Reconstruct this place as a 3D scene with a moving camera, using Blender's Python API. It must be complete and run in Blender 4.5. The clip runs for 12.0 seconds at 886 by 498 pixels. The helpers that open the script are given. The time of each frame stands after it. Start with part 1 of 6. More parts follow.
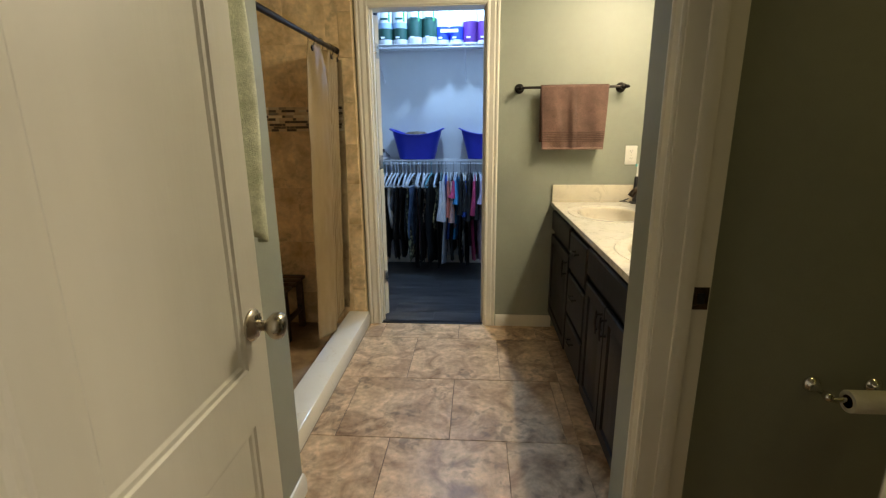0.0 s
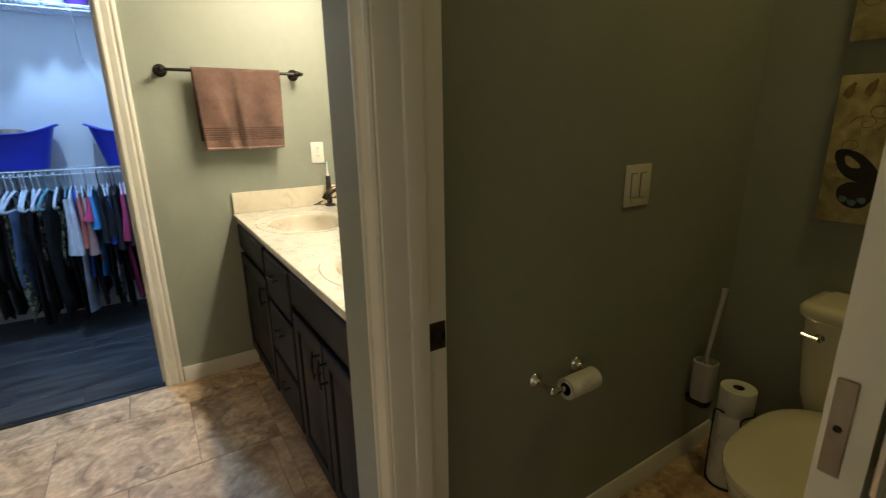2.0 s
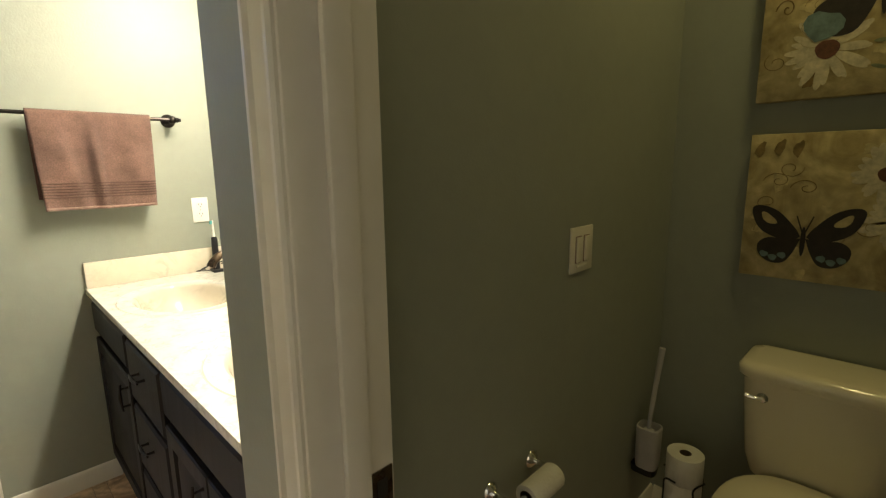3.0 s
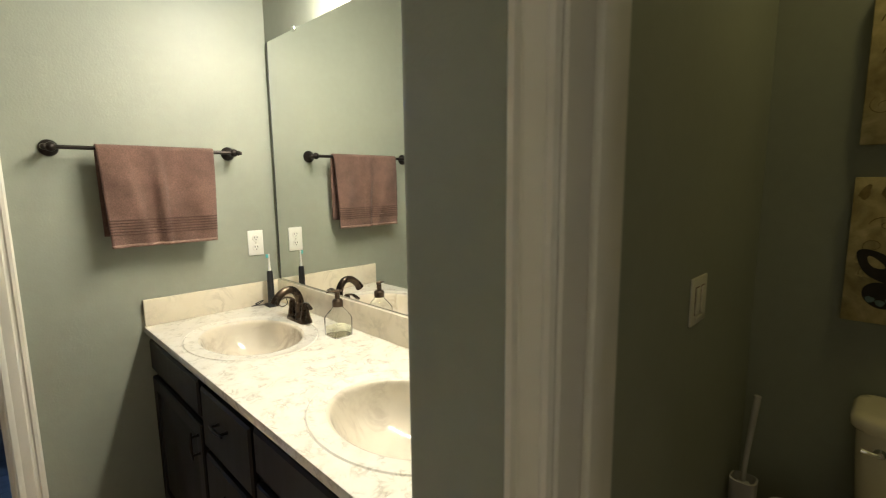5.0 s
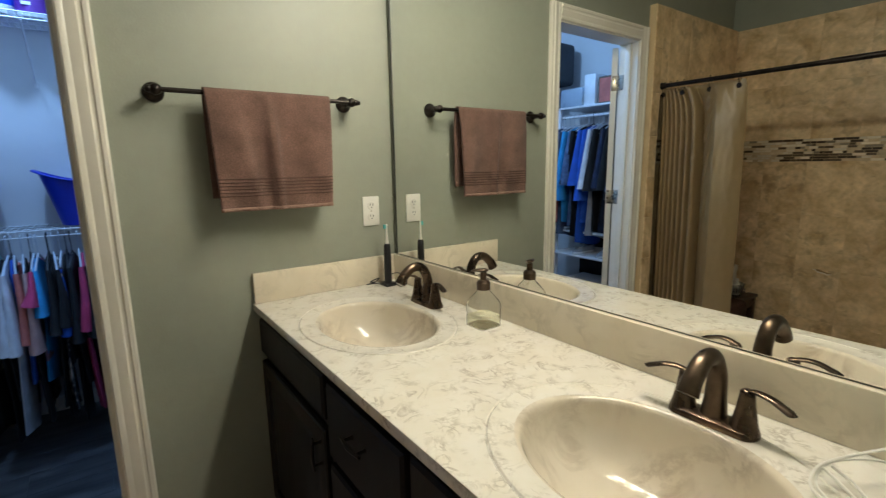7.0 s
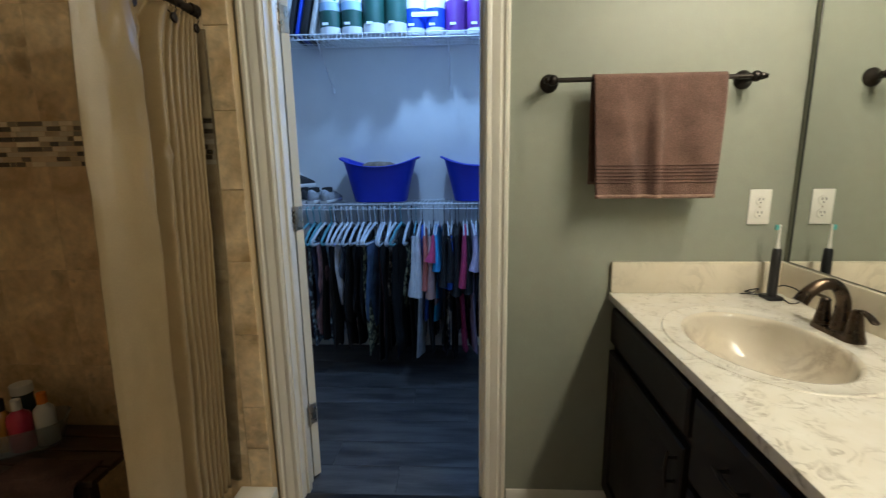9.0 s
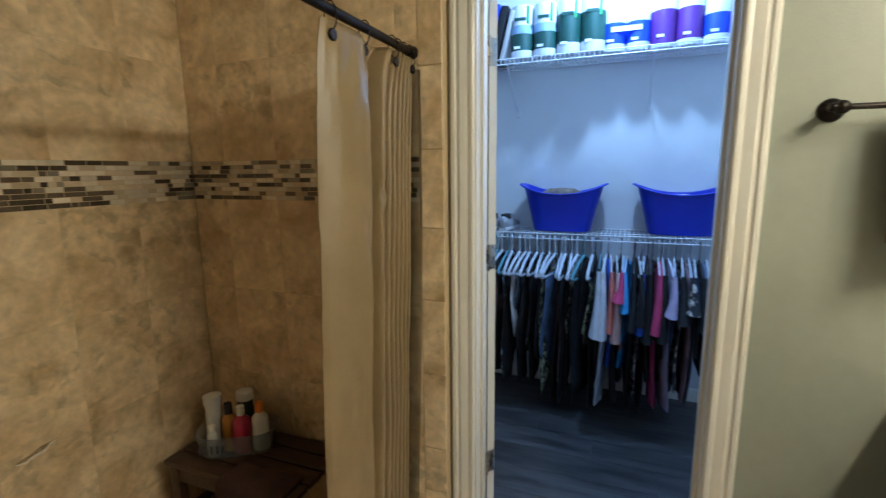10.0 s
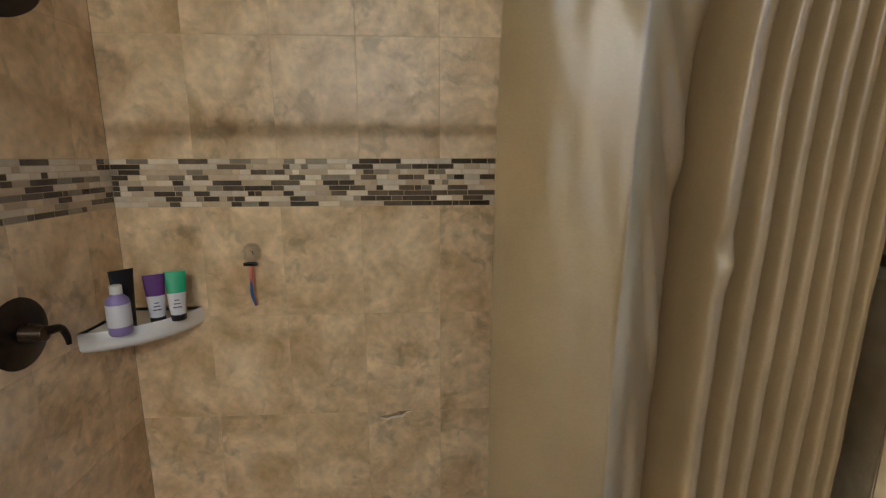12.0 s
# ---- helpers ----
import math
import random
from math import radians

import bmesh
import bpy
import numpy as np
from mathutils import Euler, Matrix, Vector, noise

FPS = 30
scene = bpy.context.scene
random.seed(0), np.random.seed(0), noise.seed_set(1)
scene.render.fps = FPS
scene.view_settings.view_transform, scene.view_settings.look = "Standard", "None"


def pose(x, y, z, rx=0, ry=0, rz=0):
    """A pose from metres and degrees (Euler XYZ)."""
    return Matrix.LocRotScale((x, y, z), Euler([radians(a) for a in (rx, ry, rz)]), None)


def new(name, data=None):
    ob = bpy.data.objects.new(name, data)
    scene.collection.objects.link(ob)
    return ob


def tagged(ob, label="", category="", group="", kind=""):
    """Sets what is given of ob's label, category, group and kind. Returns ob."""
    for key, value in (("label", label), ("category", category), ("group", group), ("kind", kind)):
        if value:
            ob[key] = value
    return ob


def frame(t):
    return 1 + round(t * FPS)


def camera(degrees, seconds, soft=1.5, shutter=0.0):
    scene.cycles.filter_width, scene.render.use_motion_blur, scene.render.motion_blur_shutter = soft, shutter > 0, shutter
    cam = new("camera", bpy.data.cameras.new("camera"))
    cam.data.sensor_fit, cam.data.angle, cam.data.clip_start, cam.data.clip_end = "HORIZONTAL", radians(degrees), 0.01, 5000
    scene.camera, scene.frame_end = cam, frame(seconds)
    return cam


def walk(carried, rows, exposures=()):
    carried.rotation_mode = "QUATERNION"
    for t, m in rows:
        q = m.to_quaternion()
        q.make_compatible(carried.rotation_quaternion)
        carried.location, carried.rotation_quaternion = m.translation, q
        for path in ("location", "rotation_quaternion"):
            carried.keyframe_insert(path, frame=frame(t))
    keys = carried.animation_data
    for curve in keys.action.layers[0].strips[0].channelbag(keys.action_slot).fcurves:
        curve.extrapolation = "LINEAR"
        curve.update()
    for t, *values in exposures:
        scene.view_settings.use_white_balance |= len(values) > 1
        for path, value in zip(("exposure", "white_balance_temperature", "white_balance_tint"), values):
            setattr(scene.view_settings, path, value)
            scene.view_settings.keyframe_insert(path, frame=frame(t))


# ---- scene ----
cam = camera(87.3, 12.0, soft=1.2, shutter=0.25)
METRES, EYE, TILT, LEAN, TURN = 3.1, 1.32, 0.0, 0.0, 4.1
ROWS = [
    (0.0, 0.0, 0.0, 0.0, -0.13, -14.32, 0.52),
    (0.5, -0.0397, 0.0556, 0.0049, -8.85, -14.22, 0.6),
    (1.0, -0.0361, 0.0696, 0.0025, -18.77, -14.2, 0.65),
    (1.5, 0.0016, 0.086, 0.0002, -29.41, -14.64, 0.84),
    (2.0, 0.0484, 0.1301, -0.0015, -36.9, -15.33, 0.92),
    (2.5, 0.0798, 0.1691, -0.0049, -43.81, -13.79, 0.84),
    (3.0, 0.0829, 0.2044, 0.0096, -49.35, -10.16, 0.81),
    (5.0, 0.0409, 0.2858, 0.0349, -49.19, -8.15, 0.64),
    (5.5, 0.0554, 0.3475, 0.0097, -49.57, -9.47, 0.67),
    (6.0, 0.0744, 0.3904, -0.0107, -49.24, -10.1, 0.86),
    (6.5, 0.0693, 0.4174, 0.0003, -46.74, -10.08, 0.96),
    (8.5, 0.0491, 0.458, 0.0108, -10.54, -11.49, 0.92),
    (9.0, 0.0301, 0.4649, 0.0053, -1.47, -11.2, 0.77),
    (9.5, -0.0065, 0.4946, 0.0064, 6.34, -10.53, 0.69),
    (10.0, -0.0283, 0.5091, 0.0349, 17.25, -9.66, 0.64),
    (10.5, -0.0329, 0.5529, 0.0337, 33.25, -8.54, 0.64),
    (11.0, -0.0193, 0.6306, 0.046, 53.23, -7.63, 0.53),
    (11.5, -0.0361, 0.707, 0.0481, 73.69, -7.9, 0.4),
    (12.0, -0.0557, 0.7834, 0.0492, 82.82, -11.06, 0.08),
]
EXPOSURES = [(0.0, 0.22, 7500, 10), (1.5, 0.38, 7000, 10), (2.0, 0.48, 6950, 10), (2.5, 0.70, 6700, 10), (3.0, 0.95, 6500, 10), (5.0, 0.36, 6200, 10), (5.5, 0.16, 6200, 10), (6.5, -0.22, 6200, 10), (8.5, -0.38, 6300, 10), (9.5, 0.07, 6400, 10), (10.5, 0.30, 6300, 10), (11.5, 0.30, 5700, 16), (12.0, 0.27, 5550, 16)]
walk(cam, [(t, pose(0, 0, EYE, TILT, LEAN, TURN) @ pose(METRES * x, METRES * y, METRES * z, 90 + pitch, roll, yaw)) for t, x, y, z, yaw, pitch, roll in ROWS], EXPOSURES)

# ---- light ----
world = bpy.data.worlds.new("world")
world.use_nodes = True
world.node_tree.nodes["Background"].inputs[0].default_value = (0.9, 0.85, 0.75, 1)
world.node_tree.nodes["Background"].inputs[1].default_value = 0.02
scene.world = world
VANITY_BULBS = [1.62, 1.87, 2.12, 2.37]
BULB_X, BULB_Z = 0.958, 2.235


def lamp(name, kind, place, power, colour, size=0.03):
    data = bpy.data.lights.new(name, kind)
    data.energy, data.color = power, colour
    if kind == "AREA":
        data.size = size
    else:
        data.shadow_soft_size = size
    ob = new(name, data)
    ob.location = place
    return ob


for by in VANITY_BULBS:
    lamp("vanity_lamp", "POINT", (BULB_X, by, BULB_Z), 13.2, (1.0, 0.945, 0.79), 0.045)
CLOSET_LIGHT = (-0.22, 3.98)
lamp("closet_lamp", "POINT", (*CLOSET_LIGHT, 2.66), 78.0, (0.31, 0.565, 1.0), 0.05)
lamp("toilet_room_lamp", "AREA", (1.6, 0.68, 2.68), 1.6, (1.0, 0.84, 0.34), 0.2).data.spread = radians(140)
# Unseen fill added in the outer room to brighten the entry door.
lamp("outer_room_fill", "AREA", (1.25, -0.75, 2.3), 29.0, (1.0, 0.93, 0.78), 0.3)

# ---- materials ----
def rgba(c, k=1.0):
    return (min(c[0] * k, 1), min(c[1] * k, 1), min(c[2] * k, 1), 1)


def surface(name, low, high, scale=6.0, rough=0.5, metal=0.0, bump=0.0, bump_scale=80.0, spread=(0.35, 0.65), detail=6.0,
            vary=0.0, stretch=(1, 1, 1), rough_var=0.08, coat=0.0, fine=0.0, fine_scale=60.0, sheen=0.0, distort=0.0, pits=0.0, pit_scale=28.0):
    """A surface that runs between two colours in soft patches, with fine grain, bump and uneven gloss."""
    m = bpy.data.materials.new(name)
    m.use_nodes = True
    nt = m.node_tree
    n, l = nt.nodes, nt.links
    b = n["Principled BSDF"]
    tc = n.new("ShaderNodeTexCoord")
    mp = n.new("ShaderNodeMapping")
    mp.inputs["Scale"].default_value = stretch
    l.new(tc.outputs["Object"], mp.inputs["Vector"])
    no = n.new("ShaderNodeTexNoise")
    no.inputs["Scale"].default_value, no.inputs["Detail"].default_value = scale, detail
    no.inputs["Distortion"].default_value = distort
    no.inputs["Roughness"].default_value = 0.6
    l.new(mp.outputs[0], no.inputs["Vector"])
    vec = mp
    if vary:
        oi = n.new("ShaderNodeObjectInfo")
        off = n.new("ShaderNodeVectorMath")
        off.operation = "MULTIPLY_ADD"
        l.new(oi.outputs["Random"], off.inputs[0])
        off.inputs[1].default_value = (37.0, 19.0, 23.0)
        l.new(mp.outputs[0], off.inputs[2])
        l.new(off.outputs[0], no.inputs["Vector"])
        vec = off
    ramp = n.new("ShaderNodeValToRGB")
    ramp.color_ramp.elements[0].position, ramp.color_ramp.elements[1].position = spread
    ramp.color_ramp.elements[0].color, ramp.color_ramp.elements[1].color = rgba(low), rgba(high)
    l.new(no.outputs[0], ramp.inputs[0])
    colour = ramp.outputs[0]
    if fine:
        fn = n.new("ShaderNodeTexNoise")
        fn.inputs["Scale"].default_value, fn.inputs["Detail"].default_value = fine_scale, 5
        l.new(vec.outputs[0], fn.inputs["Vector"])
        fr = n.new("ShaderNodeMapRange")
        fr.inputs[1].default_value, fr.inputs[2].default_value = 0.3, 0.7
        fr.inputs[3].default_value, fr.inputs[4].default_value = 1 - fine, 1 + fine
        l.new(fn.outputs[0], fr.inputs[0])
        mu = n.new("ShaderNodeVectorMath")
        mu.operation = "SCALE"
        l.new(colour, mu.inputs[0])
        l.new(fr.outputs[0], mu.inputs["Scale"])
        colour = mu.outputs[0]
    if pits:
        pn = n.new("ShaderNodeTexNoise")
        pn.inputs["Scale"].default_value, pn.inputs["Detail"].default_value, pn.inputs["Distortion"].default_value = pit_scale, 4, 0.6
        l.new(vec.outputs[0], pn.inputs["Vector"])
        pm = n.new("ShaderNodeTexNoise")
        pm.inputs["Scale"].default_value, pm.inputs["Detail"].default_value = pit_scale * 0.22, 2
        l.new(vec.outputs[0], pm.inputs["Vector"])
        ps = n.new("ShaderNodeMath")
        ps.operation = "MULTIPLY_ADD"
        ps.inputs[1].default_value = 0.9
        l.new(pm.outputs[0], ps.inputs[0])
        l.new(pn.outputs[0], ps.inputs[2])
        pr = n.new("ShaderNodeMapRange")
        pr.inputs[1].default_value, pr.inputs[2].default_value, pr.inputs[3].default_value, pr.inputs[4].default_value = 1.06, 1.2, 1.0, 1 - pits
        l.new(ps.outputs[0], pr.inputs[0])
        pk = n.new("ShaderNodeVectorMath")
        pk.operation = "SCALE"
        l.new(colour, pk.inputs[0])
        l.new(pr.outputs[0], pk.inputs["Scale"])
        colour = pk.outputs[0]
    if vary:
        vr = n.new("ShaderNodeMapRange")
        vr.inputs[3].default_value, vr.inputs[4].default_value = 1 - vary, 1 + vary
        l.new(oi.outputs["Random"], vr.inputs[0])
        mv = n.new("ShaderNodeVectorMath")
        mv.operation = "SCALE"
        l.new(colour, mv.inputs[0])
        l.new(vr.outputs[0], mv.inputs["Scale"])
        colour = mv.outputs[0]
    l.new(colour, b.inputs["Base Color"])
    b.inputs["Metallic"].default_value = metal
    rr = n.new("ShaderNodeMapRange")
    rr.inputs[3].default_value, rr.inputs[4].default_value = max(rough - rough_var, 0.02), min(rough + rough_var, 1)
    l.new(no.outputs[0], rr.inputs[0])
    l.new(rr.outputs[0], b.inputs["Roughness"])
    if coat:
        b.inputs["Coat Weight"].default_value, b.inputs["Coat Roughness"].default_value = coat, 0.12
    if sheen:
        b.inputs["Sheen Weight"].default_value = sheen
    if bump:
        bn = n.new("ShaderNodeTexNoise")
        bn.inputs["Scale"].default_value, bn.inputs["Detail"].default_value = bump_scale, 3
        l.new(mp.outputs[0], bn.inputs["Vector"])
        bu = n.new("ShaderNodeBump")
        bu.inputs["Strength"].default_value, bu.inputs["Distance"].default_value = bump, 0.004
        l.new(bn.outputs[0], bu.inputs["Height"])
        l.new(bu.outputs[0], b.inputs["Normal"])
    return m


def plain(name, c, rough=0.5, metal=0.0, k=0.08, **more):
    return surface(name, (c[0] * (1 - k), c[1] * (1 - k), c[2] * (1 - k)), (c[0] * (1 + k), c[1] * (1 + k), c[2] * (1 + k)), rough=rough, metal=metal, **more)


def glow(name, c, strength):
    m = bpy.data.materials.new(name)
    m.use_nodes = True
    b = m.node_tree.nodes["Principled BSDF"]
    b.inputs["Base Color"].default_value = rgba(c)
    b.inputs["Emission Color"].default_value, b.inputs["Emission Strength"].default_value = rgba(c), strength
    return m


def glassy(name, c, rough=0.0, ior=1.45):
    m = bpy.data.materials.new(name)
    m.use_nodes = True
    b = m.node_tree.nodes["Principled BSDF"]
    b.inputs["Base Color"].default_value = rgba(c)
    b.inputs["Transmission Weight"].default_value, b.inputs["IOR"].default_value, b.inputs["Roughness"].default_value = 1.0, ior, rough
    return m


def marble(name, base, vein, scale=5.0, vein_width=0.035, rough=0.14):
    """Cast marble: a creamy ground with broken grey veins."""
    m = surface(name, (base[0] * 0.94, base[1] * 0.92, base[2] * 0.88), base, scale=scale * 0.8, rough=rough, rough_var=0.05, coat=0.3)
    n, l = m.node_tree.nodes, m.node_tree.links
    b = n["Principled BSDF"]
    ground = b.inputs["Base Color"].links[0].from_socket
    tc = n["Texture Coordinate"]
    v = n.new("ShaderNodeTexNoise")
    v.inputs["Scale"].default_value, v.inputs["Detail"].default_value, v.inputs["Distortion"].default_value = scale, 9, 1.6
    v.inputs["Roughness"].default_value = 0.62
    l.new(tc.outputs["Object"], v.inputs["Vector"])
    d = n.new("ShaderNodeMath")
    d.operation = "SUBTRACT"
    d.inputs[1].default_value = 0.5
    l.new(v.outputs[0], d.inputs[0])
    a = n.new("ShaderNodeMath")
    a.operation = "ABSOLUTE"
    l.new(d.outputs[0], a.inputs[0])
    r = n.new("ShaderNodeMapRange")
    r.inputs[1].default_value, r.inputs[2].default_value, r.inputs[3].default_value, r.inputs[4].default_value = 0.0, vein_width, 1.0, 0.0
    l.new(a.outputs[0], r.inputs[0])
    p = n.new("ShaderNodeTexNoise")
    p.inputs["Scale"].default_value, p.inputs["Detail"].default_value = scale * 1.3, 4
    l.new(tc.outputs["Object"], p.inputs["Vector"])
    pr = n.new("ShaderNodeMapRange")
    pr.inputs[1].default_value, pr.inputs[2].default_value = 0.44, 0.66
    l.new(p.outputs[0], pr.inputs[0])
    mu = n.new("ShaderNodeMath")
    mu.operation = "MULTIPLY"
    l.new(r.outputs[0], mu.inputs[0])
    l.new(pr.outputs[0], mu.inputs[1])
    mix = n.new("ShaderNodeMix")
    mix.data_type = "RGBA"
    l.new(mu.outputs[0], mix.inputs["Factor"])
    l.new(ground, mix.inputs["A"])
    mix.inputs["B"].default_value = rgba(vein)
    l.new(mix.outputs["Result"], b.inputs["Base Color"])
    return m


SAGE = surface("sage_wall_paint", (0.285, 0.30, 0.245), (0.31, 0.325, 0.265), scale=2.2, rough=0.5, bump=0.1, bump_scale=140, fine=0.02, fine_scale=30)
WHITE_WALL = surface("white_wall_paint", (0.62, 0.63, 0.64), (0.68, 0.69, 0.70), scale=2, rough=0.6, bump=0.1, bump_scale=140)
CEILING_PAINT = surface("ceiling_paint", (0.74, 0.73, 0.70), (0.8, 0.79, 0.76), scale=3, rough=0.8, bump=0.25, bump_scale=60)
TRIM = surface("white_trim_paint", (0.74, 0.70, 0.61), (0.80, 0.76, 0.68), scale=3, rough=0.32)
DOOR_PAINT = surface("white_door_paint", (0.68, 0.64, 0.55), (0.74, 0.70, 0.61), scale=5, rough=0.36, bump=0.05, bump_scale=120, stretch=(1, 1, 0.15))
FLOOR_TILE = surface("brown_stone_tile", (0.27, 0.155, 0.08), (0.76, 0.55, 0.355), scale=5.5, rough=0.42, vary=0.05, spread=(0.32, 0.68), detail=10, bump=0.12, bump_scale=35, fine=0.2, fine_scale=40, distort=1.4, pits=0.45, pit_scale=22)
GROUT_DARK = plain("brown_grout", (0.12, 0.09, 0.07), 0.9, bump=0.2)
TRAVERTINE = surface("tan_travertine_tile", (0.475, 0.298, 0.134), (0.90, 0.695, 0.435), scale=6.5, rough=0.36, vary=0.02, spread=(0.27, 0.66), detail=10, bump=0.3, bump_scale=55, fine=0.13, fine_scale=34, distort=0.5, pits=0.28, pit_scale=18)
GROUT = plain("tan_grout", (0.60, 0.45, 0.27), 0.9, bump=0.2)
SHOWER_PAN = surface("shower_floor_stone", (0.2, 0.13, 0.07), (0.36, 0.25, 0.15), scale=9, rough=0.5, bump=0.2)
CURB_STONE = marble("white_curb_marble", (0.90, 0.88, 0.80), (0.78, 0.72, 0.60), scale=4, vein_width=0.015)
COUNTER = marble("cream_marble", (0.81, 0.78, 0.71), (0.46, 0.415, 0.345), scale=19.0, vein_width=0.06, rough=0.16)
SPLASH = marble("beige_marble", (0.79, 0.715, 0.58), (0.62, 0.55, 0.43), scale=7.0, vein_width=0.07, rough=0.2)
BOWL = marble("cream_marble_bowl", (0.725, 0.665, 0.56), (0.50, 0.43, 0.34), scale=6.0, vein_width=0.085, rough=0.14)
ESPRESSO = surface("espresso_wood", (0.006, 0.004, 0.0035), (0.012, 0.008, 0.0065), scale=4, rough=0.5, stretch=(8, 8, 1), bump=0.05, bump_scale=40)
BRONZE = surface("oil_rubbed_bronze", (0.055, 0.04, 0.03), (0.12, 0.085, 0.06), scale=14, rough=0.28, metal=0.9)
DARK_BRONZE = surface("dark_bronze", (0.02, 0.016, 0.014), (0.04, 0.032, 0.028), scale=20, rough=0.35, metal=0.8)
NICKEL = surface("brushed_nickel", (0.42, 0.38, 0.31), (0.52, 0.47, 0.39), scale=30, rough=0.28, metal=1.0)
CHROME = plain("chrome", (0.75, 0.74, 0.72), 0.08, 1.0, k=0.03)
MIRROR = plain("mirror_silver", (0.88, 0.885, 0.855), 0.0, 1.0, k=0.0, rough_var=0.0)
MIRROR.node_tree.nodes["Principled BSDF"].inputs["Roughness"].default_value = 0.0
for link in list(MIRROR.node_tree.links):
    if link.to_socket.name == "Roughness":
        MIRROR.node_tree.links.remove(link)
MIRROR_EDGE = plain("mirror_edge", (0.015, 0.018, 0.016), 0.4)
WHITE_PLASTIC = plain("white_plastic", (0.82, 0.8, 0.74), 0.35, k=0.03)
IVORY_PLASTIC = plain("ivory_plastic", (0.72, 0.68, 0.56), 0.35, k=0.03)
BLACK_PLASTIC = plain("black_plastic", (0.012, 0.012, 0.014), 0.38, k=0.1)
BLUE_PLASTIC = surface("blue_plastic", (0.001, 0.016, 0.36), (0.002, 0.024, 0.44), scale=5, rough=0.42)
PORCELAIN = surface("bone_porcelain", (0.80, 0.72, 0.53), (0.83, 0.75, 0.56), scale=3, rough=0.12, rough_var=0.04, coat=0.5)
TOWEL_BROWN = surface("brown_terry", (0.095, 0.05, 0.038), (0.165, 0.09, 0.069), scale=9, rough=0.95, bump=0.6, bump_scale=330, fine=0.2, fine_scale=200, sheen=0.1)
TOWEL_DARK = surface("brown_terry_band", (0.07, 0.036, 0.028), (0.1, 0.052, 0.04), scale=30, rough=0.9, bump=0.3, bump_scale=300)
TOWEL_EDGE = surface("brown_terry_hem", (0.2, 0.12, 0.09), (0.29, 0.18, 0.14), scale=60, rough=0.95, bump=0.6, bump_scale=300)
TOWEL_SAGE = surface("sage_terry", (0.42, 0.44, 0.30), (0.66, 0.66, 0.50), scale=16, rough=0.95, bump=0.8, bump_scale=300, fine=0.15, fine_scale=150)
CURTAIN = surface("tan_curtain_cloth", (0.25, 0.170, 0.080), (0.31, 0.214, 0.105), scale=3, rough=0.36, rough_var=0.05, bump=0.04, bump_scale=500, fine=0.05, fine_scale=300)
LINER = glassy("curtain_liner", (0.62, 0.62, 0.60), 0.22, 1.2)
PAPER = surface("white_paper", (0.74, 0.70, 0.62), (0.8, 0.77, 0.7), scale=20, rough=0.95, bump=0.4, bump_scale=120)
WIRE = plain("white_wire_coating", (0.72, 0.73, 0.75), 0.35)
PLANK = surface("dark_vinyl_plank", (0.022, 0.022, 0.024), (0.075, 0.074, 0.076), scale=3.0, rough=0.4, vary=0.12, stretch=(1, 6, 1), bump=0.1, bump_scale=30, detail=8)
GLASS = glassy("clear_glass", (0.99, 1.0, 0.99), 0.0, 1.25)
CUP_GLASS = glassy("clear_vinyl", (0.93, 0.93, 0.93), 0.08, 1.45)
SOAP = glassy("pale_soap", (0.98, 0.97, 0.80), 0.0, 1.1)
SHADE_GLASS = glow("lit_frosted_shade", (1.0, 0.9, 0.72), 7.0)
DULL_PLATE = surface("dull_bronze_plate", (0.24, 0.19, 0.13), (0.32, 0.26, 0.19), scale=25, rough=0.6, metal=0.4)
CURTAIN.node_tree.nodes["Principled BSDF"].inputs["Specular IOR Level"].default_value = 0.68
CURTAIN.node_tree.nodes["Principled BSDF"].inputs["Anisotropic"].default_value = 0.8
CURTAIN.node_tree.nodes["Principled BSDF"].inputs["Anisotropic Rotation"].default_value = 0.25
weave = CURTAIN.node_tree.nodes.new("ShaderNodeTangent")
weave.direction_type, weave.axis = "RADIAL", "Z"
CURTAIN.node_tree.links.new(weave.outputs[0], CURTAIN.node_tree.nodes["Principled BSDF"].inputs["Tangent"])
ESPRESSO.node_tree.nodes["Principled BSDF"].inputs["Specular IOR Level"].default_value = 0.22

# ---- mesh tools ----
def box(x0, x1, y0, y1, z0, z1, bevel=0.0, seg=2, bm=None):
    bm = bm or bmesh.new()
    made = bmesh.ops.create_cube(bm, size=1.0)["verts"]
    for v in made:
        v.co = Vector(((x0 + x1) / 2 + v.co.x * (x1 - x0), (y0 + y1) / 2 + v.co.y * (y1 - y0), (z0 + z1) / 2 + v.co.z * (z1 - z0)))
    if bevel:
        edges = {e for v in made for e in v.link_edges}
        bmesh.ops.bevel(bm, geom=list(edges), offset=bevel, segments=seg, profile=0.5, affect="EDGES")
    return bm


def skin(rings, closed=True, caps=True, bm=None):
    """Faces between rings of points; each ring closed, the ends capped."""
    bm = bm or bmesh.new()
    vs = [[bm.verts.new(p) for p in ring] for ring in rings]
    n = len(vs[0])
    for a, b in zip(vs, vs[1:]):
        for i in range(n if closed else n - 1):
            j = (i + 1) % n
            bm.faces.new((a[i], a[j], b[j], b[i]))
    if caps and closed:
        bm.faces.new(list(reversed(vs[0])))
        bm.faces.new(vs[-1])
    return bm


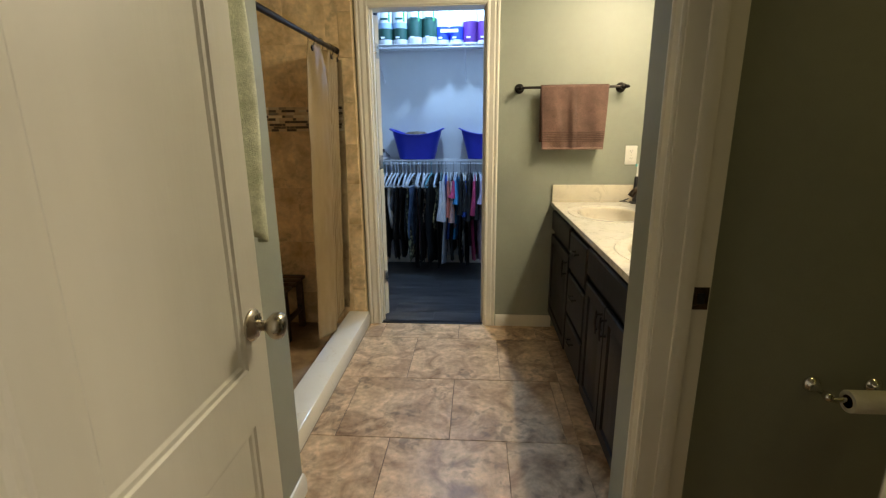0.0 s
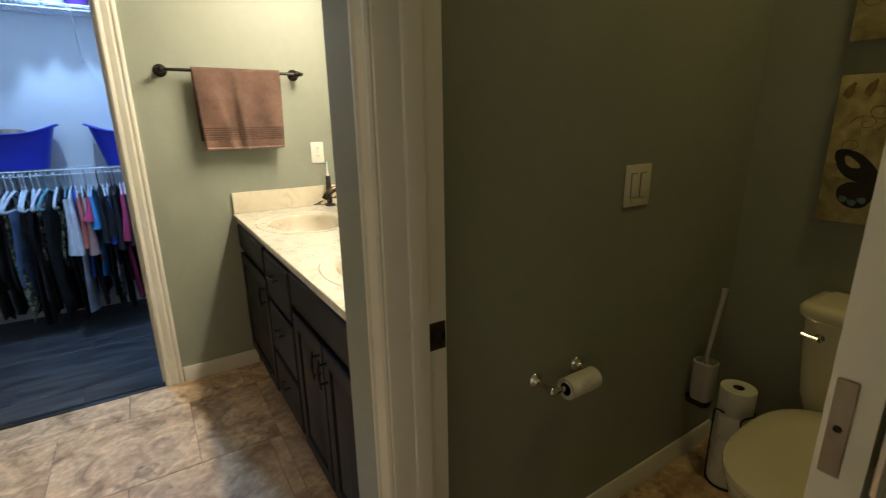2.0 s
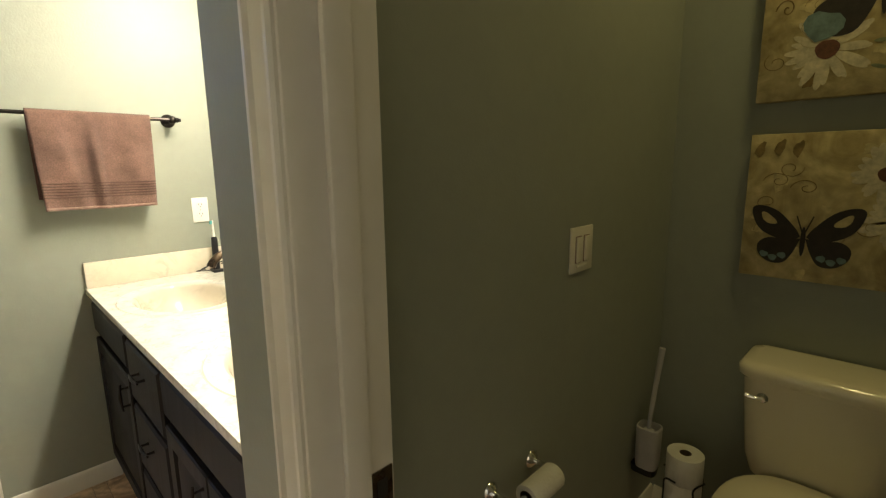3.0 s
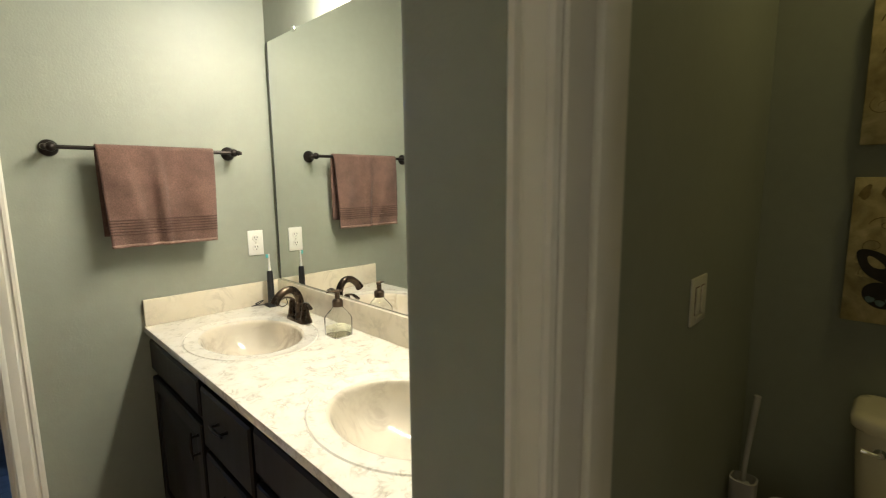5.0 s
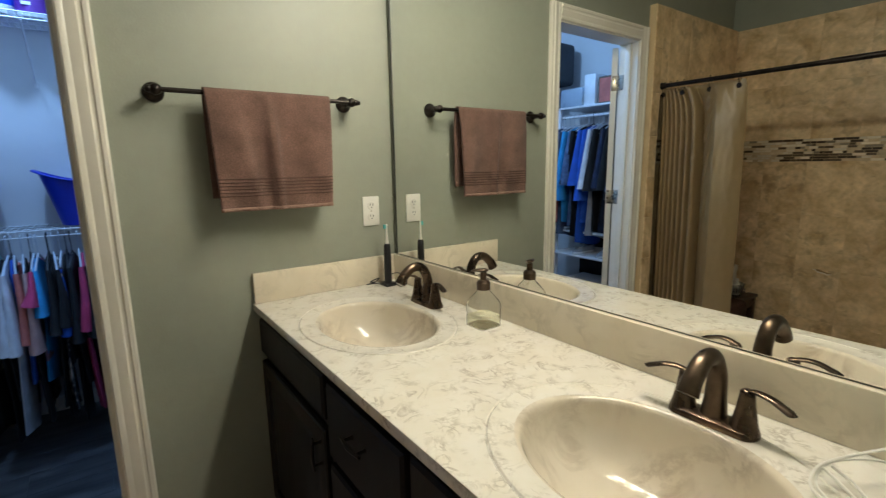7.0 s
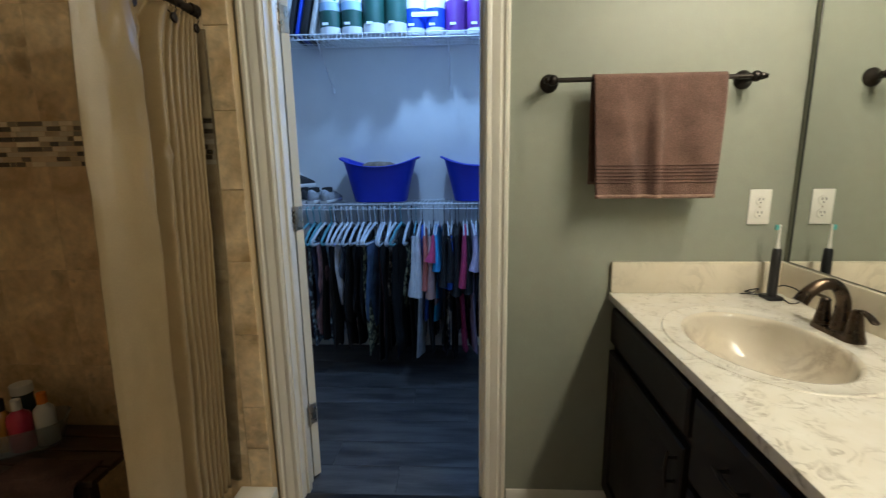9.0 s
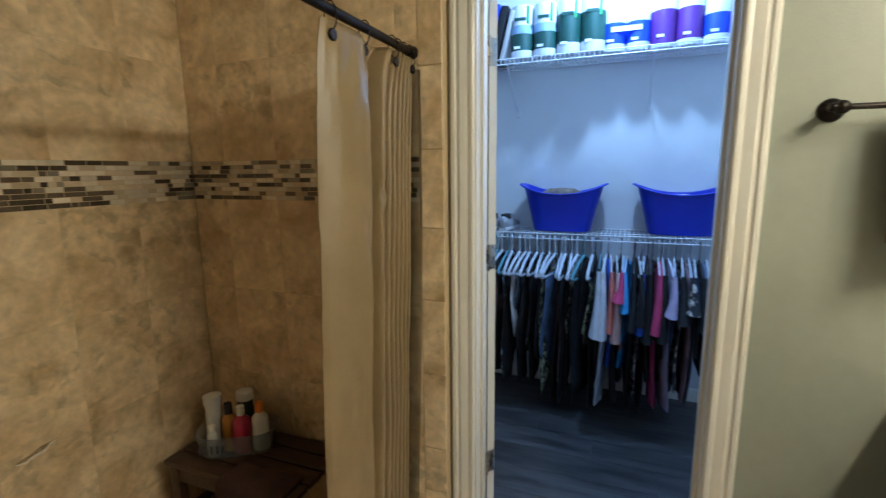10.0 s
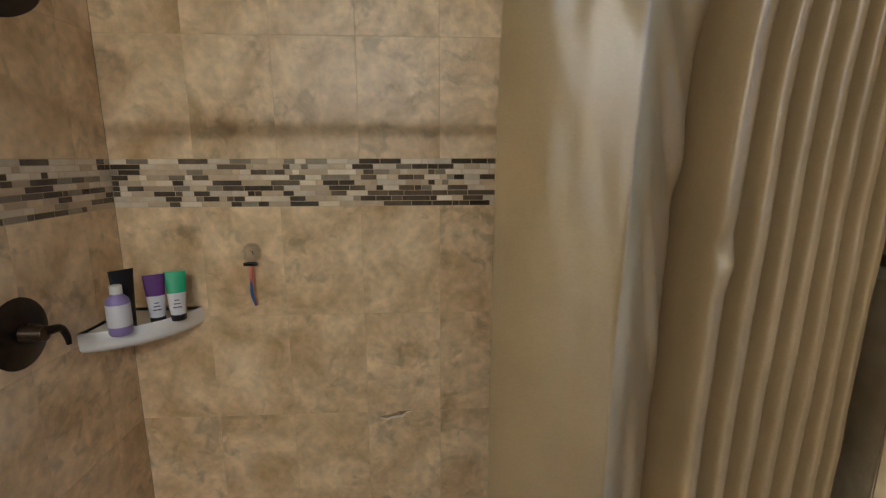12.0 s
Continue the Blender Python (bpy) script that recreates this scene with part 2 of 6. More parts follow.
def lathe(profile, centre=(0, 0, 0), n=28, turn=None, bm=None, squash=(1, 1)):
    """Turn a profile of (radius, height) round an upright axis, or one laid by turn."""
    m = Matrix.Translation(centre) @ (turn.to_4x4() if turn else Matrix())
    rings = [[m @ Vector((max(r, 0.0004) * squash[0] * math.cos(2 * math.pi * i / n), max(r, 0.0004) * squash[1] * math.sin(2 * math.pi * i / n), z)) for i in range(n)] for r, z in profile]
    return skin(rings, bm=bm)


def smooth_path(points, steps=6):
    """A Catmull-Rom line through the points."""
    p = [Vector(q) for q in points]
    p = [2 * p[0] - p[1]] + p + [2 * p[-1] - p[-2]]
    out = []
    for i in range(1, len(p) - 2):
        for s in range(steps):
            t = s / steps
            out.append(0.5 * (2 * p[i] + (p[i + 1] - p[i - 1]) * t + (2 * p[i - 1] - 5 * p[i] + 4 * p[i + 1] - p[i + 2]) * t * t + (3 * p[i] - p[i - 1] - 3 * p[i + 1] + p[i + 2]) * t ** 3))
    return out + [p[-2]]


def tube(points, r, n=10, steps=0, bm=None, flat=(1, 1)):
    """A round rod along points; r is one radius or one for each end and between."""
    pts = smooth_path(points, steps) if steps else [Vector(q) for q in points]
    radii = [r] * len(pts) if isinstance(r, (int, float)) else [float(np.interp(i / max(len(pts) - 1, 1), np.linspace(0, 1, len(r)), r)) for i in range(len(pts))]
    up, rings = None, []
    for i, q in enumerate(pts):
        d = (pts[min(i + 1, len(pts) - 1)] - pts[max(i - 1, 0)]).normalized()
        if up is None:
            up = Vector((0, 0, 1)) if abs(d.z) < 0.9 else Vector((1, 0, 0))
        up = (up - d * up.dot(d)).normalized()
        side = d.cross(up)
        rings.append([q + radii[i] * (math.cos(2 * math.pi * k / n) * side * flat[0] + math.sin(2 * math.pi * k / n) * up * flat[1]) for k in range(n)])
    return skin(rings, bm=bm)


def sheet(f, nu, nv, bm=None):
    """A grid of points f(u, v), u and v from 0 to 1."""
    bm = bm or bmesh.new()
    vs = [[bm.verts.new(f(i / nu, j / nv)) for j in range(nv + 1)] for i in range(nu + 1)]
    for i in range(nu):
        for j in range(nv):
            bm.faces.new((vs[i][j], vs[i + 1][j], vs[i + 1][j + 1], vs[i][j + 1]))
    return bm


def extrude_profile(profile, a, b, across, out, bm=None):
    """A moulding: profile points (along across, along out) swept from a to b."""
    a, b, across, out = Vector(a), Vector(b), Vector(across), Vector(out)
    return skin([[q + across * u + out * w for u, w in profile] for q in (a, b)], bm=bm)


def finish(bm, name, material, smooth=30):
    bmesh.ops.recalc_face_normals(bm, faces=bm.faces)
    me = bpy.data.meshes.new(name)
    bm.to_mesh(me)
    bm.free()
    me.materials.append(material)
    if smooth:
        for f in me.polygons:
            f.use_smooth = True
        me.set_sharp_from_angle(angle=radians(smooth))
    return me


def thing(name, base, label, category, group=""):
    ob = new(name)
    ob.empty_display_size = 0.05
    ob.location = base
    return tagged(ob, label, category, group)


def part(name, bm, material, parent, label="", smooth=30, solid=0.0):
    """One mesh, given in world places, under its thing."""
    ob = new(name, finish(bm, name, material, smooth))
    ob.parent = parent
    if parent.parent is None:
        ob.matrix_parent_inverse = Matrix.Translation(-parent.location)
    if solid:
        mod = ob.modifiers.new("solid", "SOLIDIFY")
        mod.thickness, mod.offset = solid, 0
    return tagged(ob, label) if label else ob


def single(name, bm, material, label="", category="", group="", kind="", smooth=30, solid=0.0):
    ob = new(name, finish(bm, name, material, smooth))
    if solid:
        mod = ob.modifiers.new("solid", "SOLIDIFY")
        mod.thickness, mod.offset = solid, 0
    return tagged(ob, label, category, group, kind)


def structure(name, bm, material, label, category="wall", smooth=30):
    return single(name, bm, material, label, category, kind="structure", smooth=smooth)


# ---- walls, floor, ceiling ----
TOP = 2.74
W_N, W_E, W_W = 3.03, 1.07, -1.85        # faces of the north, vanity and shower walls
DOOR_L, DOOR_R, DOOR_H = -0.655, 0.052, 2.04

b = box(-1.97, DOOR_L - 0.012, W_N, 3.15, 0, TOP)
box(DOOR_R + 0.012, 1.19, W_N, 3.15, 0, TOP, bm=b)
box(DOOR_L - 0.012, DOOR_R + 0.012, W_N, 3.15, DOOR_H + 0.012, TOP, bm=b)
wall_north = structure("wall_north", b, SAGE, "sage green painted wall with the closet doorway")
wall_east = structure("wall_east", box(W_E, 1.19, 1.365, W_N, 0, TOP), SAGE, "sage green painted wall behind the vanity mirror")

# partition between vanity and toilet room, with a rounded end
b = box(0.57, 2.10, 1.25, 1.365, 0, TOP)
r = 0.02
end = [(0.57, 1.365), (0.455 + r, 1.365)]
end += [(0.455 + r - r * math.sin(a), 1.365 - r + r * math.cos(a)) for a in [math.pi / 2 * k / 6 for k in range(1, 7)]]
end += [(0.455, 1.13), (0.57, 1.13)]
skin([[(x, y, z) for x, y in end] for z in (0, TOP)], bm=b)
partition = structure("wall_partition", b, SAGE, "sage green partition wall with a rounded corner")
b = box(0.455, 0.57, -0.09, 0.450, 0, TOP)
box(0.455, 0.57, 0.450, 1.13, 2.06, TOP, bm=b)
structure("wall_hall_east", b, SAGE, "sage green painted wall round the toilet room doorway")
structure("wall_toilet_east", box(1.98, 2.10, 0.23, 1.25, 0, TOP), SAGE, "sage green painted wall behind the toilet")
structure("wall_toilet_south", box(0.57, 1.98, 0.23, 0.35, 0, TOP), SAGE, "sage green painted wall of the toilet room")
structure("wall_west_stub", box(-0.755, -0.64, 0.03, 1.44, 0, TOP, 0.004), SAGE, "sage green painted wall beside the shower")
structure("wall_shower_south", box(-1.97, -0.755, 1.33, 1.445, 0, TOP), SAGE, "sage green painted wall above the shower tile")
structure("wall_shower_west", box(-1.97, W_W - 0.015, 1.445, W_N, 0, TOP), SAGE, "sage green painted wall above the shower tile")
b = box(-0.64, -0.47, 0.03, 0.145, 0, TOP)
box(0.34, 0.455, 0.03, 0.145, 0, TOP, bm=b)
box(-0.47, 0.34, 0.03, 0.145, 2.06, TOP, bm=b)
structure("wall_entry", b, SAGE, "sage green painted wall round the entry doorway")
# plain room behind the entry
b = box(-1.6, -0.64, -0.09, 0.03, 0, TOP)
box(0.57, 1.6, -0.09, 0.03, 0, TOP, bm=b)
box(-1.72, -1.6, -2.6, 0.03, 0, TOP, bm=b)
box(1.6, 1.72, -2.6, 0.03, 0, TOP, bm=b)
box(-1.72, 1.72, -2.72, -2.6, 0, TOP, bm=b)
structure("wall_outer_room", b, WHITE_WALL, "plain white walls of the room outside")
# closet
C_W, C_E, C_N = -1.85, 0.95, 4.62
structure("wall_closet_north", box(C_W - 0.12, C_E + 0.12, C_N, C_N + 0.12, 0, TOP), WHITE_WALL, "white painted closet wall under cool light")
structure("wall_closet_west", box(C_W - 0.12, C_W, 3.15, C_N, 0, TOP), WHITE_WALL, "white painted closet wall under cool light")
structure("wall_closet_east", box(C_E, C_E + 0.12, 3.15, C_N, 0, TOP), WHITE_WALL, "white painted closet wall under cool light")
b = box(C_W, DOOR_L - 0.06, 3.15, 3.156, 0, TOP)
box(DOOR_R + 0.06, C_E, 3.15, 3.156, 0, TOP, bm=b)
box(DOOR_L - 0.06, DOOR_R + 0.06, 3.15, 3.156, DOOR_H + 0.06, TOP, bm=b)
structure("wall_closet_south", b, WHITE_WALL, "white painted closet wall round the doorway")
structure("ceiling", box(-2.0, 2.12, -2.72, C_N + 0.12, TOP, TOP + 0.08), CEILING_PAINT, "white textured ceiling", "ceiling")

# floors
floor = structure("floor", box(-0.75, 2.05, -0.09, 3.09, -0.06, -0.004), GROUT_DARK, "brown stone-look tile floor with dark joints", "floor")
closet_floor = structure("floor_closet", box(C_W, C_E, 3.09, C_N, -0.06, -0.006), BLACK_PLASTIC, "dark grey wood-look plank floor", "floor")
structure("floor_outer_room", box(-1.6, 1.6, -2.6, -0.09, -0.06, 0), PLANK, "dark plank floor of the room outside", "floor")
structure("floor_shower", box(-1.85, -0.75, 1.445, 3.0, -0.06, 0.012), SHOWER_PAN, "tan stone shower floor", "floor")
structure("shower_curb", box(-0.875, -0.732, 1.445, 2.985, 0.0, 0.105, 0.006), CURB_STONE, "low white marble shower curb", "curb")

# ---- mouldings ----
FLUTED = [(0, 0), (0.05, 0), (0.05, 0.014), (0.046, 0.018), (0.040, 0.018), (0.037, 0.012), (0.033, 0.012), (0.030, 0.016), (0.022, 0.014), (0.013, 0.010), (0.009, 0.013), (0.003, 0.013), (0, 0.009)]
CASING = [(u * 1.58, w) for u, w in FLUTED]
BASE = [(0, 0), (0.014, 0), (0.014, 0.054), (0.011, 0.061), (0.011, 0.067), (0.005, 0.078), (0, 0.08)]


def baseboard(a, b_, out, parent_label="white painted baseboard"):
    out = Vector(out)
    bm = skin([[Vector(q) + out * u + Vector((0, 0, w)) for u, w in BASE] for q in (a, b_)])
    return structure("baseboard", bm, TRIM, parent_label, "baseboard")


def casing_set(name, x0, x1, y, h, out, label, reveal=0.006):
    """Casing round an opening that lies along x."""
    w = CASING[1][0]
    ob = thing(name, ((x0 + x1) / 2, y, 0), label, "door frame")
    tagged(ob, kind="structure")
    o = (0, out, 0)
    part("left_casing", extrude_profile(CASING, (x0 - reveal, y, 0), (x0 - reveal, y, h + reveal + w), (-1, 0, 0), o), TRIM, ob)
    part("right_casing", extrude_profile(CASING, (x1 + reveal, y, 0), (x1 + reveal, y, h + reveal + w), (1, 0, 0), o), TRIM, ob)
    part("head_casing", extrude_profile(CASING, (x0 - reveal, y, h + reveal), (x1 + reveal, y, h + reveal), (0, 0, 1), o), TRIM, ob)
    return ob


frame_closet = casing_set("door_frame_closet", DOOR_L, DOOR_R, W_N, DOOR_H, -1, "white moulded casing round the closet doorway")
b = box(DOOR_L - 0.012, DOOR_L, W_N, 3.156, 0, DOOR_H + 0.012)
part("left_jamb", b, TRIM, frame_closet)
part("right_jamb", box(DOOR_R, DOOR_R + 0.012, W_N, 3.156, 0, DOOR_H + 0.012), TRIM, frame_closet)
part("head_jamb", box(DOOR_L, DOOR_R, W_N, 3.156, DOOR_H, DOOR_H + 0.012), TRIM, frame_closet)
part("left_stop", box(DOOR_L, DOOR_L + 0.011, 3.075, 3.11, 0, DOOR_H, 0.002), TRIM, frame_closet)
part("right_stop", box(DOOR_R - 0.011, DOOR_R, 3.075, 3.11, 0, DOOR_H, 0.002), TRIM, frame_closet)
part("threshold", box(DOOR_L, DOOR_R, 3.03, 3.075, -0.004, 0.006, 0.003), BLACK_PLASTIC, frame_closet, "dark floor strip")

# toilet room doorway, along y
frame_wc = thing("door_frame_toilet", (0.5, 0.78, 0), "white moulded casing and jamb of the toilet room doorway", "door frame")
tagged(frame_wc, kind="structure")
Y0, Y1, WC_H = 0.462, 1.118, 2.045
part("north_casing", extrude_profile([(u * 1.1, w * 1.15) for u, w in FLUTED], (0.455, Y1 + 0.005, 0), (0.455, Y1 + 0.005, WC_H + 0.08), (0, 1, 0), (-1, 0, 0)), TRIM, frame_wc)
part("south_casing", extrude_profile([(u * 1.1, w * 1.15) for u, w in FLUTED], (0.455, Y0 - 0.005, 0), (0.455, Y0 - 0.005, WC_H + 0.08), (0, -1, 0), (-1, 0, 0)), TRIM, frame_wc)
part("head_casing", extrude_profile([(u * 1.1, w * 1.15) for u, w in FLUTED], (0.455, Y0 - 0.005, WC_H + 0.005), (0.455, Y1 + 0.005, WC_H + 0.005), (0, 0, 1), (-1, 0, 0)), TRIM, frame_wc)
part("north_jamb", box(0.449, 0.576, Y1, 1.13, 0, WC_H + 0.012, 0.002), TRIM, frame_wc)
part("south_jamb", box(0.449, 0.576, 0.450, Y0, 0, WC_H + 0.012, 0.002), TRIM, frame_wc)
part("head_jamb", box(0.449, 0.576, Y0, Y1, WC_H, WC_H + 0.012), TRIM, frame_wc)
part("north_stop", box(0.495, 0.532, Y1 - 0.011, Y1, 0, WC_H, 0.003), TRIM, frame_wc)
part("head_stop", box(0.495, 0.532, Y0, Y1, WC_H - 0.011, WC_H, 0.003), TRIM, frame_wc)
plate = part("strike_plate", box(0.535, 0.572, Y1 - 0.0025, Y1, 0.885, 0.943, 0.001), BRONZE, frame_wc, "dark metal strike plate")
part("strike_hole", box(0.545, 0.562, Y1 - 0.0035, Y1 - 0.0026, 0.9, 0.928), BLACK_PLASTIC, plate)
# entry doorway
frame_entry = thing("door_frame_entry", (-0.06, 0.09, 0), "white painted entry door jamb", "door frame")
tagged(frame_entry, kind="structure")
part("left_jamb", box(-0.47, -0.458, 0.025, 0.15, 0, 2.06), TRIM, frame_entry)
part("right_jamb", box(0.328, 0.34, 0.025, 0.15, 0, 2.06), TRIM, frame_entry)
part("head_jamb", box(-0.458, 0.328, 0.025, 0.15, 2.048, 2.06), TRIM, frame_entry)

baseboard((DOOR_R + 0.09, W_N, 0), (0.52, W_N, 0), (0, -1, 0))
baseboard((0.576, 1.25, 0), (1.98, 1.25, 0), (0, -1, 0))
baseboard((1.98, 0.35, 0), (1.98, 1.236, 0), (-1, 0, 0))
baseboard((-0.64, 0.15, 0), (-0.64, 1.44, 0), (1, 0, 0))
baseboard((0.455, 1.18, 0), (0.455, 1.365, 0), (-1, 0, 0))
baseboard((C_W, C_N, 0), (C_E, C_N, 0), (0, -1, 0))

# ---- vanity ----
VY0, VY1, CT, CF = 1.367, 3.028, 0.868, 0.487     # ends, counter top height, counter front
BOWLS = [(0.742, 2.59), (0.757, 1.724)]
BRX, BRY = 0.165, 0.216


def vanity_top():
    """The cast top with two sunk oval bowls, as one skin of polar rings round each bowl."""
    ob = thing("countertop", (0.77, 2.2, CT), "cream veined cast marble vanity top with two oval bowls", "countertop")
    bm = bmesh.new()
    mid = (BOWLS[0][1] + BOWLS[1][1]) / 2
    n = 64
    for (cx, cy), (ya, yb) in zip(BOWLS, ((mid, VY1), (VY0, mid))):
        x0, x1 = CF, W_E - 0.002
        outer = []
        for i in range(n):
            a = 2 * math.pi * (i + 0.5) / n
            dx, dy = math.cos(a), math.sin(a)
            k = min(((x1 if dx > 0 else x0) - cx) / dx if abs(dx) > 1e-6 else 9, ((yb if dy > 0 else ya) - cy) / dy if abs(dy) > 1e-6 else 9)
            outer.append((cx + k * dx, cy + k * dy))
        for corner in ((x0, ya), (x0, yb), (x1, ya), (x1, yb)):
            i = min(range(n), key=lambda q: math.hypot(outer[q][0] - corner[0], outer[q][1] - corner[1]))
            outer[i] = corner
        def ring(rx, ry, z):
            return [(cx + rx * math.cos(2 * math.pi * (i + 0.5) / n), cy + ry * math.sin(2 * math.pi * (i + 0.5) / n), z) for i in range(n)]
        rings = [[(x, y, CT) for x, y in outer]]
        for out_, dz_ in ((0.062, 0.0), (0.0595, -0.0026), (0.056, 0.0010), (0.052, 0.0010), (0.045, -0.0008)):
            rings.append(ring(BRX + out_, BRY + out_ + 0.006, CT + dz_))
        rings.append(ring(BRX * 1.06, BRY * 1.06, CT - 0.001))
        skin(rings, caps=False, bm=bm)
    bmesh.ops.remove_doubles(bm, verts=bm.verts, dist=0.0005)
    part("slab", bm, COUNTER, ob, smooth=20)
    b2 = box(CF, CF + 0.012, VY0, VY1, CT - 0.028, CT - 0.001, 0.004)
    part("front_edge", b2, COUNTER, ob)
    for cx, cy in BOWLS:
        def bowl_ring(k, z):
            j = 0.06 * min(1.0, max(0.0, 1 - k))
            return [(cx + BRX * k * math.cos(2 * math.pi * (i + 0.5) / n) + j, cy + BRY * k * math.sin(2 * math.pi * (i + 0.5) / n), z) for i in range(n)]
        steps = [(1.06, -0.001), (1.035, -0.0022), (1.015, -0.005), (1.0, -0.010), (0.988, -0.017), (0.972, -0.028), (0.945, -0.046), (0.895, -0.070), (0.81, -0.094), (0.68, -0.115), (0.52, -0.130), (0.36, -0.139), (0.18, -0.143), (0.11, -0.144)]
        bw = part("bowl", skin([bowl_ring(k, CT + z) for k, z in steps], caps=False), BOWL, ob, "cream oval bowl", smooth=60)
        dz = CT - 0.144
        dr = part("drain", lathe([(0.001, 0.0035), (0.016, 0.0045), (0.021, 0.003), (0.023, 0.0)], (cx + 0.054, cy, dz), 20), BRONZE, bw, "bronze drain ring")
        part("stopper", lathe([(0.014, 0.006), (0.014, 0.0095), (0.010, 0.012), (0.0, 0.0125)], (cx + 0.054, cy, dz), 20), DARK_BRONZE, bw)
        part("overflow", lathe([(0.0, 0.0015), (0.008, 0.001), (0.009, 0)], (cx - BRX * 0.955, cy, CT - 0.036), 14, Euler((0, radians(72), 0)).to_matrix()), DARK_BRONZE, bw)
    return ob


vanity_top()
b = box(CF + 0.004, W_E - 0.004, VY1 - 0.019, VY1 - 0.001, CT, 0.977, 0.003)
single("side_splash", b, SPLASH, "cream marble side splash against the sage wall", "backsplash")
b = box(W_E - 0.021, W_E - 0.002, VY0 + 0.002, VY1 - 0.021, CT, 0.977, 0.003)
single("backsplash", b, SPLASH, "cream marble backsplash below the mirror", "backsplash")


def raised_panel(y0, y1, z0, z1, x=0.516, t=0.019, frame_w=0.05, proud=True):
    """A cabinet front facing west: a framed panel with a sloped raised field."""
    bm = bmesh.new()
    def loop(d, depth):
        return [(x - depth, y0 + d, z0 + d), (x - depth, y1 - d, z0 + d), (x - depth, y1 - d, z1 - d), (x - depth, y0 + d, z1 - d)]
    if proud:
        rings = [loop(0, 0), loop(0, t - 0.004), loop(0.004, t), loop(frame_w, t), loop(frame_w + 0.006, t - 0.009), loop(frame_w + 0.012, t - 0.009), loop(frame_w + 0.03, t - 0.002)]
    else:
        rings = [loop(0, 0), loop(0, t - 0.006), loop(0.008, t)]
    return skin(rings, bm=bm)


def bar_pull(parent, p, along):
    """A small bronze pull with two feet."""
    x, y, z = p
    dy, dz = along
    h = 0.04
    bm = tube([(x - 0.022, y - dy * h * 1.2, z - dz * h * 1.2), (x - 0.026, y, z), (x - 0.022, y + dy * h * 1.2, z + dz * h * 1.2)], [0.0035, 0.006, 0.0035], 8, 4)
    for s in (-1, 1):
        lathe([(0.006, 0), (0.004, 0.006), (0.004, 0.024)], (x, y + s * dy * h * 0.8, z + s * dz * h * 0.8), 8, Euler((0, radians(-90), 0)).to_matrix(), bm=bm)
    return part("handle", bm, DARK_BRONZE, parent, "dark bronze pull")


def cabinet(y0, y1, doors, drawers, label):
    ob = thing("vanity_cabinet", (0.79, (y0 + y1) / 2, 0), label, "cabinet", "vanity cabinets")
    carcass = box(0.519, 0.54, y0 + 0.0005, y1 - 0.0005, 0.09, CT - 0.03)
    box(0.54, W_E - 0.003, y0 + 0.0005, y1 - 0.0005, 0.09, 0.69, bm=carcass)
    part("body", carcass, ESPRESSO, ob)
    part("toe_kick", box(0.58, W_E - 0.01, y0 + 0.0005, y1 - 0.0005, 0.0, 0.09), ESPRESSO, ob)
    g = 0.012
    if drawers:
        zs = [0.115, 0.345, 0.59, 0.815]
        for z0, z1 in zip(zs, zs[1:]):
            d = part("drawer", raised_panel(y0 + g, y1 - g, z0 + 0.012, z1 - 0.012, frame_w=0.03, proud=False), ESPRESSO, ob)
            bar_pull(d, (0.497, (y0 + y1) / 2, (z0 + z1) / 2 + (0.03 if z1 - z0 > 0.2 else 0)), (1, 0))
    else:
        part("false_front", raised_panel(y0 + g, y1 - g, 0.69, 0.815, proud=False), ESPRESSO, ob)
        w = (y1 - y0 - 2 * g) / doors
        for i in range(doors):
            a = y0 + g + w * i + (0.004 if i else 0)
            c = y0 + g + w * (i + 1) - (0.004 if i < doors - 1 else 0)
            d = part("door", raised_panel(a, c, 0.115, 0.66), ESPRESSO, ob)
            hy = c - 0.028 if i == 0 else a + 0.028
            if doors == 1:
                hy = a + 0.028
            bar_pull(d, (0.497, hy, 0.585), (0, 1))
    return ob


cabinet(2.43, VY1 - 0.004, 1, 0, "dark espresso wood sink cabinet with a raised panel door")
cabinet(2.035, 2.43, 0, 3, "dark espresso wood drawer stack with bronze pulls")
cabinet(VY0 + 0.002, 2.035, 2, 0, "dark espresso wood sink cabinet with two raised panel doors")

mirror = thing("wall_mirror", (W_E, 2.19, 0.97), "wide frameless wall mirror above the backsplash", "mirror")
part("glass", box(W_E - 0.006, W_E - 0.0005, 1.385, 2.998, 0.980, 2.06), MIRROR, mirror, smooth=0)
part("edge_strip", box(W_E - 0.0075, W_E - 0.0003, 2.998, 3.006, 0.980, 2.06, 0.001), MIRROR_EDGE, mirror, "dark mirror edge")
for y in (2.75, 1.65):
    part("clip", box(W_E - 0.010, W_E - 0.0005, y - 0.012, y + 0.012, 2.052, 2.073, 0.002), CHROME, mirror, "small clear clip")

light = thing("vanity_light", (W_E, 2.02, 2.25), "lit four-shade vanity light bar above the mirror", "light fixture")
part("back_plate", box(W_E - 0.022, W_E, 1.52, 2.47, 2.30, 2.39, 0.010), BRONZE, light)
for by in VANITY_BULBS:
    part("arm", tube([(W_E - 0.02, by, 2.345), (1.01, by, 2.358), (BULB_X + 0.004, by, 2.35), (BULB_X, by, 2.318)], 0.008, 8, 5), BRONZE, light)
    sh = part("shade", lathe([(0.022, 0.085), (0.034, 0.075), (0.05, 0.04), (0.062, 0.0), (0.059, 0.0), (0.047, 0.04), (0.031, 0.072), (0.02, 0.08)], (BULB_X, by, 2.238), 24), SHADE_GLASS, light, "lit frosted glass shade", smooth=60)

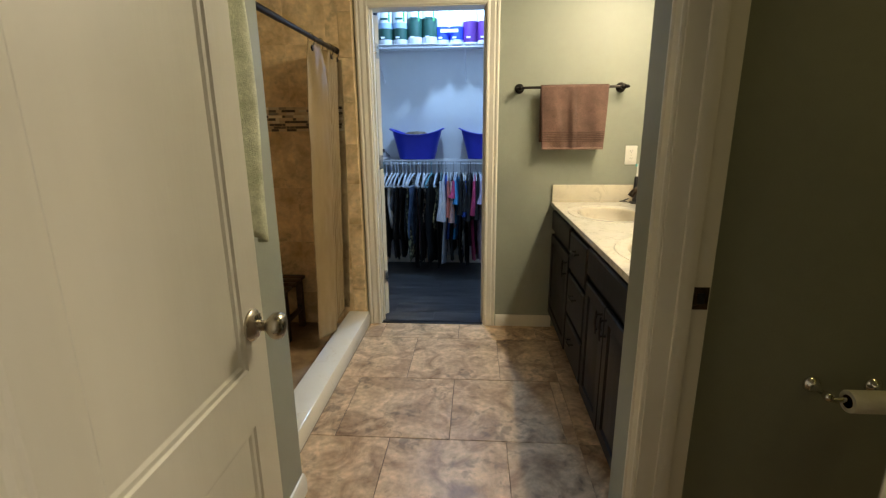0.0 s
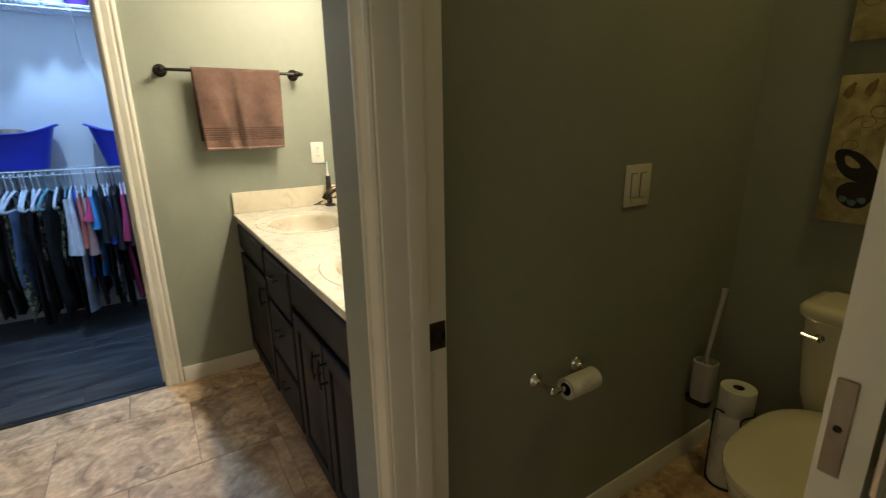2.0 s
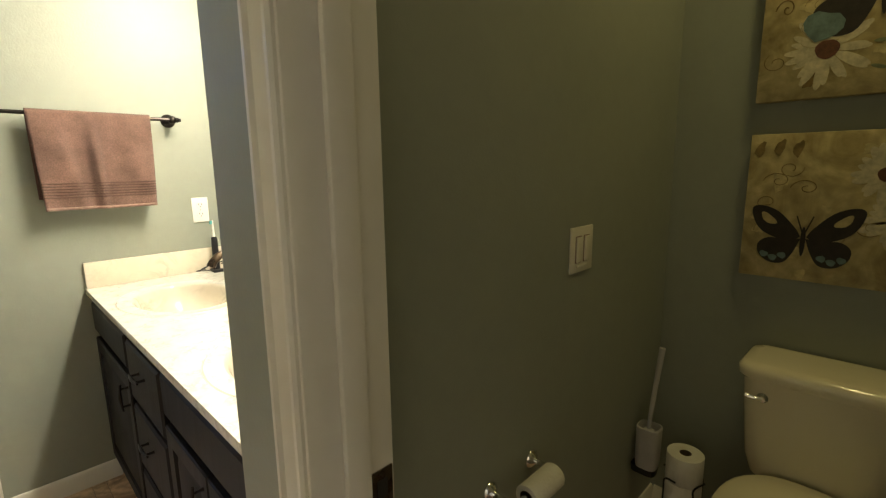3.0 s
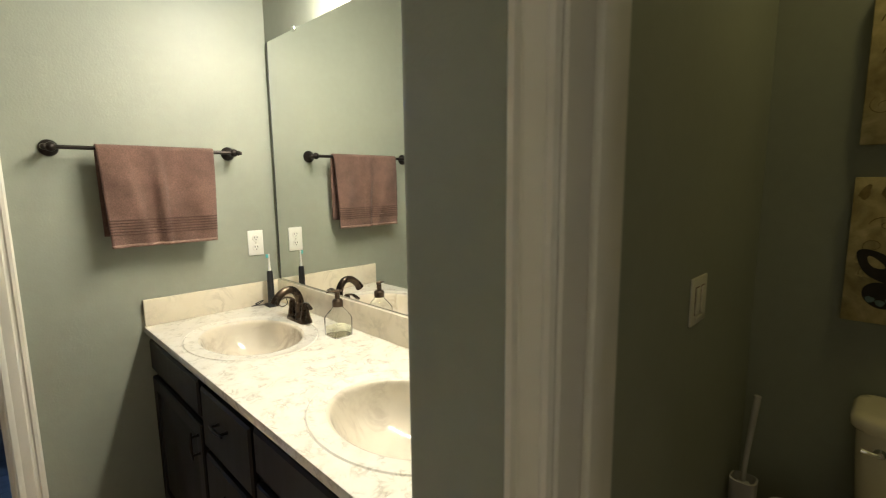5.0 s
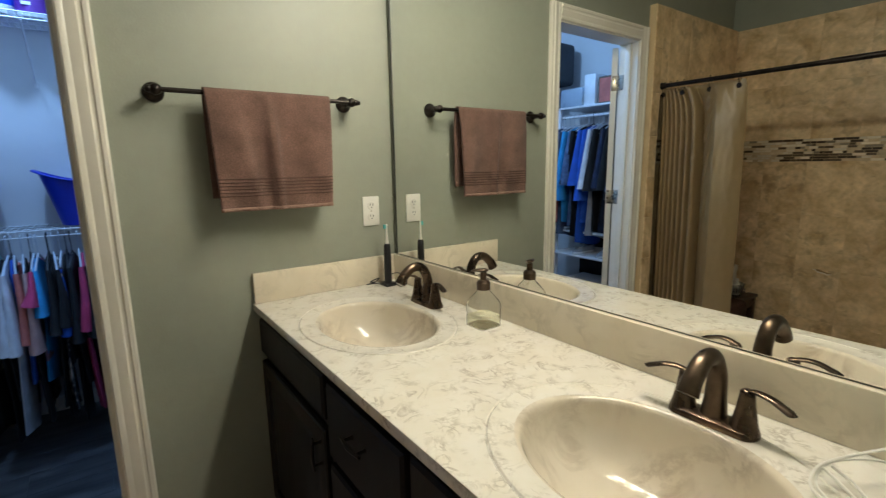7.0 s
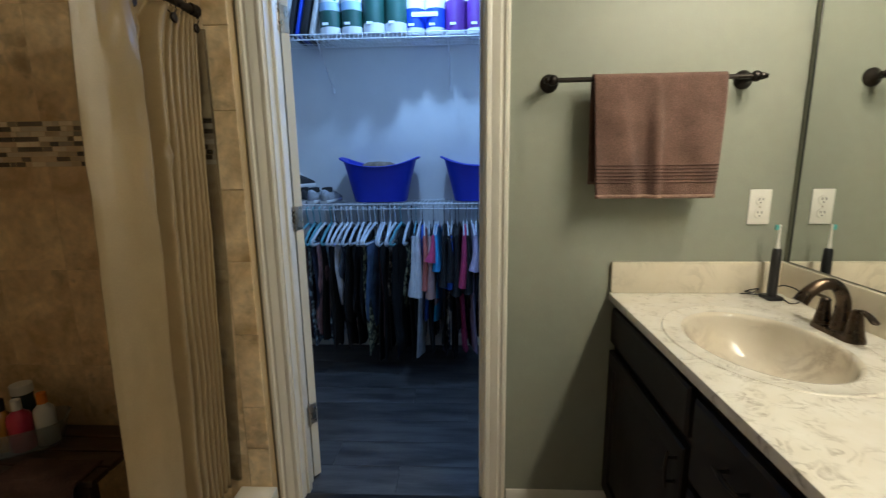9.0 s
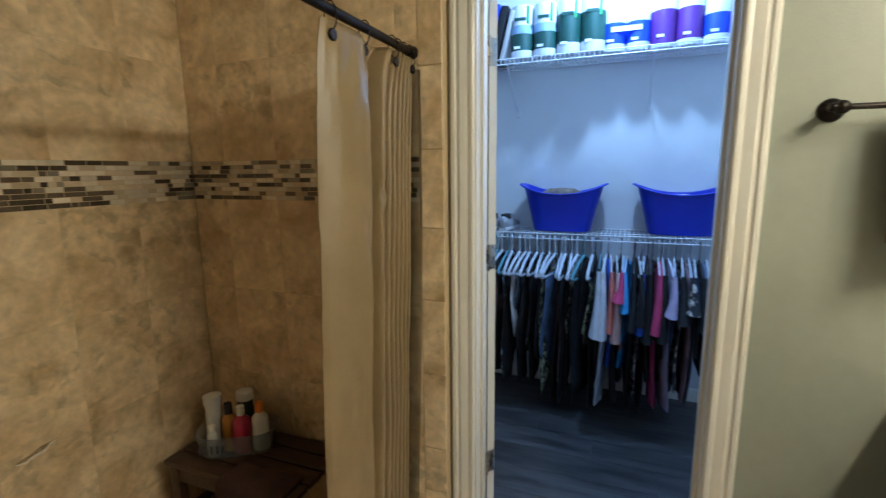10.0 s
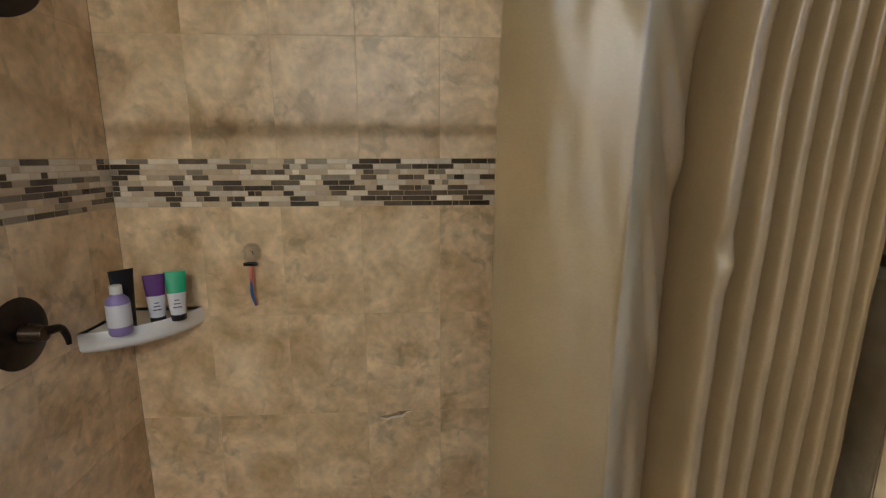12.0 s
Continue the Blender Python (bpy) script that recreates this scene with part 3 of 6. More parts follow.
# ---- things on and above the vanity ----
def faucet(cx, cy):
    """A centre-set basin tap: long base, arched spout to the west, two lever handles."""
    ob = thing("faucet", (cx, cy, CT), "oil-rubbed bronze two-handle arched basin faucet", "faucet", "vanity faucets")
    outline = []
    for i in range(28):
        a = 2 * math.pi * i / 28
        outline.append((0.027 * math.cos(a), 0.052 * (1 if math.sin(a) > 0 else -1) * (abs(math.sin(a)) > 1e-6) + 0.026 * math.sin(a)))
    part("base", skin([[(cx + x * k, cy + y * (1 - (1 - k) * 0.35), CT + z) for x, y in outline] for k, z in ((1, 0), (1, 0.005), (0.92, 0.011), (0.7, 0.014))]), BRONZE, ob)
    part("spout", tube([(cx + 0.004, cy, CT + 0.008), (cx + 0.006, cy, CT + 0.05), (cx + 0.003, cy, CT + 0.095), (cx - 0.020, cy, CT + 0.130), (cx - 0.056, cy, CT + 0.133), (cx - 0.088, cy, CT + 0.110), (cx - 0.104, cy, CT + 0.086)],
         [0.023, 0.0185, 0.0165, 0.0155, 0.0155, 0.0165, 0.0185], 16, 5), BRONZE, ob, smooth=60)
    part("lift_rod", lathe([(0.003, 0), (0.003, 0.04), (0.007, 0.044), (0.006, 0.052), (0.0, 0.055)], (cx + 0.024, cy, CT + 0.012), 10), BRONZE, ob)
    for s in (-1, 1):
        hy = cy + s * 0.0525
        h = part("handle", lathe([(0.025, 0.008), (0.021, 0.02), (0.0155, 0.05), (0.0125, 0.072), (0.012, 0.078), (0.008, 0.083), (0, 0.084)], (cx, hy, CT), 18), BRONZE, ob, smooth=60)
        part("lever", tube([(cx + 0.004, hy - s * 0.010, CT + 0.077), (cx - 0.002, hy + s * 0.012, CT + 0.084), (cx - 0.008, hy + s * 0.038, CT + 0.083), (cx - 0.012, hy + s * 0.066, CT + 0.072), (cx - 0.013, hy + s * 0.076, CT + 0.071)],
             [0.006, 0.0075, 0.0085, 0.0095, 0.002], 10, 4, flat=(1.15, 0.5)), BRONZE, h, smooth=60)
    return ob


faucet(0.963, 2.643)
faucet(0.958, 1.705)

# soap pump
px, py = 0.968, 2.352
pump = thing("soap_dispenser", (px, py, CT), "clear square glass soap bottle with bronze pump, quarter full", "soap dispenser")
def square_ring(h, z, r):
    out = []
    for i in range(24):
        a = 2 * math.pi * i / 24 + 0.131
        c, s_ = math.cos(a), math.sin(a)
        k = (abs(c) ** r + abs(s_) ** r) ** (-1 / r)
        out.append((px + h * k * c, py + h * k * s_, z))
    return out
body = [(0.036, 0.0, 5), (0.041, 0.004, 6), (0.042, 0.068, 6), (0.038, 0.080, 4), (0.020, 0.106, 2.4), (0.0165, 0.114, 2)]
bm = skin([square_ring(h, CT + z, r_) for h, z, r_ in body] + [square_ring(h - 0.002, CT + max(z, 0.005), r_) for h, z, r_ in reversed(body)])
bottle = part("bottle", bm, GLASS, pump, smooth=45)
bottle.visible_shadow = False
part("soap", skin([square_ring(h, CT + z, 6) for h, z in ((0.0385, 0.0055), (0.0392, 0.034))]), SOAP, pump, "pale yellow soap").visible_shadow = False
part("collar", lathe([(0.020, 0.112), (0.0205, 0.132), (0.016, 0.139), (0.0095, 0.142), (0.0095, 0.164)], (px, py, CT), 18), BRONZE, pump)
part("pump_head", tube([(px + 0.010, py + 0.004, CT + 0.167), (px, py, CT + 0.169), (px - 0.024, py + 0.012, CT + 0.169), (px - 0.036, py + 0.017, CT + 0.165)], [0.011, 0.0125, 0.008, 0.0045], 12, 4, flat=(1, 0.5)), BRONZE, pump)

# black electric toothbrush on its stand
tx, ty = 0.985, 2.945
tb = thing("electric_toothbrush", (tx, ty, CT), "black electric toothbrush standing on a charger", "toothbrush")
part("charger", box(tx - 0.024, tx + 0.024, ty - 0.028, ty + 0.028, CT, CT + 0.014, 0.005), BLACK_PLASTIC, tb)
part("body", lathe([(0.0145, 0.013), (0.015, 0.05), (0.0145, 0.12), (0.013, 0.162), (0.010, 0.168), (0, 0.169)], (tx, ty, CT), 16), BLACK_PLASTIC, tb)
part("brush_neck", lathe([(0.0065, 0.168), (0.0045, 0.195), (0.0034, 0.235), (0.0044, 0.243), (0, 0.246)], (tx, ty, CT), 10), WHITE_PLASTIC, tb, "white brush neck")
TEAL = plain("teal_bristle", (0.12, 0.5, 0.5), 0.8)
part("bristles", box(tx - 0.013, tx - 0.003, ty - 0.004, ty + 0.004, CT + 0.228, CT + 0.244, 0.001), TEAL, tb, "teal bristles")
part("cord", tube([(tx - 0.005, ty + 0.026, CT + 0.005), (tx - 0.05, ty + 0.045, CT + 0.005), (tx - 0.085, ty + 0.02, CT + 0.012), (tx - 0.06, ty + 0.005, CT + 0.02), (tx - 0.03, ty + 0.02, CT + 0.03), (tx - 0.055, ty + 0.05, CT + 0.012), (tx - 0.03, ty + 0.06, CT + 0.006)], 0.0022, 6, 6), BLACK_PLASTIC, tb)
part("second_cord", tube([(tx + 0.02, ty - 0.024, CT + 0.008), (tx + 0.022, ty - 0.06, CT + 0.004), (tx + 0.034, ty - 0.085, CT + 0.02), (tx + 0.04, ty - 0.06, CT + 0.045), (tx + 0.03, ty - 0.02, CT + 0.05), (tx + 0.012, ty - 0.006, CT + 0.045)], 0.002, 6, 6), BLACK_PLASTIC, tb)

# two blue and white toothbrushes near the end of the counter
AQUA = plain("aqua_plastic", (0.10, 0.36, 0.55), 0.35)
ROYAL = plain("royal_blue_rubber", (0.01, 0.03, 0.38), 0.45)
GREEN_BRISTLE = plain("green_bristle", (0.16, 0.42, 0.1), 0.8)


def blue_brush(x, y, stand, label):
    ob = thing("electric_toothbrush", (x, y, CT), label, "toothbrush", "blue toothbrushes")
    z0 = CT
    if stand:
        part("charger", lathe([(0.033, 0), (0.034, 0.008), (0.026, 0.016), (0.016, 0.02), (0.012, 0.032), (0, 0.033)], (x, y, z0), 22), WHITE_PLASTIC, ob)
        z0 += 0.018
    part("grip", lathe([(0.015, 0.0), (0.0165, 0.03), (0.017, 0.08), (0.0165, 0.12)], (x, y, z0), 18), WHITE_PLASTIC, ob)
    part("sleeve", lathe([(0.0172, 0.085 if stand else 0.02), (0.0178, 0.1), (0.0172, 0.132), (0.013, 0.139), (0.006, 0.143)], (x, y, z0), 18), AQUA, ob, "aqua blue sleeve")
    part("button", lathe([(0.0, 0.0035), (0.6, 0.003), (1.0, 0.0)], (x - 0.0165, y - 0.002, z0 + 0.1), 18, Euler((0, radians(-90), 0)).to_matrix() @ Matrix.Diagonal((0.022, 0.0095, 1))), ROYAL, ob, "royal blue oval button")
    part("mark", box(x - 0.0182, x - 0.0158, y - 0.006, y + 0.006, z0 + 0.055, z0 + 0.066, 0.001), DARK_BRONZE, ob)
    part("brush_neck", lathe([(0.0055, 0.142), (0.0042, 0.17), (0.004, 0.198)], (x, y, z0), 10), WHITE_PLASTIC, ob)
    hd = part("brush_head", lathe([(0.004, -0.005), (0.0085, -0.003), (0.0085, 0.003), (0.005, 0.005)], (x - 0.002, y, z0 + 0.203), 14, Euler((0, radians(-90), 0)).to_matrix()), WHITE_PLASTIC, ob)
    part("bristles", lathe([(0.0078, 0), (0.0082, 0.008), (0, 0.0085)], (x - 0.006, y, z0 + 0.203), 12, Euler((0, radians(-90), 0)).to_matrix()), GREEN_BRISTLE if stand else WHITE_PLASTIC, hd)
    return ob


blue_brush(0.955, 1.425, True, "white and aqua electric toothbrush on a white charger")
blue_brush(1.022, 1.41, False, "aqua electric toothbrush with a white brush head")
bm = tube([(0.845, 1.487, CT + 0.010), (0.862, 1.528, CT + 0.012), (0.895, 1.533, CT + 0.030), (0.935, 1.508, CT + 0.045), (0.985, 1.465, CT + 0.062), (1.03, 1.43, CT + 0.074)], 0.0024, 6, 6)
tube([(0.855, 1.50, CT + 0.004), (0.878, 1.53, CT + 0.016), (0.915, 1.525, CT + 0.034), (0.965, 1.492, CT + 0.036), (1.01, 1.46, CT + 0.022)], 0.0024, 6, 6, bm=bm)
tube([(0.90, 1.528, CT + 0.03), (0.893, 1.505, CT + 0.02), (0.88, 1.475, CT + 0.008), (0.862, 1.448, CT + 0.003)], 0.0024, 6, 6, bm=bm)
tube([(0.915, 1.522, CT + 0.03), (0.912, 1.495, CT + 0.018), (0.895, 1.47, CT + 0.008), (0.868, 1.44, CT + 0.003)], 0.0024, 6, 6, bm=bm)
tube([(0.985, 1.47, CT + 0.062), (0.965, 1.468, CT + 0.05), (0.94, 1.463, CT + 0.02), (0.915, 1.445, CT + 0.004), (0.905, 1.41, CT + 0.003), (0.915, 1.385, CT + 0.003)], 0.0024, 6, 6, bm=bm)
cord = thing("charging_cord", (0.91, 1.52, CT), "coiled white charging cord lying on the counter", "cord")
part("cable", bm, WHITE_PLASTIC, cord)
part("plug", box(0.825, 0.85, 1.462, 1.492, CT, CT + 0.018, 0.004), WHITE_PLASTIC, cord)
part("prong", box(0.812, 0.825, 1.468, 1.471, CT + 0.006, CT + 0.012), NICKEL, cord)
part("prong", box(0.812, 0.825, 1.482, 1.485, CT + 0.006, CT + 0.012), NICKEL, cord)

# outlet
out = thing("wall_outlet", (0.965, W_N, 1.16), "white duplex wall outlet on the sage wall", "outlet")
part("cover_plate", box(0.928, 1.000, W_N - 0.006, W_N, 1.102, 1.218, 0.003), WHITE_PLASTIC, out)
for oz in (1.138, 1.182):
    rc = part("receptacle", lathe([(0.0165, 0), (0.0165, 0.0075), (0.0155, 0.0085)], (0.964, W_N, oz), 20, Euler((radians(90), 0, 0)).to_matrix()), WHITE_PLASTIC, out)
    for sx in (-0.006, 0.006):
        part("slot", box(0.964 + sx - 0.0012, 0.964 + sx + 0.0012, W_N - 0.0095, W_N - 0.0084, oz, oz + 0.008), BLACK_PLASTIC, rc)
    part("ground_hole", lathe([(0.0024, 0.0084), (0.0024, 0.0095)], (0.964, W_N, oz - 0.007), 8, Euler((radians(90), 0, 0)).to_matrix()), BLACK_PLASTIC, rc)
part("screw", lathe([(0.003, 0.006), (0.0025, 0.0075), (0, 0.008)], (0.964, W_N, 1.16), 8, Euler((radians(90), 0, 0)).to_matrix()), NICKEL, out)

# towel bar and towel
BAR_Y, BAR_Z = 2.958, 1.563
rail = thing("towel_bar", (0.565, W_N, BAR_Z), "dark bronze towel bar with round rosettes", "towel bar")
part("bar", tube([(0.225 + 0.02, BAR_Y, BAR_Z), (0.90, BAR_Y, BAR_Z)], 0.0075, 12), DARK_BRONZE, rail)
for bx in (0.262, 0.868):
    f = part("rosette", lathe([(0.029, 0), (0.029, 0.005), (0.024, 0.011), (0.014, 0.017), (0.010, 0.03), (0.010, 0.058), (0.015, 0.064), (0.0165, 0.073), (0.013, 0.082), (0, 0.085)], (bx, W_N, BAR_Z), 24, Euler((radians(90), 0, 0)).to_matrix()), DARK_BRONZE, rail, smooth=60)
    s = -1 if bx < 0.5 else 1
    part("finial", lathe([(0.0095, 0), (0.011, 0.006), (0.0085, 0.014), (0, 0.018)], (bx + s * 0.012, BAR_Y, BAR_Z), 14, Euler((0, radians(90 * s), 0)).to_matrix()), DARK_BRONZE, rail)


def towel_point(u, side, d):
    """u across, d down from the bar; side -1 front, 1 behind."""
    x = 0.382 + 0.397 * u + 0.016 * d / 0.37 * (1 - 2 * u) * (1 if side < 0 else 0.3)
    fold = 0.020 * math.exp(-((u - 0.47 - 0.1 * d) / 0.045) ** 2) + 0.010 * math.sin(7 * u + 6 * d) + 0.004 * math.sin(19 * u - 12 * d) + 0.006 * math.exp(-((u - 0.16 - 0.5 * d) / 0.05) ** 2)
    y = BAR_Y + side * (0.0135 + 0.008 * min(d / 0.1, 1)) - (fold * min(1, d * 6) if side < 0 else 0)
    return Vector((x, y, BAR_Z + 0.0115 - d - 0.006 * math.sin(2.2 * u + 0.4) * d))


def towel_band(side, d0, d1, nv):
    return sheet(lambda u, v: towel_point(u, side, d0 + (d1 - d0) * v), 44, nv)


towel = thing("hand_towel", (0.58, BAR_Y, BAR_Z), "brown terry hand towel with ribbed band over the bar", "towel")
bm = sheet(lambda u, v: towel_point(u, -1, 0.012 + (0.365 - 0.012) * v), 48, 40)
sheet(lambda u, v: towel_point(u, 1, 0.012 + (0.33 - 0.012) * v), 48, 20, bm=bm)
sheet(lambda u, v: Vector((towel_point(u, -1, 0.012).x, BAR_Y - math.cos(math.pi * v) * 0.0145, BAR_Z - 0.0005 + math.sin(math.pi * v) * 0.0125)), 48, 8, bm=bm)
bmesh.ops.remove_doubles(bm, verts=bm.verts, dist=0.002)
part("cloth", bm, TOWEL_BROWN, towel, smooth=80, solid=0.007)
for k in range(6):
    d = 0.268 + 0.0105 * k
    bm = sheet(lambda u, v: towel_point(u, -1, d + 0.0045 * v) + Vector((0, -0.0042, 0)), 48, 1)
    part("ribbed_band", bm, TOWEL_DARK, towel, "darker woven band", smooth=80, solid=0.0015)
bm = sheet(lambda u, v: towel_point(u, -1, 0.36 + 0.012 * v) + Vector((0, -0.001, 0)), 48, 2)
part("hem", bm, TOWEL_EDGE, towel, "paler hem", smooth=80, solid=0.009)

# ---- shower ----
rod = thing("curtain_rod", (-0.855, 2.2, 1.795), "dark bronze shower curtain rod", "curtain rod")
part("bar", tube([(-0.855, 1.47, 1.795), (-0.855, 2.98, 1.795)], 0.0125, 14), DARK_BRONZE, rod)
part("sleeve", tube([(-0.855, 1.47, 1.795), (-0.855, 2.15, 1.795)], 0.0145, 14), DARK_BRONZE, rod)
for y, s in ((1.463, -1), (2.985, 1)):
    part("flange", lathe([(0.021, 0), (0.021, 0.006), (0.018, 0.012), (0.0155, 0.03)], (-0.855, y, 1.795), 20, Euler((radians(90 * s), 0, 0)).to_matrix()), DARK_BRONZE, rod)


# folds of the curtain in plan, from the free edge to the wall: (y, stand-off) at mid-height and at the rod
MID_FOLDS = [(2.499, -0.010), (2.513, 0.002), (2.545, 0.024), (2.588, 0.045), (2.621, 0.060), (2.632, 0.057), (2.682, 0.010), (2.724, -0.034)]
TOP_FOLDS = [(2.514, -0.004), (2.535, 0.004), (2.565, 0.010), (2.61, 0.012), (2.655, 0.010), (2.685, 0.002), (2.72, -0.014), (2.765, -0.022)]
MID_VALLEYS = [2.735, 2.783, 2.820, 2.853, 2.884, 2.914, 2.943, 2.969]
TOP_VALLEYS = [2.80, 2.853, 2.876, 2.898, 2.920, 2.940, 2.958, 2.975]
for valleys, folds, deep, crest in ((MID_VALLEYS, MID_FOLDS, -0.078, 0.024), (TOP_VALLEYS, TOP_FOLDS, -0.020, 0.020)):
    for ya, yb in zip(valleys, valleys[1:]):
        w = yb - ya
        folds += [(ya, deep), (ya + 0.12 * w, deep * 0.3), (ya + 0.30 * w, crest * 0.75), (ya + 0.55 * w, crest), (ya + 0.78 * w, crest * 0.6), (ya + 0.92 * w, deep * 0.4)]
        crest *= 0.94
    folds.append((valleys[-1], -0.01))
MID_LINE = smooth_path([(y, x, 0) for y, x in MID_FOLDS], 10)
TOP_LINE = smooth_path([(y, x, 0) for y, x in TOP_FOLDS], 10)
CREASES = [(2.705, 1.665, 0.022, 0.045, 0.010, 0.6), (2.70, 1.50, 0.014, 0.10, 0.008, 0.4), (2.765, 1.36, 0.014, 0.03, 0.006, -0.5), (2.59, 1.66, 0.016, 0.06, 0.002, -0.3),
           (2.63, 1.30, 0.014, 0.12, 0.003, 0.1), (2.69, 1.30, 0.010, 0.12, 0.005, 0.25), (2.68, 1.05, 0.012, 0.14, 0.004, 0.1)]


def curtain_point(u, v, shift=0.0):
    """u from the free edge to the wall, v from the rod to the floor."""
    z = 1.774 - 1.654 * v
    k = min(u * (len(MID_LINE) - 1), len(MID_LINE) - 1.0001)
    i, f = int(k), k - int(k)
    mid = MID_LINE[i].lerp(MID_LINE[i + 1], f)
    top = TOP_LINE[i].lerp(TOP_LINE[i + 1], f)
    w = math.exp(-(1.774 - z) / 0.10)
    q = mid.lerp(top, w)
    y = q.x
    x = -0.862 + q.y - 0.055 * v
    for cy, cz, ry, rz, deep, tilt in CREASES:
        dy, dz = y - cy, z - cz
        a, b_ = dy * math.cos(tilt) + dz * math.sin(tilt), dz * math.cos(tilt) - dy * math.sin(tilt)
        x += 1.6 * deep * (math.exp(-((a - ry * 0.7) / ry) ** 2) - math.exp(-((a + ry * 0.7) / ry) ** 2)) * math.exp(-(b_ / rz) ** 2)
    x += 0.0050 * noise.noise(Vector((y * 12, z * 4, 0.3))) + 0.0020 * noise.noise(Vector((y * 40, z * 14, 2.0)))
    return Vector((x + shift, y, z))


curtain = thing("shower_curtain", (-0.862, 2.72, 0.12), "tan cloth shower curtain gathered to one side", "curtain")
part("cloth", sheet(lambda u, v: curtain_point(u, v), 440, 90), CURTAIN, curtain, smooth=80, solid=0.0015)
part("hem", sheet(lambda u, v: curtain_point(u, 0.024 + 0.0012 * v, 0.0022), 240, 1), CURTAIN, curtain, "stitched top hem", smooth=80)
part("side_hem", sheet(lambda u, v: curtain_point(0.018 * u, v, 0.0022), 3, 90), CURTAIN, curtain, "stitched side hem", smooth=80)
for u in (0.03, 0.115, 0.34, 0.55, 0.76, 0.95):
    q = curtain_point(u, 0.020)
    part("grommet", lathe([(0.006, 0.004), (0.012, 0.0045), (0.0145, 0.002), (0.0145, -0.002), (0.012, -0.0045), (0.006, -0.004)], q + Vector((0.002, 0, 0)), 16, Euler((0, radians(90), 0)).to_matrix()), DARK_BRONZE, curtain, "dark metal grommet")
    ring = [(-0.858 + (q.x + 0.858) * (0.5 - 0.5 * math.cos(a)) + 0.0165 * math.sin(a), q.y, 1.7835 + 0.0325 * math.cos(a)) for a in [2 * math.pi * i / 14 for i in range(15)]]
    part("hook", tube(ring, 0.0018, 6), DARK_BRONZE, curtain)
part("liner", sheet(lambda u, v: Vector((-0.905 + 0.075 * u + 0.012 * math.sin(7 * u + 3 * v) - 0.03 * v, 2.974 - 0.006 * math.sin(9 * u + 2 * v), 1.74 - 1.60 * v)), 20, 40), LINER, curtain, "clear grey plastic liner", smooth=80, solid=0.001)

# corner shelf and its bottles
SX, SY, SZ = W_W, 1.463, 0.985
shelf = thing("corner_shelf", (SX, SY, SZ - 0.045), "white ceramic quarter-round corner shelf in the shower", "shelf")
CERAMIC = surface("white_ceramic", (0.88, 0.86, 0.81), (0.92, 0.90, 0.86), scale=6, rough=0.25, coat=0.2)
arc = [(0.236 * math.cos(a), 0.236 * math.sin(a)) for a in [math.pi / 2 * i / 18 for i in range(19)]]
arc = [(x * (1 - 0.09 * math.sin(2 * math.atan2(y, x))), y * (1 - 0.09 * math.sin(2 * math.atan2(y, x)))) for x, y in arc]
rings = [[(SX, SY, z)] + [(SX + x * k, SY + y * k, z) for x, y in arc] for k, z in ((0.84, SZ - 0.060), (0.93, SZ - 0.052), (0.985, SZ - 0.042), (1.0, SZ - 0.032), (1.005, SZ + 0.004), (0.99, SZ + 0.010), (0.965, SZ + 0.008), (0.95, SZ))]
part("body", skin(rings), CERAMIC, shelf, smooth=45)

LILAC = plain("lilac_plastic", (0.28, 0.22, 0.48), 0.3)
LABEL_WHITE = plain("white_label", (0.7, 0.69, 0.72), 0.5, k=0.03)
PURPLE = plain("purple_plastic", (0.10, 0.02, 0.16), 0.4)
GREEN = plain("green_plastic", (0.02, 0.42, 0.19), 0.4)
INK = plain("dark_print", (0.05, 0.05, 0.08), 0.6)


def bottle_round(name, x, y, z, r, h, body, cap, label, cap_h=0.02, cap_r=0.5, band=None):
    """A round bottle with shoulders and a cap; band: material of a paper label."""
    ob = thing(name, (x, y, z), label, "bottle")
    part("body", lathe([(r * 0.9, 0), (r, 0.005), (r, h * 0.72), (r * 0.92, h * 0.8), (r * cap_r * 0.95, h * 0.9), (r * cap_r * 0.9, h * 0.93)], (x, y, z), 20), body, ob, smooth=45)
    part("cap", lathe([(r * cap_r, h * 0.92), (r * cap_r, h * 0.92 + cap_h - 0.002), (r * cap_r * 0.85, h * 0.92 + cap_h), (0, h * 0.92 + cap_h)], (x, y, z), 16), cap, ob)
    if band:
        part("label", lathe([(r * 1.01, h * 0.2), (r * 1.015, h * 0.22), (r * 1.015, h * 0.68), (r * 1.01, h * 0.7)], (x, y, z), 20), band, ob, "printed paper label")
    return ob


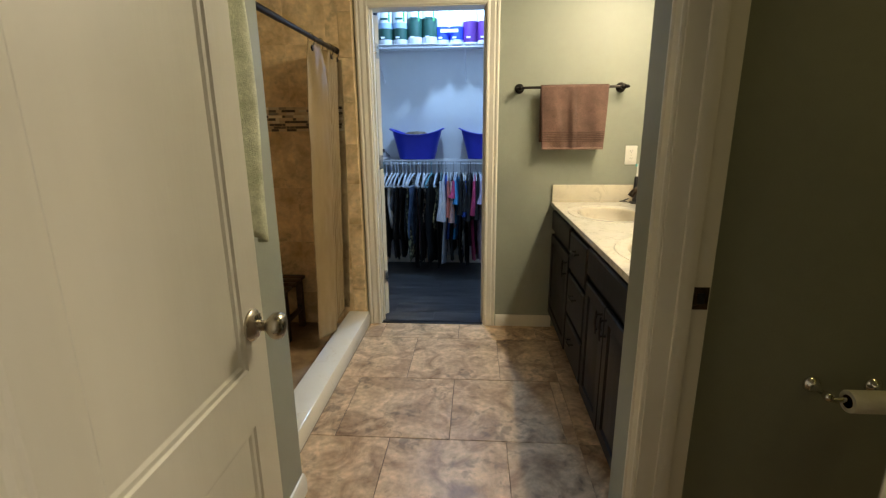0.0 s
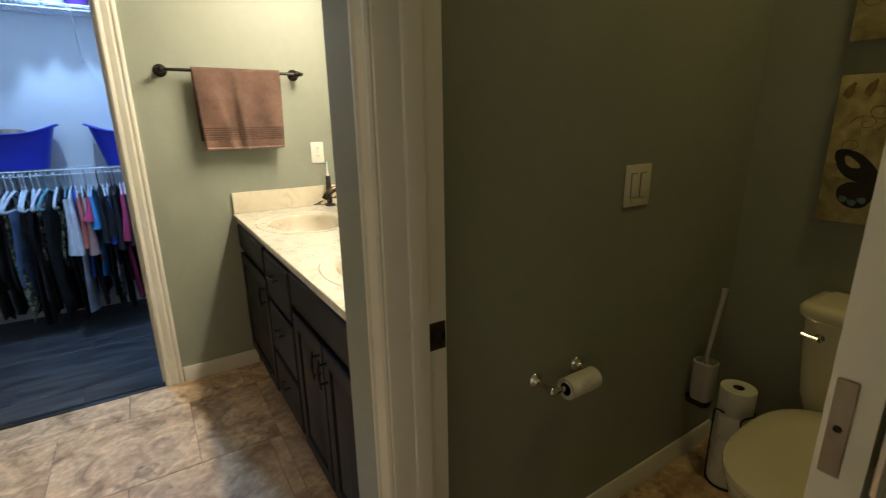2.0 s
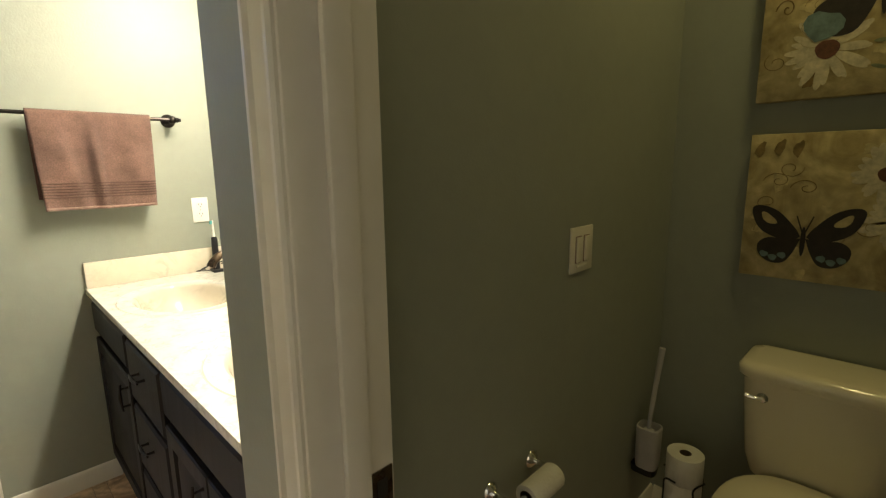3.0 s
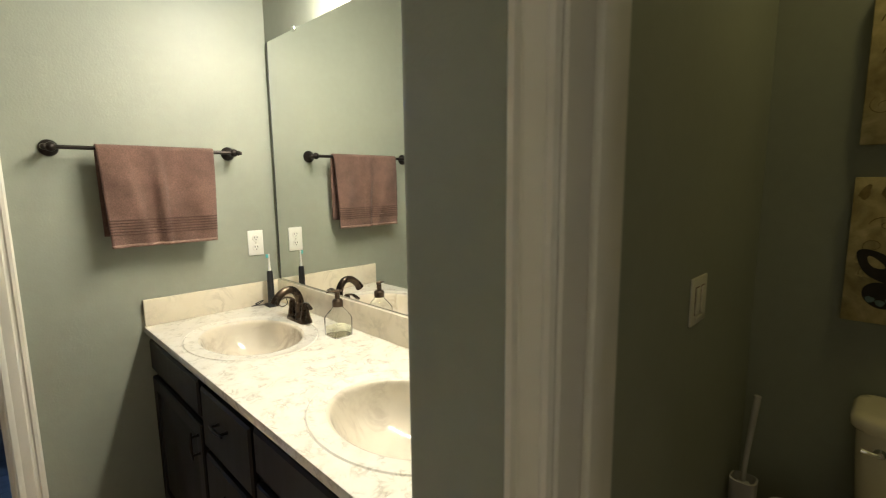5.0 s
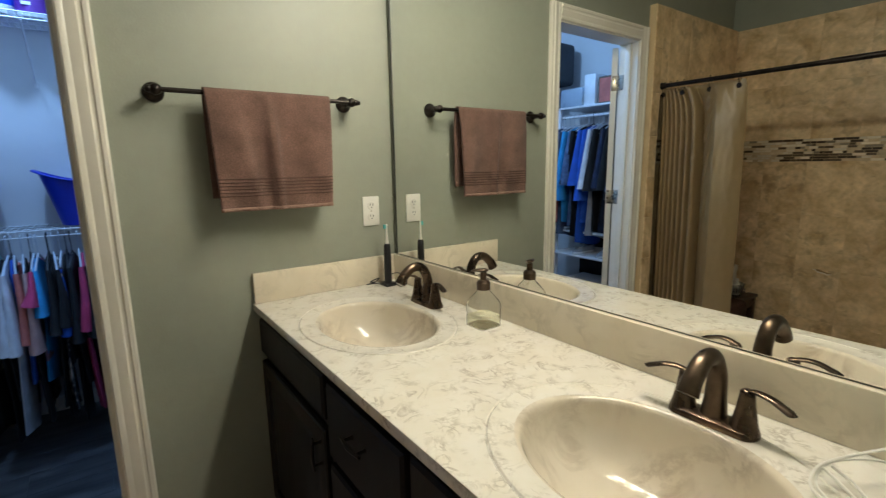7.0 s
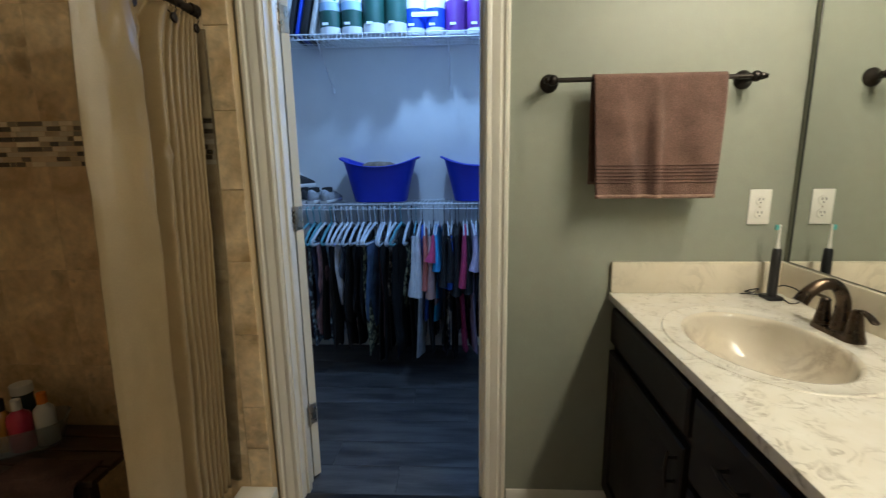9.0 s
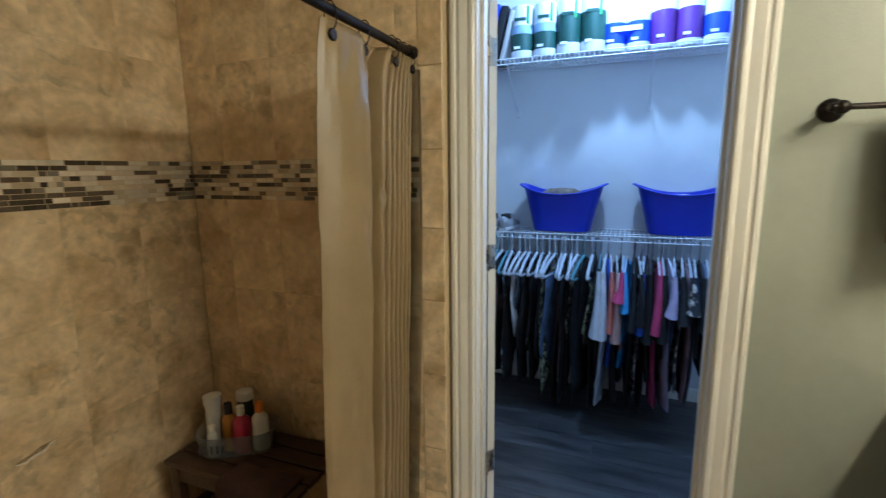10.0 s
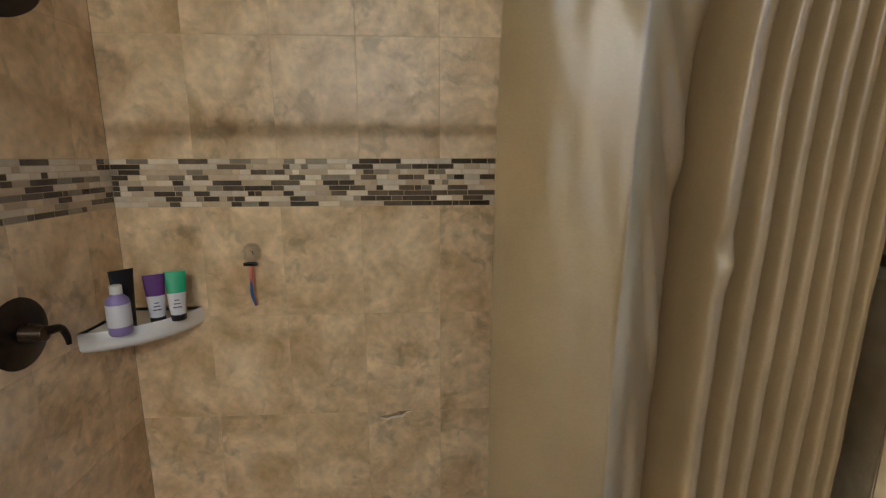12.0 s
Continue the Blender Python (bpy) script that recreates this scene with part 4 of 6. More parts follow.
def tube_bottle(x, y, z, w, h, top, low, cap, face, label, lean=0.0):
    """A squeeze tube standing on its cap: round below, flat at the crimp."""
    ob = thing("squeeze_tube", (x, y, z), label, "tube", "shower tubes")
    d = Vector((math.cos(face), math.sin(face), 0))
    e = Vector((-d.y, d.x, 0))
    def ring(k):
        a_, b_, zz = w * (0.42 + 0.16 * k), w * 0.42 * (1 - k) + 0.0015, z + 0.02 + (h - 0.02) * k
        c = Vector((x, y, zz)) + d * lean * k * h
        return [c + e * a_ * math.cos(2 * math.pi * i / 20) + d * b_ * math.sin(2 * math.pi * i / 20) for i in range(20)]
    part("cap", lathe([(w * 0.40, 0), (w * 0.42, 0.002), (w * 0.42, 0.019), (w * 0.38, 0.021)], (x, y, z), 20), cap, ob, "black cap")
    part("lower_tube", skin([ring(k) for k in (0, 0.1, 0.25, 0.4, 0.5)]), low, ob, smooth=60)
    part("upper_tube", skin([ring(k) for k in (0.5, 0.7, 0.85, 0.95, 1.0)]), top, ob, smooth=60)
    for i in range(3):
        k = 0.18 + 0.08 * i
        c = Vector((x, y, z + 0.02 + (h - 0.02) * k)) + d * (w * 0.42 * (1 - k) + 0.0012 + lean * k * h)
        part("print", box(-0.5, 0.5, -0.5, 0.5, -0.5, 0.5), INK, ob).matrix_local = Matrix.Translation(c - Vector((x, y, z))) @ Matrix.Rotation(face - math.pi / 2, 4, "Z") @ Matrix.Diagonal((w * (0.45 - 0.1 * i), 0.001, 0.003, 1))
    return ob


q = bottle_round("soap_bottle", -1.642, 1.565, SZ, 0.030, 0.128, LILAC, WHITE_PLASTIC, "lilac liquid soap bottle with a white cap on the corner shelf", 0.024, 0.52, LABEL_WHITE)
tube_bottle(-1.70, 1.548, SZ, 0.056, 0.172, BLACK_PLASTIC, BLACK_PLASTIC, BLACK_PLASTIC, radians(50), "matt black squeeze tube on the corner shelf")
tube_bottle(-1.735, 1.618, SZ, 0.050, 0.148, PURPLE, LABEL_WHITE, BLACK_PLASTIC, radians(30), "purple and white squeeze tube with black cap")
tube_bottle(-1.757, 1.668, SZ, 0.052, 0.150, GREEN, LABEL_WHITE, BLACK_PLASTIC, radians(25), "green and white squeeze tube with black cap", -0.06)

# razor on a suction hook
hy, hz = 1.872, 1.155
hook = thing("suction_hook", (W_W, hy, hz), "clear suction cup hook stuck to the tile", "hook")
part("cup", lathe([(0.030, 0), (0.031, 0.003), (0.021, 0.012), (0.009, 0.016), (0.008, 0.022), (0, 0.023)], (W_W, hy, hz + 0.02), 20, Euler((0, radians(90), 0)).to_matrix()), CUP_GLASS, hook, smooth=60)
part("holder", box(W_W + 0.001, W_W + 0.03, hy - 0.013, hy + 0.013, hz - 0.02, hz - 0.008, 0.003), GLASS, hook)
razor = thing("razor", (W_W + 0.022, hy, hz - 0.02), "pink and blue disposable razor hanging on a hook", "razor")
PINK = plain("coral_plastic", (0.7, 0.2, 0.18), 0.4)
BLUE_GRIP = plain("blue_grip", (0.01, 0.13, 0.36), 0.5)
part("razor_head", box(W_W + 0.014, W_W + 0.03, hy - 0.021, hy + 0.021, hz - 0.020, hz - 0.009, 0.002), BLACK_PLASTIC, razor)
part("handle", tube([(W_W + 0.022, hy + 0.001, hz - 0.018), (W_W + 0.026, hy, hz - 0.06), (W_W + 0.022, hy - 0.001, hz - 0.11), (W_W + 0.014, hy + 0.005, hz - 0.155)], [0.004, 0.0062, 0.006, 0.005], 10, 4), PINK, razor)
part("grip", tube([(W_W + 0.0285, hy, hz - 0.06), (W_W + 0.027, hy - 0.001, hz - 0.11), (W_W + 0.019, hy + 0.005, hz - 0.153)], [0.0035, 0.0055, 0.003], 10, 4), BLUE_GRIP, razor)

# valve and shower head on the south wall
vx, vz = -1.44, 1.065
valve = thing("shower_valve", (vx, 1.455, vz), "dark bronze round shower valve with lever", "shower valve")
part("escutcheon", lathe([(0.092, 0), (0.092, 0.004), (0.082, 0.010), (0.05, 0.016), (0.03, 0.02)], (vx, 1.456, vz), 32, Euler((radians(-90), 0, 0)).to_matrix()), DARK_BRONZE, valve, smooth=50)
part("hub", lathe([(0.025, 0.016), (0.022, 0.05), (0.018, 0.066), (0, 0.07)], (vx, 1.456, vz), 20, Euler((radians(-90), 0, 0)).to_matrix()), BRONZE, valve)
part("lever", tube([(vx, 1.51, vz), (vx - 0.022, 1.522, vz + 0.002), (vx - 0.044, 1.526, vz - 0.004), (vx - 0.058, 1.526, vz - 0.03), (vx - 0.062, 1.525, vz - 0.052)], [0.014, 0.011, 0.009, 0.008, 0.006], 12, 4), DARK_BRONZE, valve, smooth=60)
head = thing("overhead_shower", (vx, 1.455, 1.92), "dark bronze shower head on a bent arm", "shower head")
part("flange", lathe([(0.03, 0), (0.03, 0.005), (0.012, 0.012)], (vx, 1.456, 1.92), 18, Euler((radians(-90), 0, 0)).to_matrix()), DARK_BRONZE, head)
part("arm", tube([(vx, 1.458, 1.92), (vx, 1.485, 1.92), (vx, 1.515, 1.895), (vx, 1.535, 1.85)], 0.010, 10, 4), DARK_BRONZE, head)
part("nozzle", lathe([(0.011, 0.0), (0.014, -0.02), (0.03, -0.045), (0.052, -0.058), (0.053, -0.068), (0.047, -0.072)], (vx, 1.535, 1.852), 24, Euler((radians(32), 0, 0)).to_matrix()), DARK_BRONZE, head)

# stool with a caddy
STOOL_WOOD = surface("wet_teak", (0.032, 0.015, 0.009), (0.07, 0.034, 0.02), scale=5, rough=0.38, stretch=(2, 12, 12), bump=0.15, bump_scale=60, detail=8)
TZ = 0.375
stool = thing("shower_stool", (-1.44, 2.8, 0.012), "dark reddish wooden stool standing in the shower corner", "stool")
for i in range(4):
    y0 = 2.648 + 0.079 * i
    part("slat", box(-1.755, -1.155, y0, y0 + 0.072, TZ - 0.022, TZ, 0.006), STOOL_WOOD, stool)
part("front_apron", box(-1.70, -1.21, 2.662, 2.684, TZ - 0.085, TZ - 0.022, 0.004), STOOL_WOOD, stool)
part("rear_apron", box(-1.70, -1.21, 2.925, 2.947, TZ - 0.085, TZ - 0.022, 0.004), STOOL_WOOD, stool)
for lx in (-1.715, -1.195):
    for ly in (2.675, 2.93):
        part("leg", box(lx - 0.02, lx + 0.02, ly - 0.02, ly + 0.02, 0.012, TZ - 0.022, 0.005), STOOL_WOOD, stool)
    part("stretcher", box(lx - 0.012, lx + 0.012, 2.69, 2.915, 0.13, 0.16, 0.003), STOOL_WOOD, stool)

WASH = surface("dark_brown_terry", (0.045, 0.020, 0.014), (0.08, 0.037, 0.027), scale=14, rough=0.95, bump=0.7, bump_scale=300, fine=0.2, fine_scale=150)


def wash_cloth(u, v):
    """A cloth lying over the front of the stool and hanging down; v runs from its rear edge over the front."""
    x = -1.47 + 0.27 * u + 0.012 * math.sin(3 * v + 1)
    run = 0.46 * v
    if run < 0.17:
        return Vector((x, 2.74 - run * 0.59, TZ + 0.006 + 0.003 * math.sin(9 * u + 5 * v)))
    a = min((run - 0.17) / 0.03, math.pi / 2)
    hang = max(0.0, run - 0.17 - 0.03 * math.pi / 2)
    return Vector((x + 0.01 * hang, 2.64 - 0.024 * math.sin(a) - (0.010 * math.sin(11 * u + 1) + 0.05) * hang, TZ + 0.006 - 0.024 * (1 - math.cos(a)) - hang))


rag = thing("wash_cloth", (-1.33, 2.66, TZ), "dark brown wash cloth draped over the front of the stool", "cloth")
part("cloth", sheet(wash_cloth, 20, 40), WASH, rag, smooth=80, solid=0.006)

CADDY = glassy("frosted_caddy_plastic", (0.78, 0.83, 0.84), 0.18, 1.2)
CADDY.node_tree.nodes["Principled BSDF"].inputs["Transmission Weight"].default_value = 0.86
cx0, cy0, CADDY_TURN = -1.55, 2.815, radians(31)
caddy = thing("shower_caddy", (cx0, cy0, TZ), "pale translucent plastic basket of toiletries", "basket")
def caddy_ring(k, z, wall=0.0):
    out = []
    for i in range(36):
        a = 2 * math.pi * i / 36
        c, s_ = math.cos(a), math.sin(a)
        r_ = (abs(c) ** 4 + abs(s_) ** 4) ** -0.25
        p_ = Vector(((0.143 * k - wall) * r_ * c, (0.083 * k - wall) * r_ * s_, 0))
        p_.rotate(Euler((0, 0, CADDY_TURN)))
        out.append((cx0 + p_.x, cy0 + p_.y, z))
    return out
bm = skin([caddy_ring(0.86, TZ + 0.001), caddy_ring(0.88, TZ + 0.004), caddy_ring(1.0, TZ + 0.082), caddy_ring(1.04, TZ + 0.085), caddy_ring(1.0, TZ + 0.086, 0.002), caddy_ring(0.87, TZ + 0.006, 0.002)])
part("tub", bm, CADDY, caddy, smooth=50)
for k in range(5):
    a = CADDY_TURN
    p_ = Vector((-0.115 + 0.02 * k, -0.081, 0))
    p_.rotate(Euler((0, 0, a)))
    part("slot", box(-0.5, 0.5, -0.5, 0.5, -0.5, 0.5), INK, caddy).matrix_local = Matrix.Translation((p_.x, p_.y, 0.045)) @ Matrix.Rotation(a, 4, "Z") @ Matrix.Diagonal((0.006, 0.003, 0.03, 1))
RED = plain("crimson_plastic", (0.42, 0.02, 0.06), 0.3)
AMBER = plain("amber_plastic", (0.42, 0.17, 0.02), 0.3)
ORANGE = plain("orange_plastic", (0.8, 0.22, 0.02), 0.4)
CREAM = plain("cream_plastic", (0.68, 0.66, 0.6), 0.35)
bz = TZ + 0.0065
DARK_GREEN = plain("dark_green_plastic", (0.02, 0.04, 0.035), 0.3)
for u, w, r_, h, body_m, cap_m, words, cap_h, cap_k in (
        (-0.078, -0.043, 0.021, 0.105, CREAM, WHITE_PLASTIC, "small white bottle with a white cap", 0.022, 0.6),
        (-0.092, 0.030, 0.029, 0.185, CREAM, CREAM, "tall white bottle standing in the basket", 0.034, 1.12),
        (-0.030, 0.000, 0.027, 0.150, AMBER, BLACK_PLASTIC, "amber bottle with a black cap", 0.042, 0.56),
        (0.022, -0.028, 0.034, 0.155, RED, CREAM, "crimson bottle with a white pump cap", 0.036, 0.42),
        (0.022, 0.045, 0.031, 0.185, DARK_GREEN, CREAM, "dark bottle with a cream cap", 0.034, 1.02),
        (0.088, -0.022, 0.030, 0.158, CREAM, ORANGE, "white bottle with an orange cap", 0.038, 0.48)):
    q = Vector((u, w, 0))
    q.rotate(Euler((0, 0, CADDY_TURN)))
    bottle_round("shampoo_bottle", cx0 + q.x, cy0 + q.y, bz, r_, h, body_m, cap_m, words, cap_h, cap_k)

# ---- doors ----
def door_leaf(parent, x0, x1, y0, y1, z1, panels, m=Matrix()):
    """A moulded door: stiles and rails as one frame, with a flat sunk panel behind a stepped moulding in each opening."""
    bm = bmesh.new()
    ys = sorted({y0, y1, *[p[0] for p in panels], *[p[1] for p in panels]})
    zs = sorted({0.012, z1, *[p[2] for p in panels], *[p[3] for p in panels]})
    for ya, yb in zip(ys, ys[1:]):
        for za, zb in zip(zs, zs[1:]):
            ym, zm = (ya + yb) / 2, (za + zb) / 2
            if not any(p[0] < ym < p[1] and p[2] < zm < p[3] for p in panels):
                box(x0, x1, ya, yb, za, zb, bm=bm)
    bmesh.ops.remove_doubles(bm, verts=bm.verts, dist=0.0002)
    seen = {}
    for f in bm.faces:
        seen.setdefault(tuple(round(c, 4) for c in f.calc_center_median()), []).append(f)
    bmesh.ops.delete(bm, geom=[f for pair in seen.values() if len(pair) > 1 for f in pair], context="FACES")
    bmesh.ops.transform(bm, matrix=m, verts=bm.verts)
    leaf = part("leaf", bm, DOOR_PAINT, parent, smooth=0)
    for pa, pb, pc, pd in panels:
        def loop(d, x):
            return [(x, pa + d, pc + d), (x, pb - d, pc + d), (x, pb - d, pd - d), (x, pa + d, pd - d)]
        half = min(pb - pa, pd - pc) / 2 - 0.004
        steps = [(0.0, 0.0004), (0.004, 0.0040), (0.012, 0.0050), (0.018, 0.0090), (half, 0.0094)]
        front = [loop(d, x1 - h) for d, h in steps]
        back = [loop(d, x0 + h) for d, h in reversed(steps)]
        bm = skin(back + front)
        bmesh.ops.transform(bm, matrix=m, verts=bm.verts)
        part("door_panel", bm, DOOR_PAINT, leaf, smooth=20)
    return leaf


def knob(parent, x, y, z, s):
    """A round knob on a rosette, standing out along x by s."""
    t = Euler((0, radians(90 * s), 0)).to_matrix()
    k = part("knob", lathe([(0.011, 0.0), (0.011, 0.03), (0.018, 0.036), (0.0265, 0.046), (0.028, 0.055), (0.024, 0.064), (0.012, 0.069), (0, 0.07)], (x, y, z), 26, t), NICKEL, parent, "brushed nickel knob", smooth=60)
    part("rosette", lathe([(0.033, 0), (0.033, 0.004), (0.028, 0.009), (0.013, 0.012)], (x, y, z), 28, t), NICKEL, k, smooth=40)
    return k


entry_panels = [(0.215, 0.37, 0.86, 1.93), (0.438, 0.806, 0.86, 1.93), (0.215, 0.37, 0.20, 0.735), (0.438, 0.806, 0.20, 0.735)]
entry = thing("door_entry", (-0.465, 0.5, 0), "white panelled entry door standing open against the wall", "door")
tagged(entry, kind="structure")
door_leaf(entry, -0.482, -0.447, 0.15, 0.888, 2.04, entry_panels)
knob(entry, -0.447, 0.838, 0.944, 1)
knob(entry, -0.482, 0.838, 0.944, -1)
for hz_ in (0.25, 1.05, 1.83):
    part("hinge", tube([(-0.45, 0.148, hz_ - 0.045), (-0.45, 0.148, hz_ + 0.045)], 0.006, 8), NICKEL, entry)

wc_door = thing("door_toilet", (0.9, 0.505, 0), "white toilet room door standing open inwards", "door")
tagged(wc_door, kind="structure")
door_leaf(wc_door, -0.0175, 0.0175, 0, 0.62, 2.03, [(0.1, 0.52, 0.86, 1.93), (0.1, 0.52, 0.2, 0.735)], Matrix.Translation((0.579, 0.5125, 0)) @ Matrix.Rotation(radians(-88), 4, "Z"))
for hz_ in (0.25, 1.062, 1.83):
    lf = part("hinge_leaf", box(0.5760, 0.5790, 0.5105, 0.5255, hz_ - 0.045, hz_ + 0.045, 0.001), DULL_PLATE, wc_door, "brushed nickel hinge leaf")
    for dz in (0,):
        part("screw", lathe([(0.0035, 0.0), (0.003, 0.0012), (0, 0.0014)], (0.5760, 0.518, hz_ + dz), 8, Euler((0, radians(-90), 0)).to_matrix()), DARK_BRONZE, lf)
    part("hinge_pin", tube([(0.582, 0.486, hz_ - 0.047), (0.582, 0.486, hz_ + 0.047)], 0.0055, 8), NICKEL, lf)

closet_door = thing("door_closet", (DOOR_L, 3.17, 0), "white closet door swung open into the closet", "door")
tagged(closet_door, kind="structure")
turn_c = Matrix.Translation((DOOR_L + 0.003, 3.164, 0)) @ Matrix.Rotation(radians(57), 4, "Z")
door_leaf(closet_door, 0, 0.035, 0, 0.69, 2.03, [(0.1, 0.59, 0.86, 1.93), (0.1, 0.59, 0.2, 0.735)], turn_c)
for hz_ in (0.30, 1.115, 1.82):
    bm = box(0.004, 0.031, -0.003, 0.0, hz_ - 0.045, hz_ + 0.045, 0.001)
    bmesh.ops.transform(bm, matrix=turn_c, verts=bm.verts)
    lf = part("hinge_leaf", bm, NICKEL, closet_door, "brushed nickel hinge leaf")
    part("jamb_leaf", box(DOOR_L, DOOR_L + 0.0025, 3.12, 3.156, hz_ - 0.045, hz_ + 0.045, 0.001), NICKEL, closet_door)
    part("hinge_pin", tube([(DOOR_L + 0.004, 3.159, hz_ - 0.048), (DOOR_L + 0.004, 3.159, hz_ + 0.048)], 0.006, 8), NICKEL, lf)

# towel on the wall behind the entry door
tw = thing("bath_towel", (-0.615, 1.1, 1.6), "pale sage bath towel hanging on the wall beside the shower", "towel")
def bath_towel(u, v):
    y = 0.96 + 0.33 * u + 0.018 * math.sin(5 * v) * u
    z = 1.70 - (0.58 + 0.10 * u * u + 0.02 * math.sin(9 * u)) * v
    x = -0.612 + 0.020 * math.sin(14 * u + 2 * v) * (0.4 + v * 0.6) + 0.008 * math.sin(30 * u)
    return Vector((x, y, z))
part("cloth", sheet(bath_towel, 40, 30), TOWEL_SAGE, tw, smooth=80, solid=0.008)
part("hook_bar", tube([(-0.64, 0.98, 1.712), (-0.612, 0.98, 1.712), (-0.612, 1.27, 1.712), (-0.64, 1.27, 1.712)], 0.007, 10), DARK_BRONZE, tw)

# ---- toilet room ----
TY = 0.755


def oval(cx, cy, z, back, front, half, n=40, k=2.2):
    """An egg-shaped ring: back and front reach along x (front to the west)."""
    out = []
    for i in range(n):
        a = 2 * math.pi * i / n
        c, s_ = math.cos(a), math.sin(a)
        r_ = (abs(c) ** k + abs(s_) ** k) ** (-1 / k)
        out.append((cx + r_ * c * (back if c > 0 else front), cy + r_ * s_ * half, z))
    return out


def rounded(x0, x1, y0, y1, z, r_, n=5):
    out = []
    for (cx, cy), a0 in (((x1 - r_, y1 - r_), 0), ((x0 + r_, y1 - r_), 90), ((x0 + r_, y0 + r_), 180), ((x1 - r_, y0 + r_), 270)):
        out += [(cx + r_ * math.cos(radians(a0 + 90 * i / n)), cy + r_ * math.sin(radians(a0 + 90 * i / n)), z) for i in range(n + 1)]
    return out


toilet = thing("toilet", (1.6, TY, 0), "bone porcelain two-piece toilet with the lid closed", "toilet")
part("bowl", skin([oval(1.56, TY, 0.0, 0.20, 0.20, 0.115), oval(1.56, TY, 0.04, 0.19, 0.19, 0.105), oval(1.55, TY, 0.14, 0.19, 0.17, 0.10), oval(1.54, TY, 0.22, 0.22, 0.20, 0.125), oval(1.53, TY, 0.30, 0.26, 0.26, 0.165), oval(1.53, TY, 0.36, 0.28, 0.285, 0.182), oval(1.53, TY, 0.385, 0.28, 0.29, 0.185), oval(1.53, TY, 0.392, 0.26, 0.28, 0.175)]), PORCELAIN, toilet, smooth=60)
part("seat", skin([oval(1.525, TY, 0.392, 0.235, 0.285, 0.183, k=2.3), oval(1.525, TY, 0.396, 0.24, 0.292, 0.188, k=2.3), oval(1.525, TY, 0.408, 0.24, 0.292, 0.188, k=2.3), oval(1.525, TY, 0.412, 0.236, 0.286, 0.184, k=2.3)]), PORCELAIN, toilet, smooth=50)
lid_k = 2.6
part("lid", skin([oval(1.53, TY, 0.413, 0.245, 0.285, 0.180, k=lid_k), oval(1.53, TY, 0.417, 0.25, 0.292, 0.186, k=lid_k), oval(1.53, TY, 0.428, 0.25, 0.29, 0.185, k=lid_k), oval(1.53, TY, 0.436, 0.24, 0.275, 0.172, k=lid_k), oval(1.53, TY, 0.439, 0.15, 0.19, 0.11, k=lid_k)]), PORCELAIN, toilet, "bone seat lid", smooth=50)
for s in (-0.07, 0.07):
    part("hinge_cap", lathe([(0.016, 0), (0.016, 0.012), (0.010, 0.018), (0, 0.019)], (1.772, TY + s, 0.405), 14), PORCELAIN, toilet)
part("tank", skin([rounded(1.80, 1.955, TY - 0.155, TY + 0.155, 0.392, 0.05), rounded(1.79, 1.96, TY - 0.17, TY + 0.17, 0.45, 0.05), rounded(1.775, 1.962, TY - 0.182, TY + 0.182, 0.62, 0.045), rounded(1.77, 1.965, TY - 0.187, TY + 0.187, 0.715, 0.045)]), PORCELAIN, toilet, smooth=50)
part("tank_lid", skin([rounded(1.757, 1.97, TY - 0.194, TY + 0.194, 0.716, 0.05), rounded(1.752, 1.972, TY - 0.200, TY + 0.200, 0.725, 0.05), rounded(1.752, 1.972, TY - 0.200, TY + 0.200, 0.748, 0.05), rounded(1.762, 1.968, TY - 0.190, TY + 0.190, 0.760, 0.045), rounded(1.785, 1.955, TY - 0.165, TY + 0.165, 0.763, 0.04)]), PORCELAIN, toilet, smooth=50)
lv = part("flush_lever", lathe([(0.015, 0), (0.015, 0.006), (0.009, 0.012), (0.008, 0.02)], (1.775, TY + 0.128, 0.662), 16, Euler((0, radians(-90), 0)).to_matrix()), CHROME, toilet, "chrome flush lever")
part("lever_arm", tube([(1.757, TY + 0.128, 0.662), (1.751, TY + 0.146, 0.664), (1.750, TY + 0.168, 0.667)], [0.0075, 0.006, 0.008], 10, 4), CHROME, lv)
part("pedestal_foot", skin([oval(1.56, TY, 0.0, 0.21, 0.21, 0.125), oval(1.56, TY, 0.018, 0.205, 0.205, 0.12)]), PORCELAIN, toilet)

# canvas pictures, painted with butterflies and daisies in low relief
CANVAS = surface("aged_canvas_print", (0.26, 0.19, 0.07), (0.56, 0.46, 0.24), scale=9, rough=0.75, spread=(0.28, 0.66), detail=8, bump=0.2, bump_scale=300, fine=0.2, fine_scale=30, distort=1.2)
PETAL = plain("cream_petal_paint", (0.56, 0.49, 0.33), 0.7, k=0.22, scale=45)
SEED = plain("rust_seed_paint", (0.13, 0.05, 0.025), 0.8, k=0.3, scale=60)
WING_DARK = plain("dark_wing_paint", (0.022, 0.015, 0.012), 0.7, k=0.4, scale=40)
WING_BLUE = plain("slate_wing_paint", (0.13, 0.19, 0.19), 0.7, k=0.3, scale=30)
SCROLL = plain("brown_scroll_paint", (0.17, 0.11, 0.035), 0.8, k=0.3, scale=40)
SPRIG = plain("sage_sprig_paint", (0.19, 0.21, 0.12), 0.8, k=0.3, scale=40)
PX = 1.944
CANVAS_PALE = plain("pale_ochre_paint", (0.52, 0.43, 0.22), 0.8, k=0.25, scale=40)
CANVAS_BROWN = plain("umber_paint", (0.24, 0.17, 0.065), 0.8, k=0.3, scale=40)


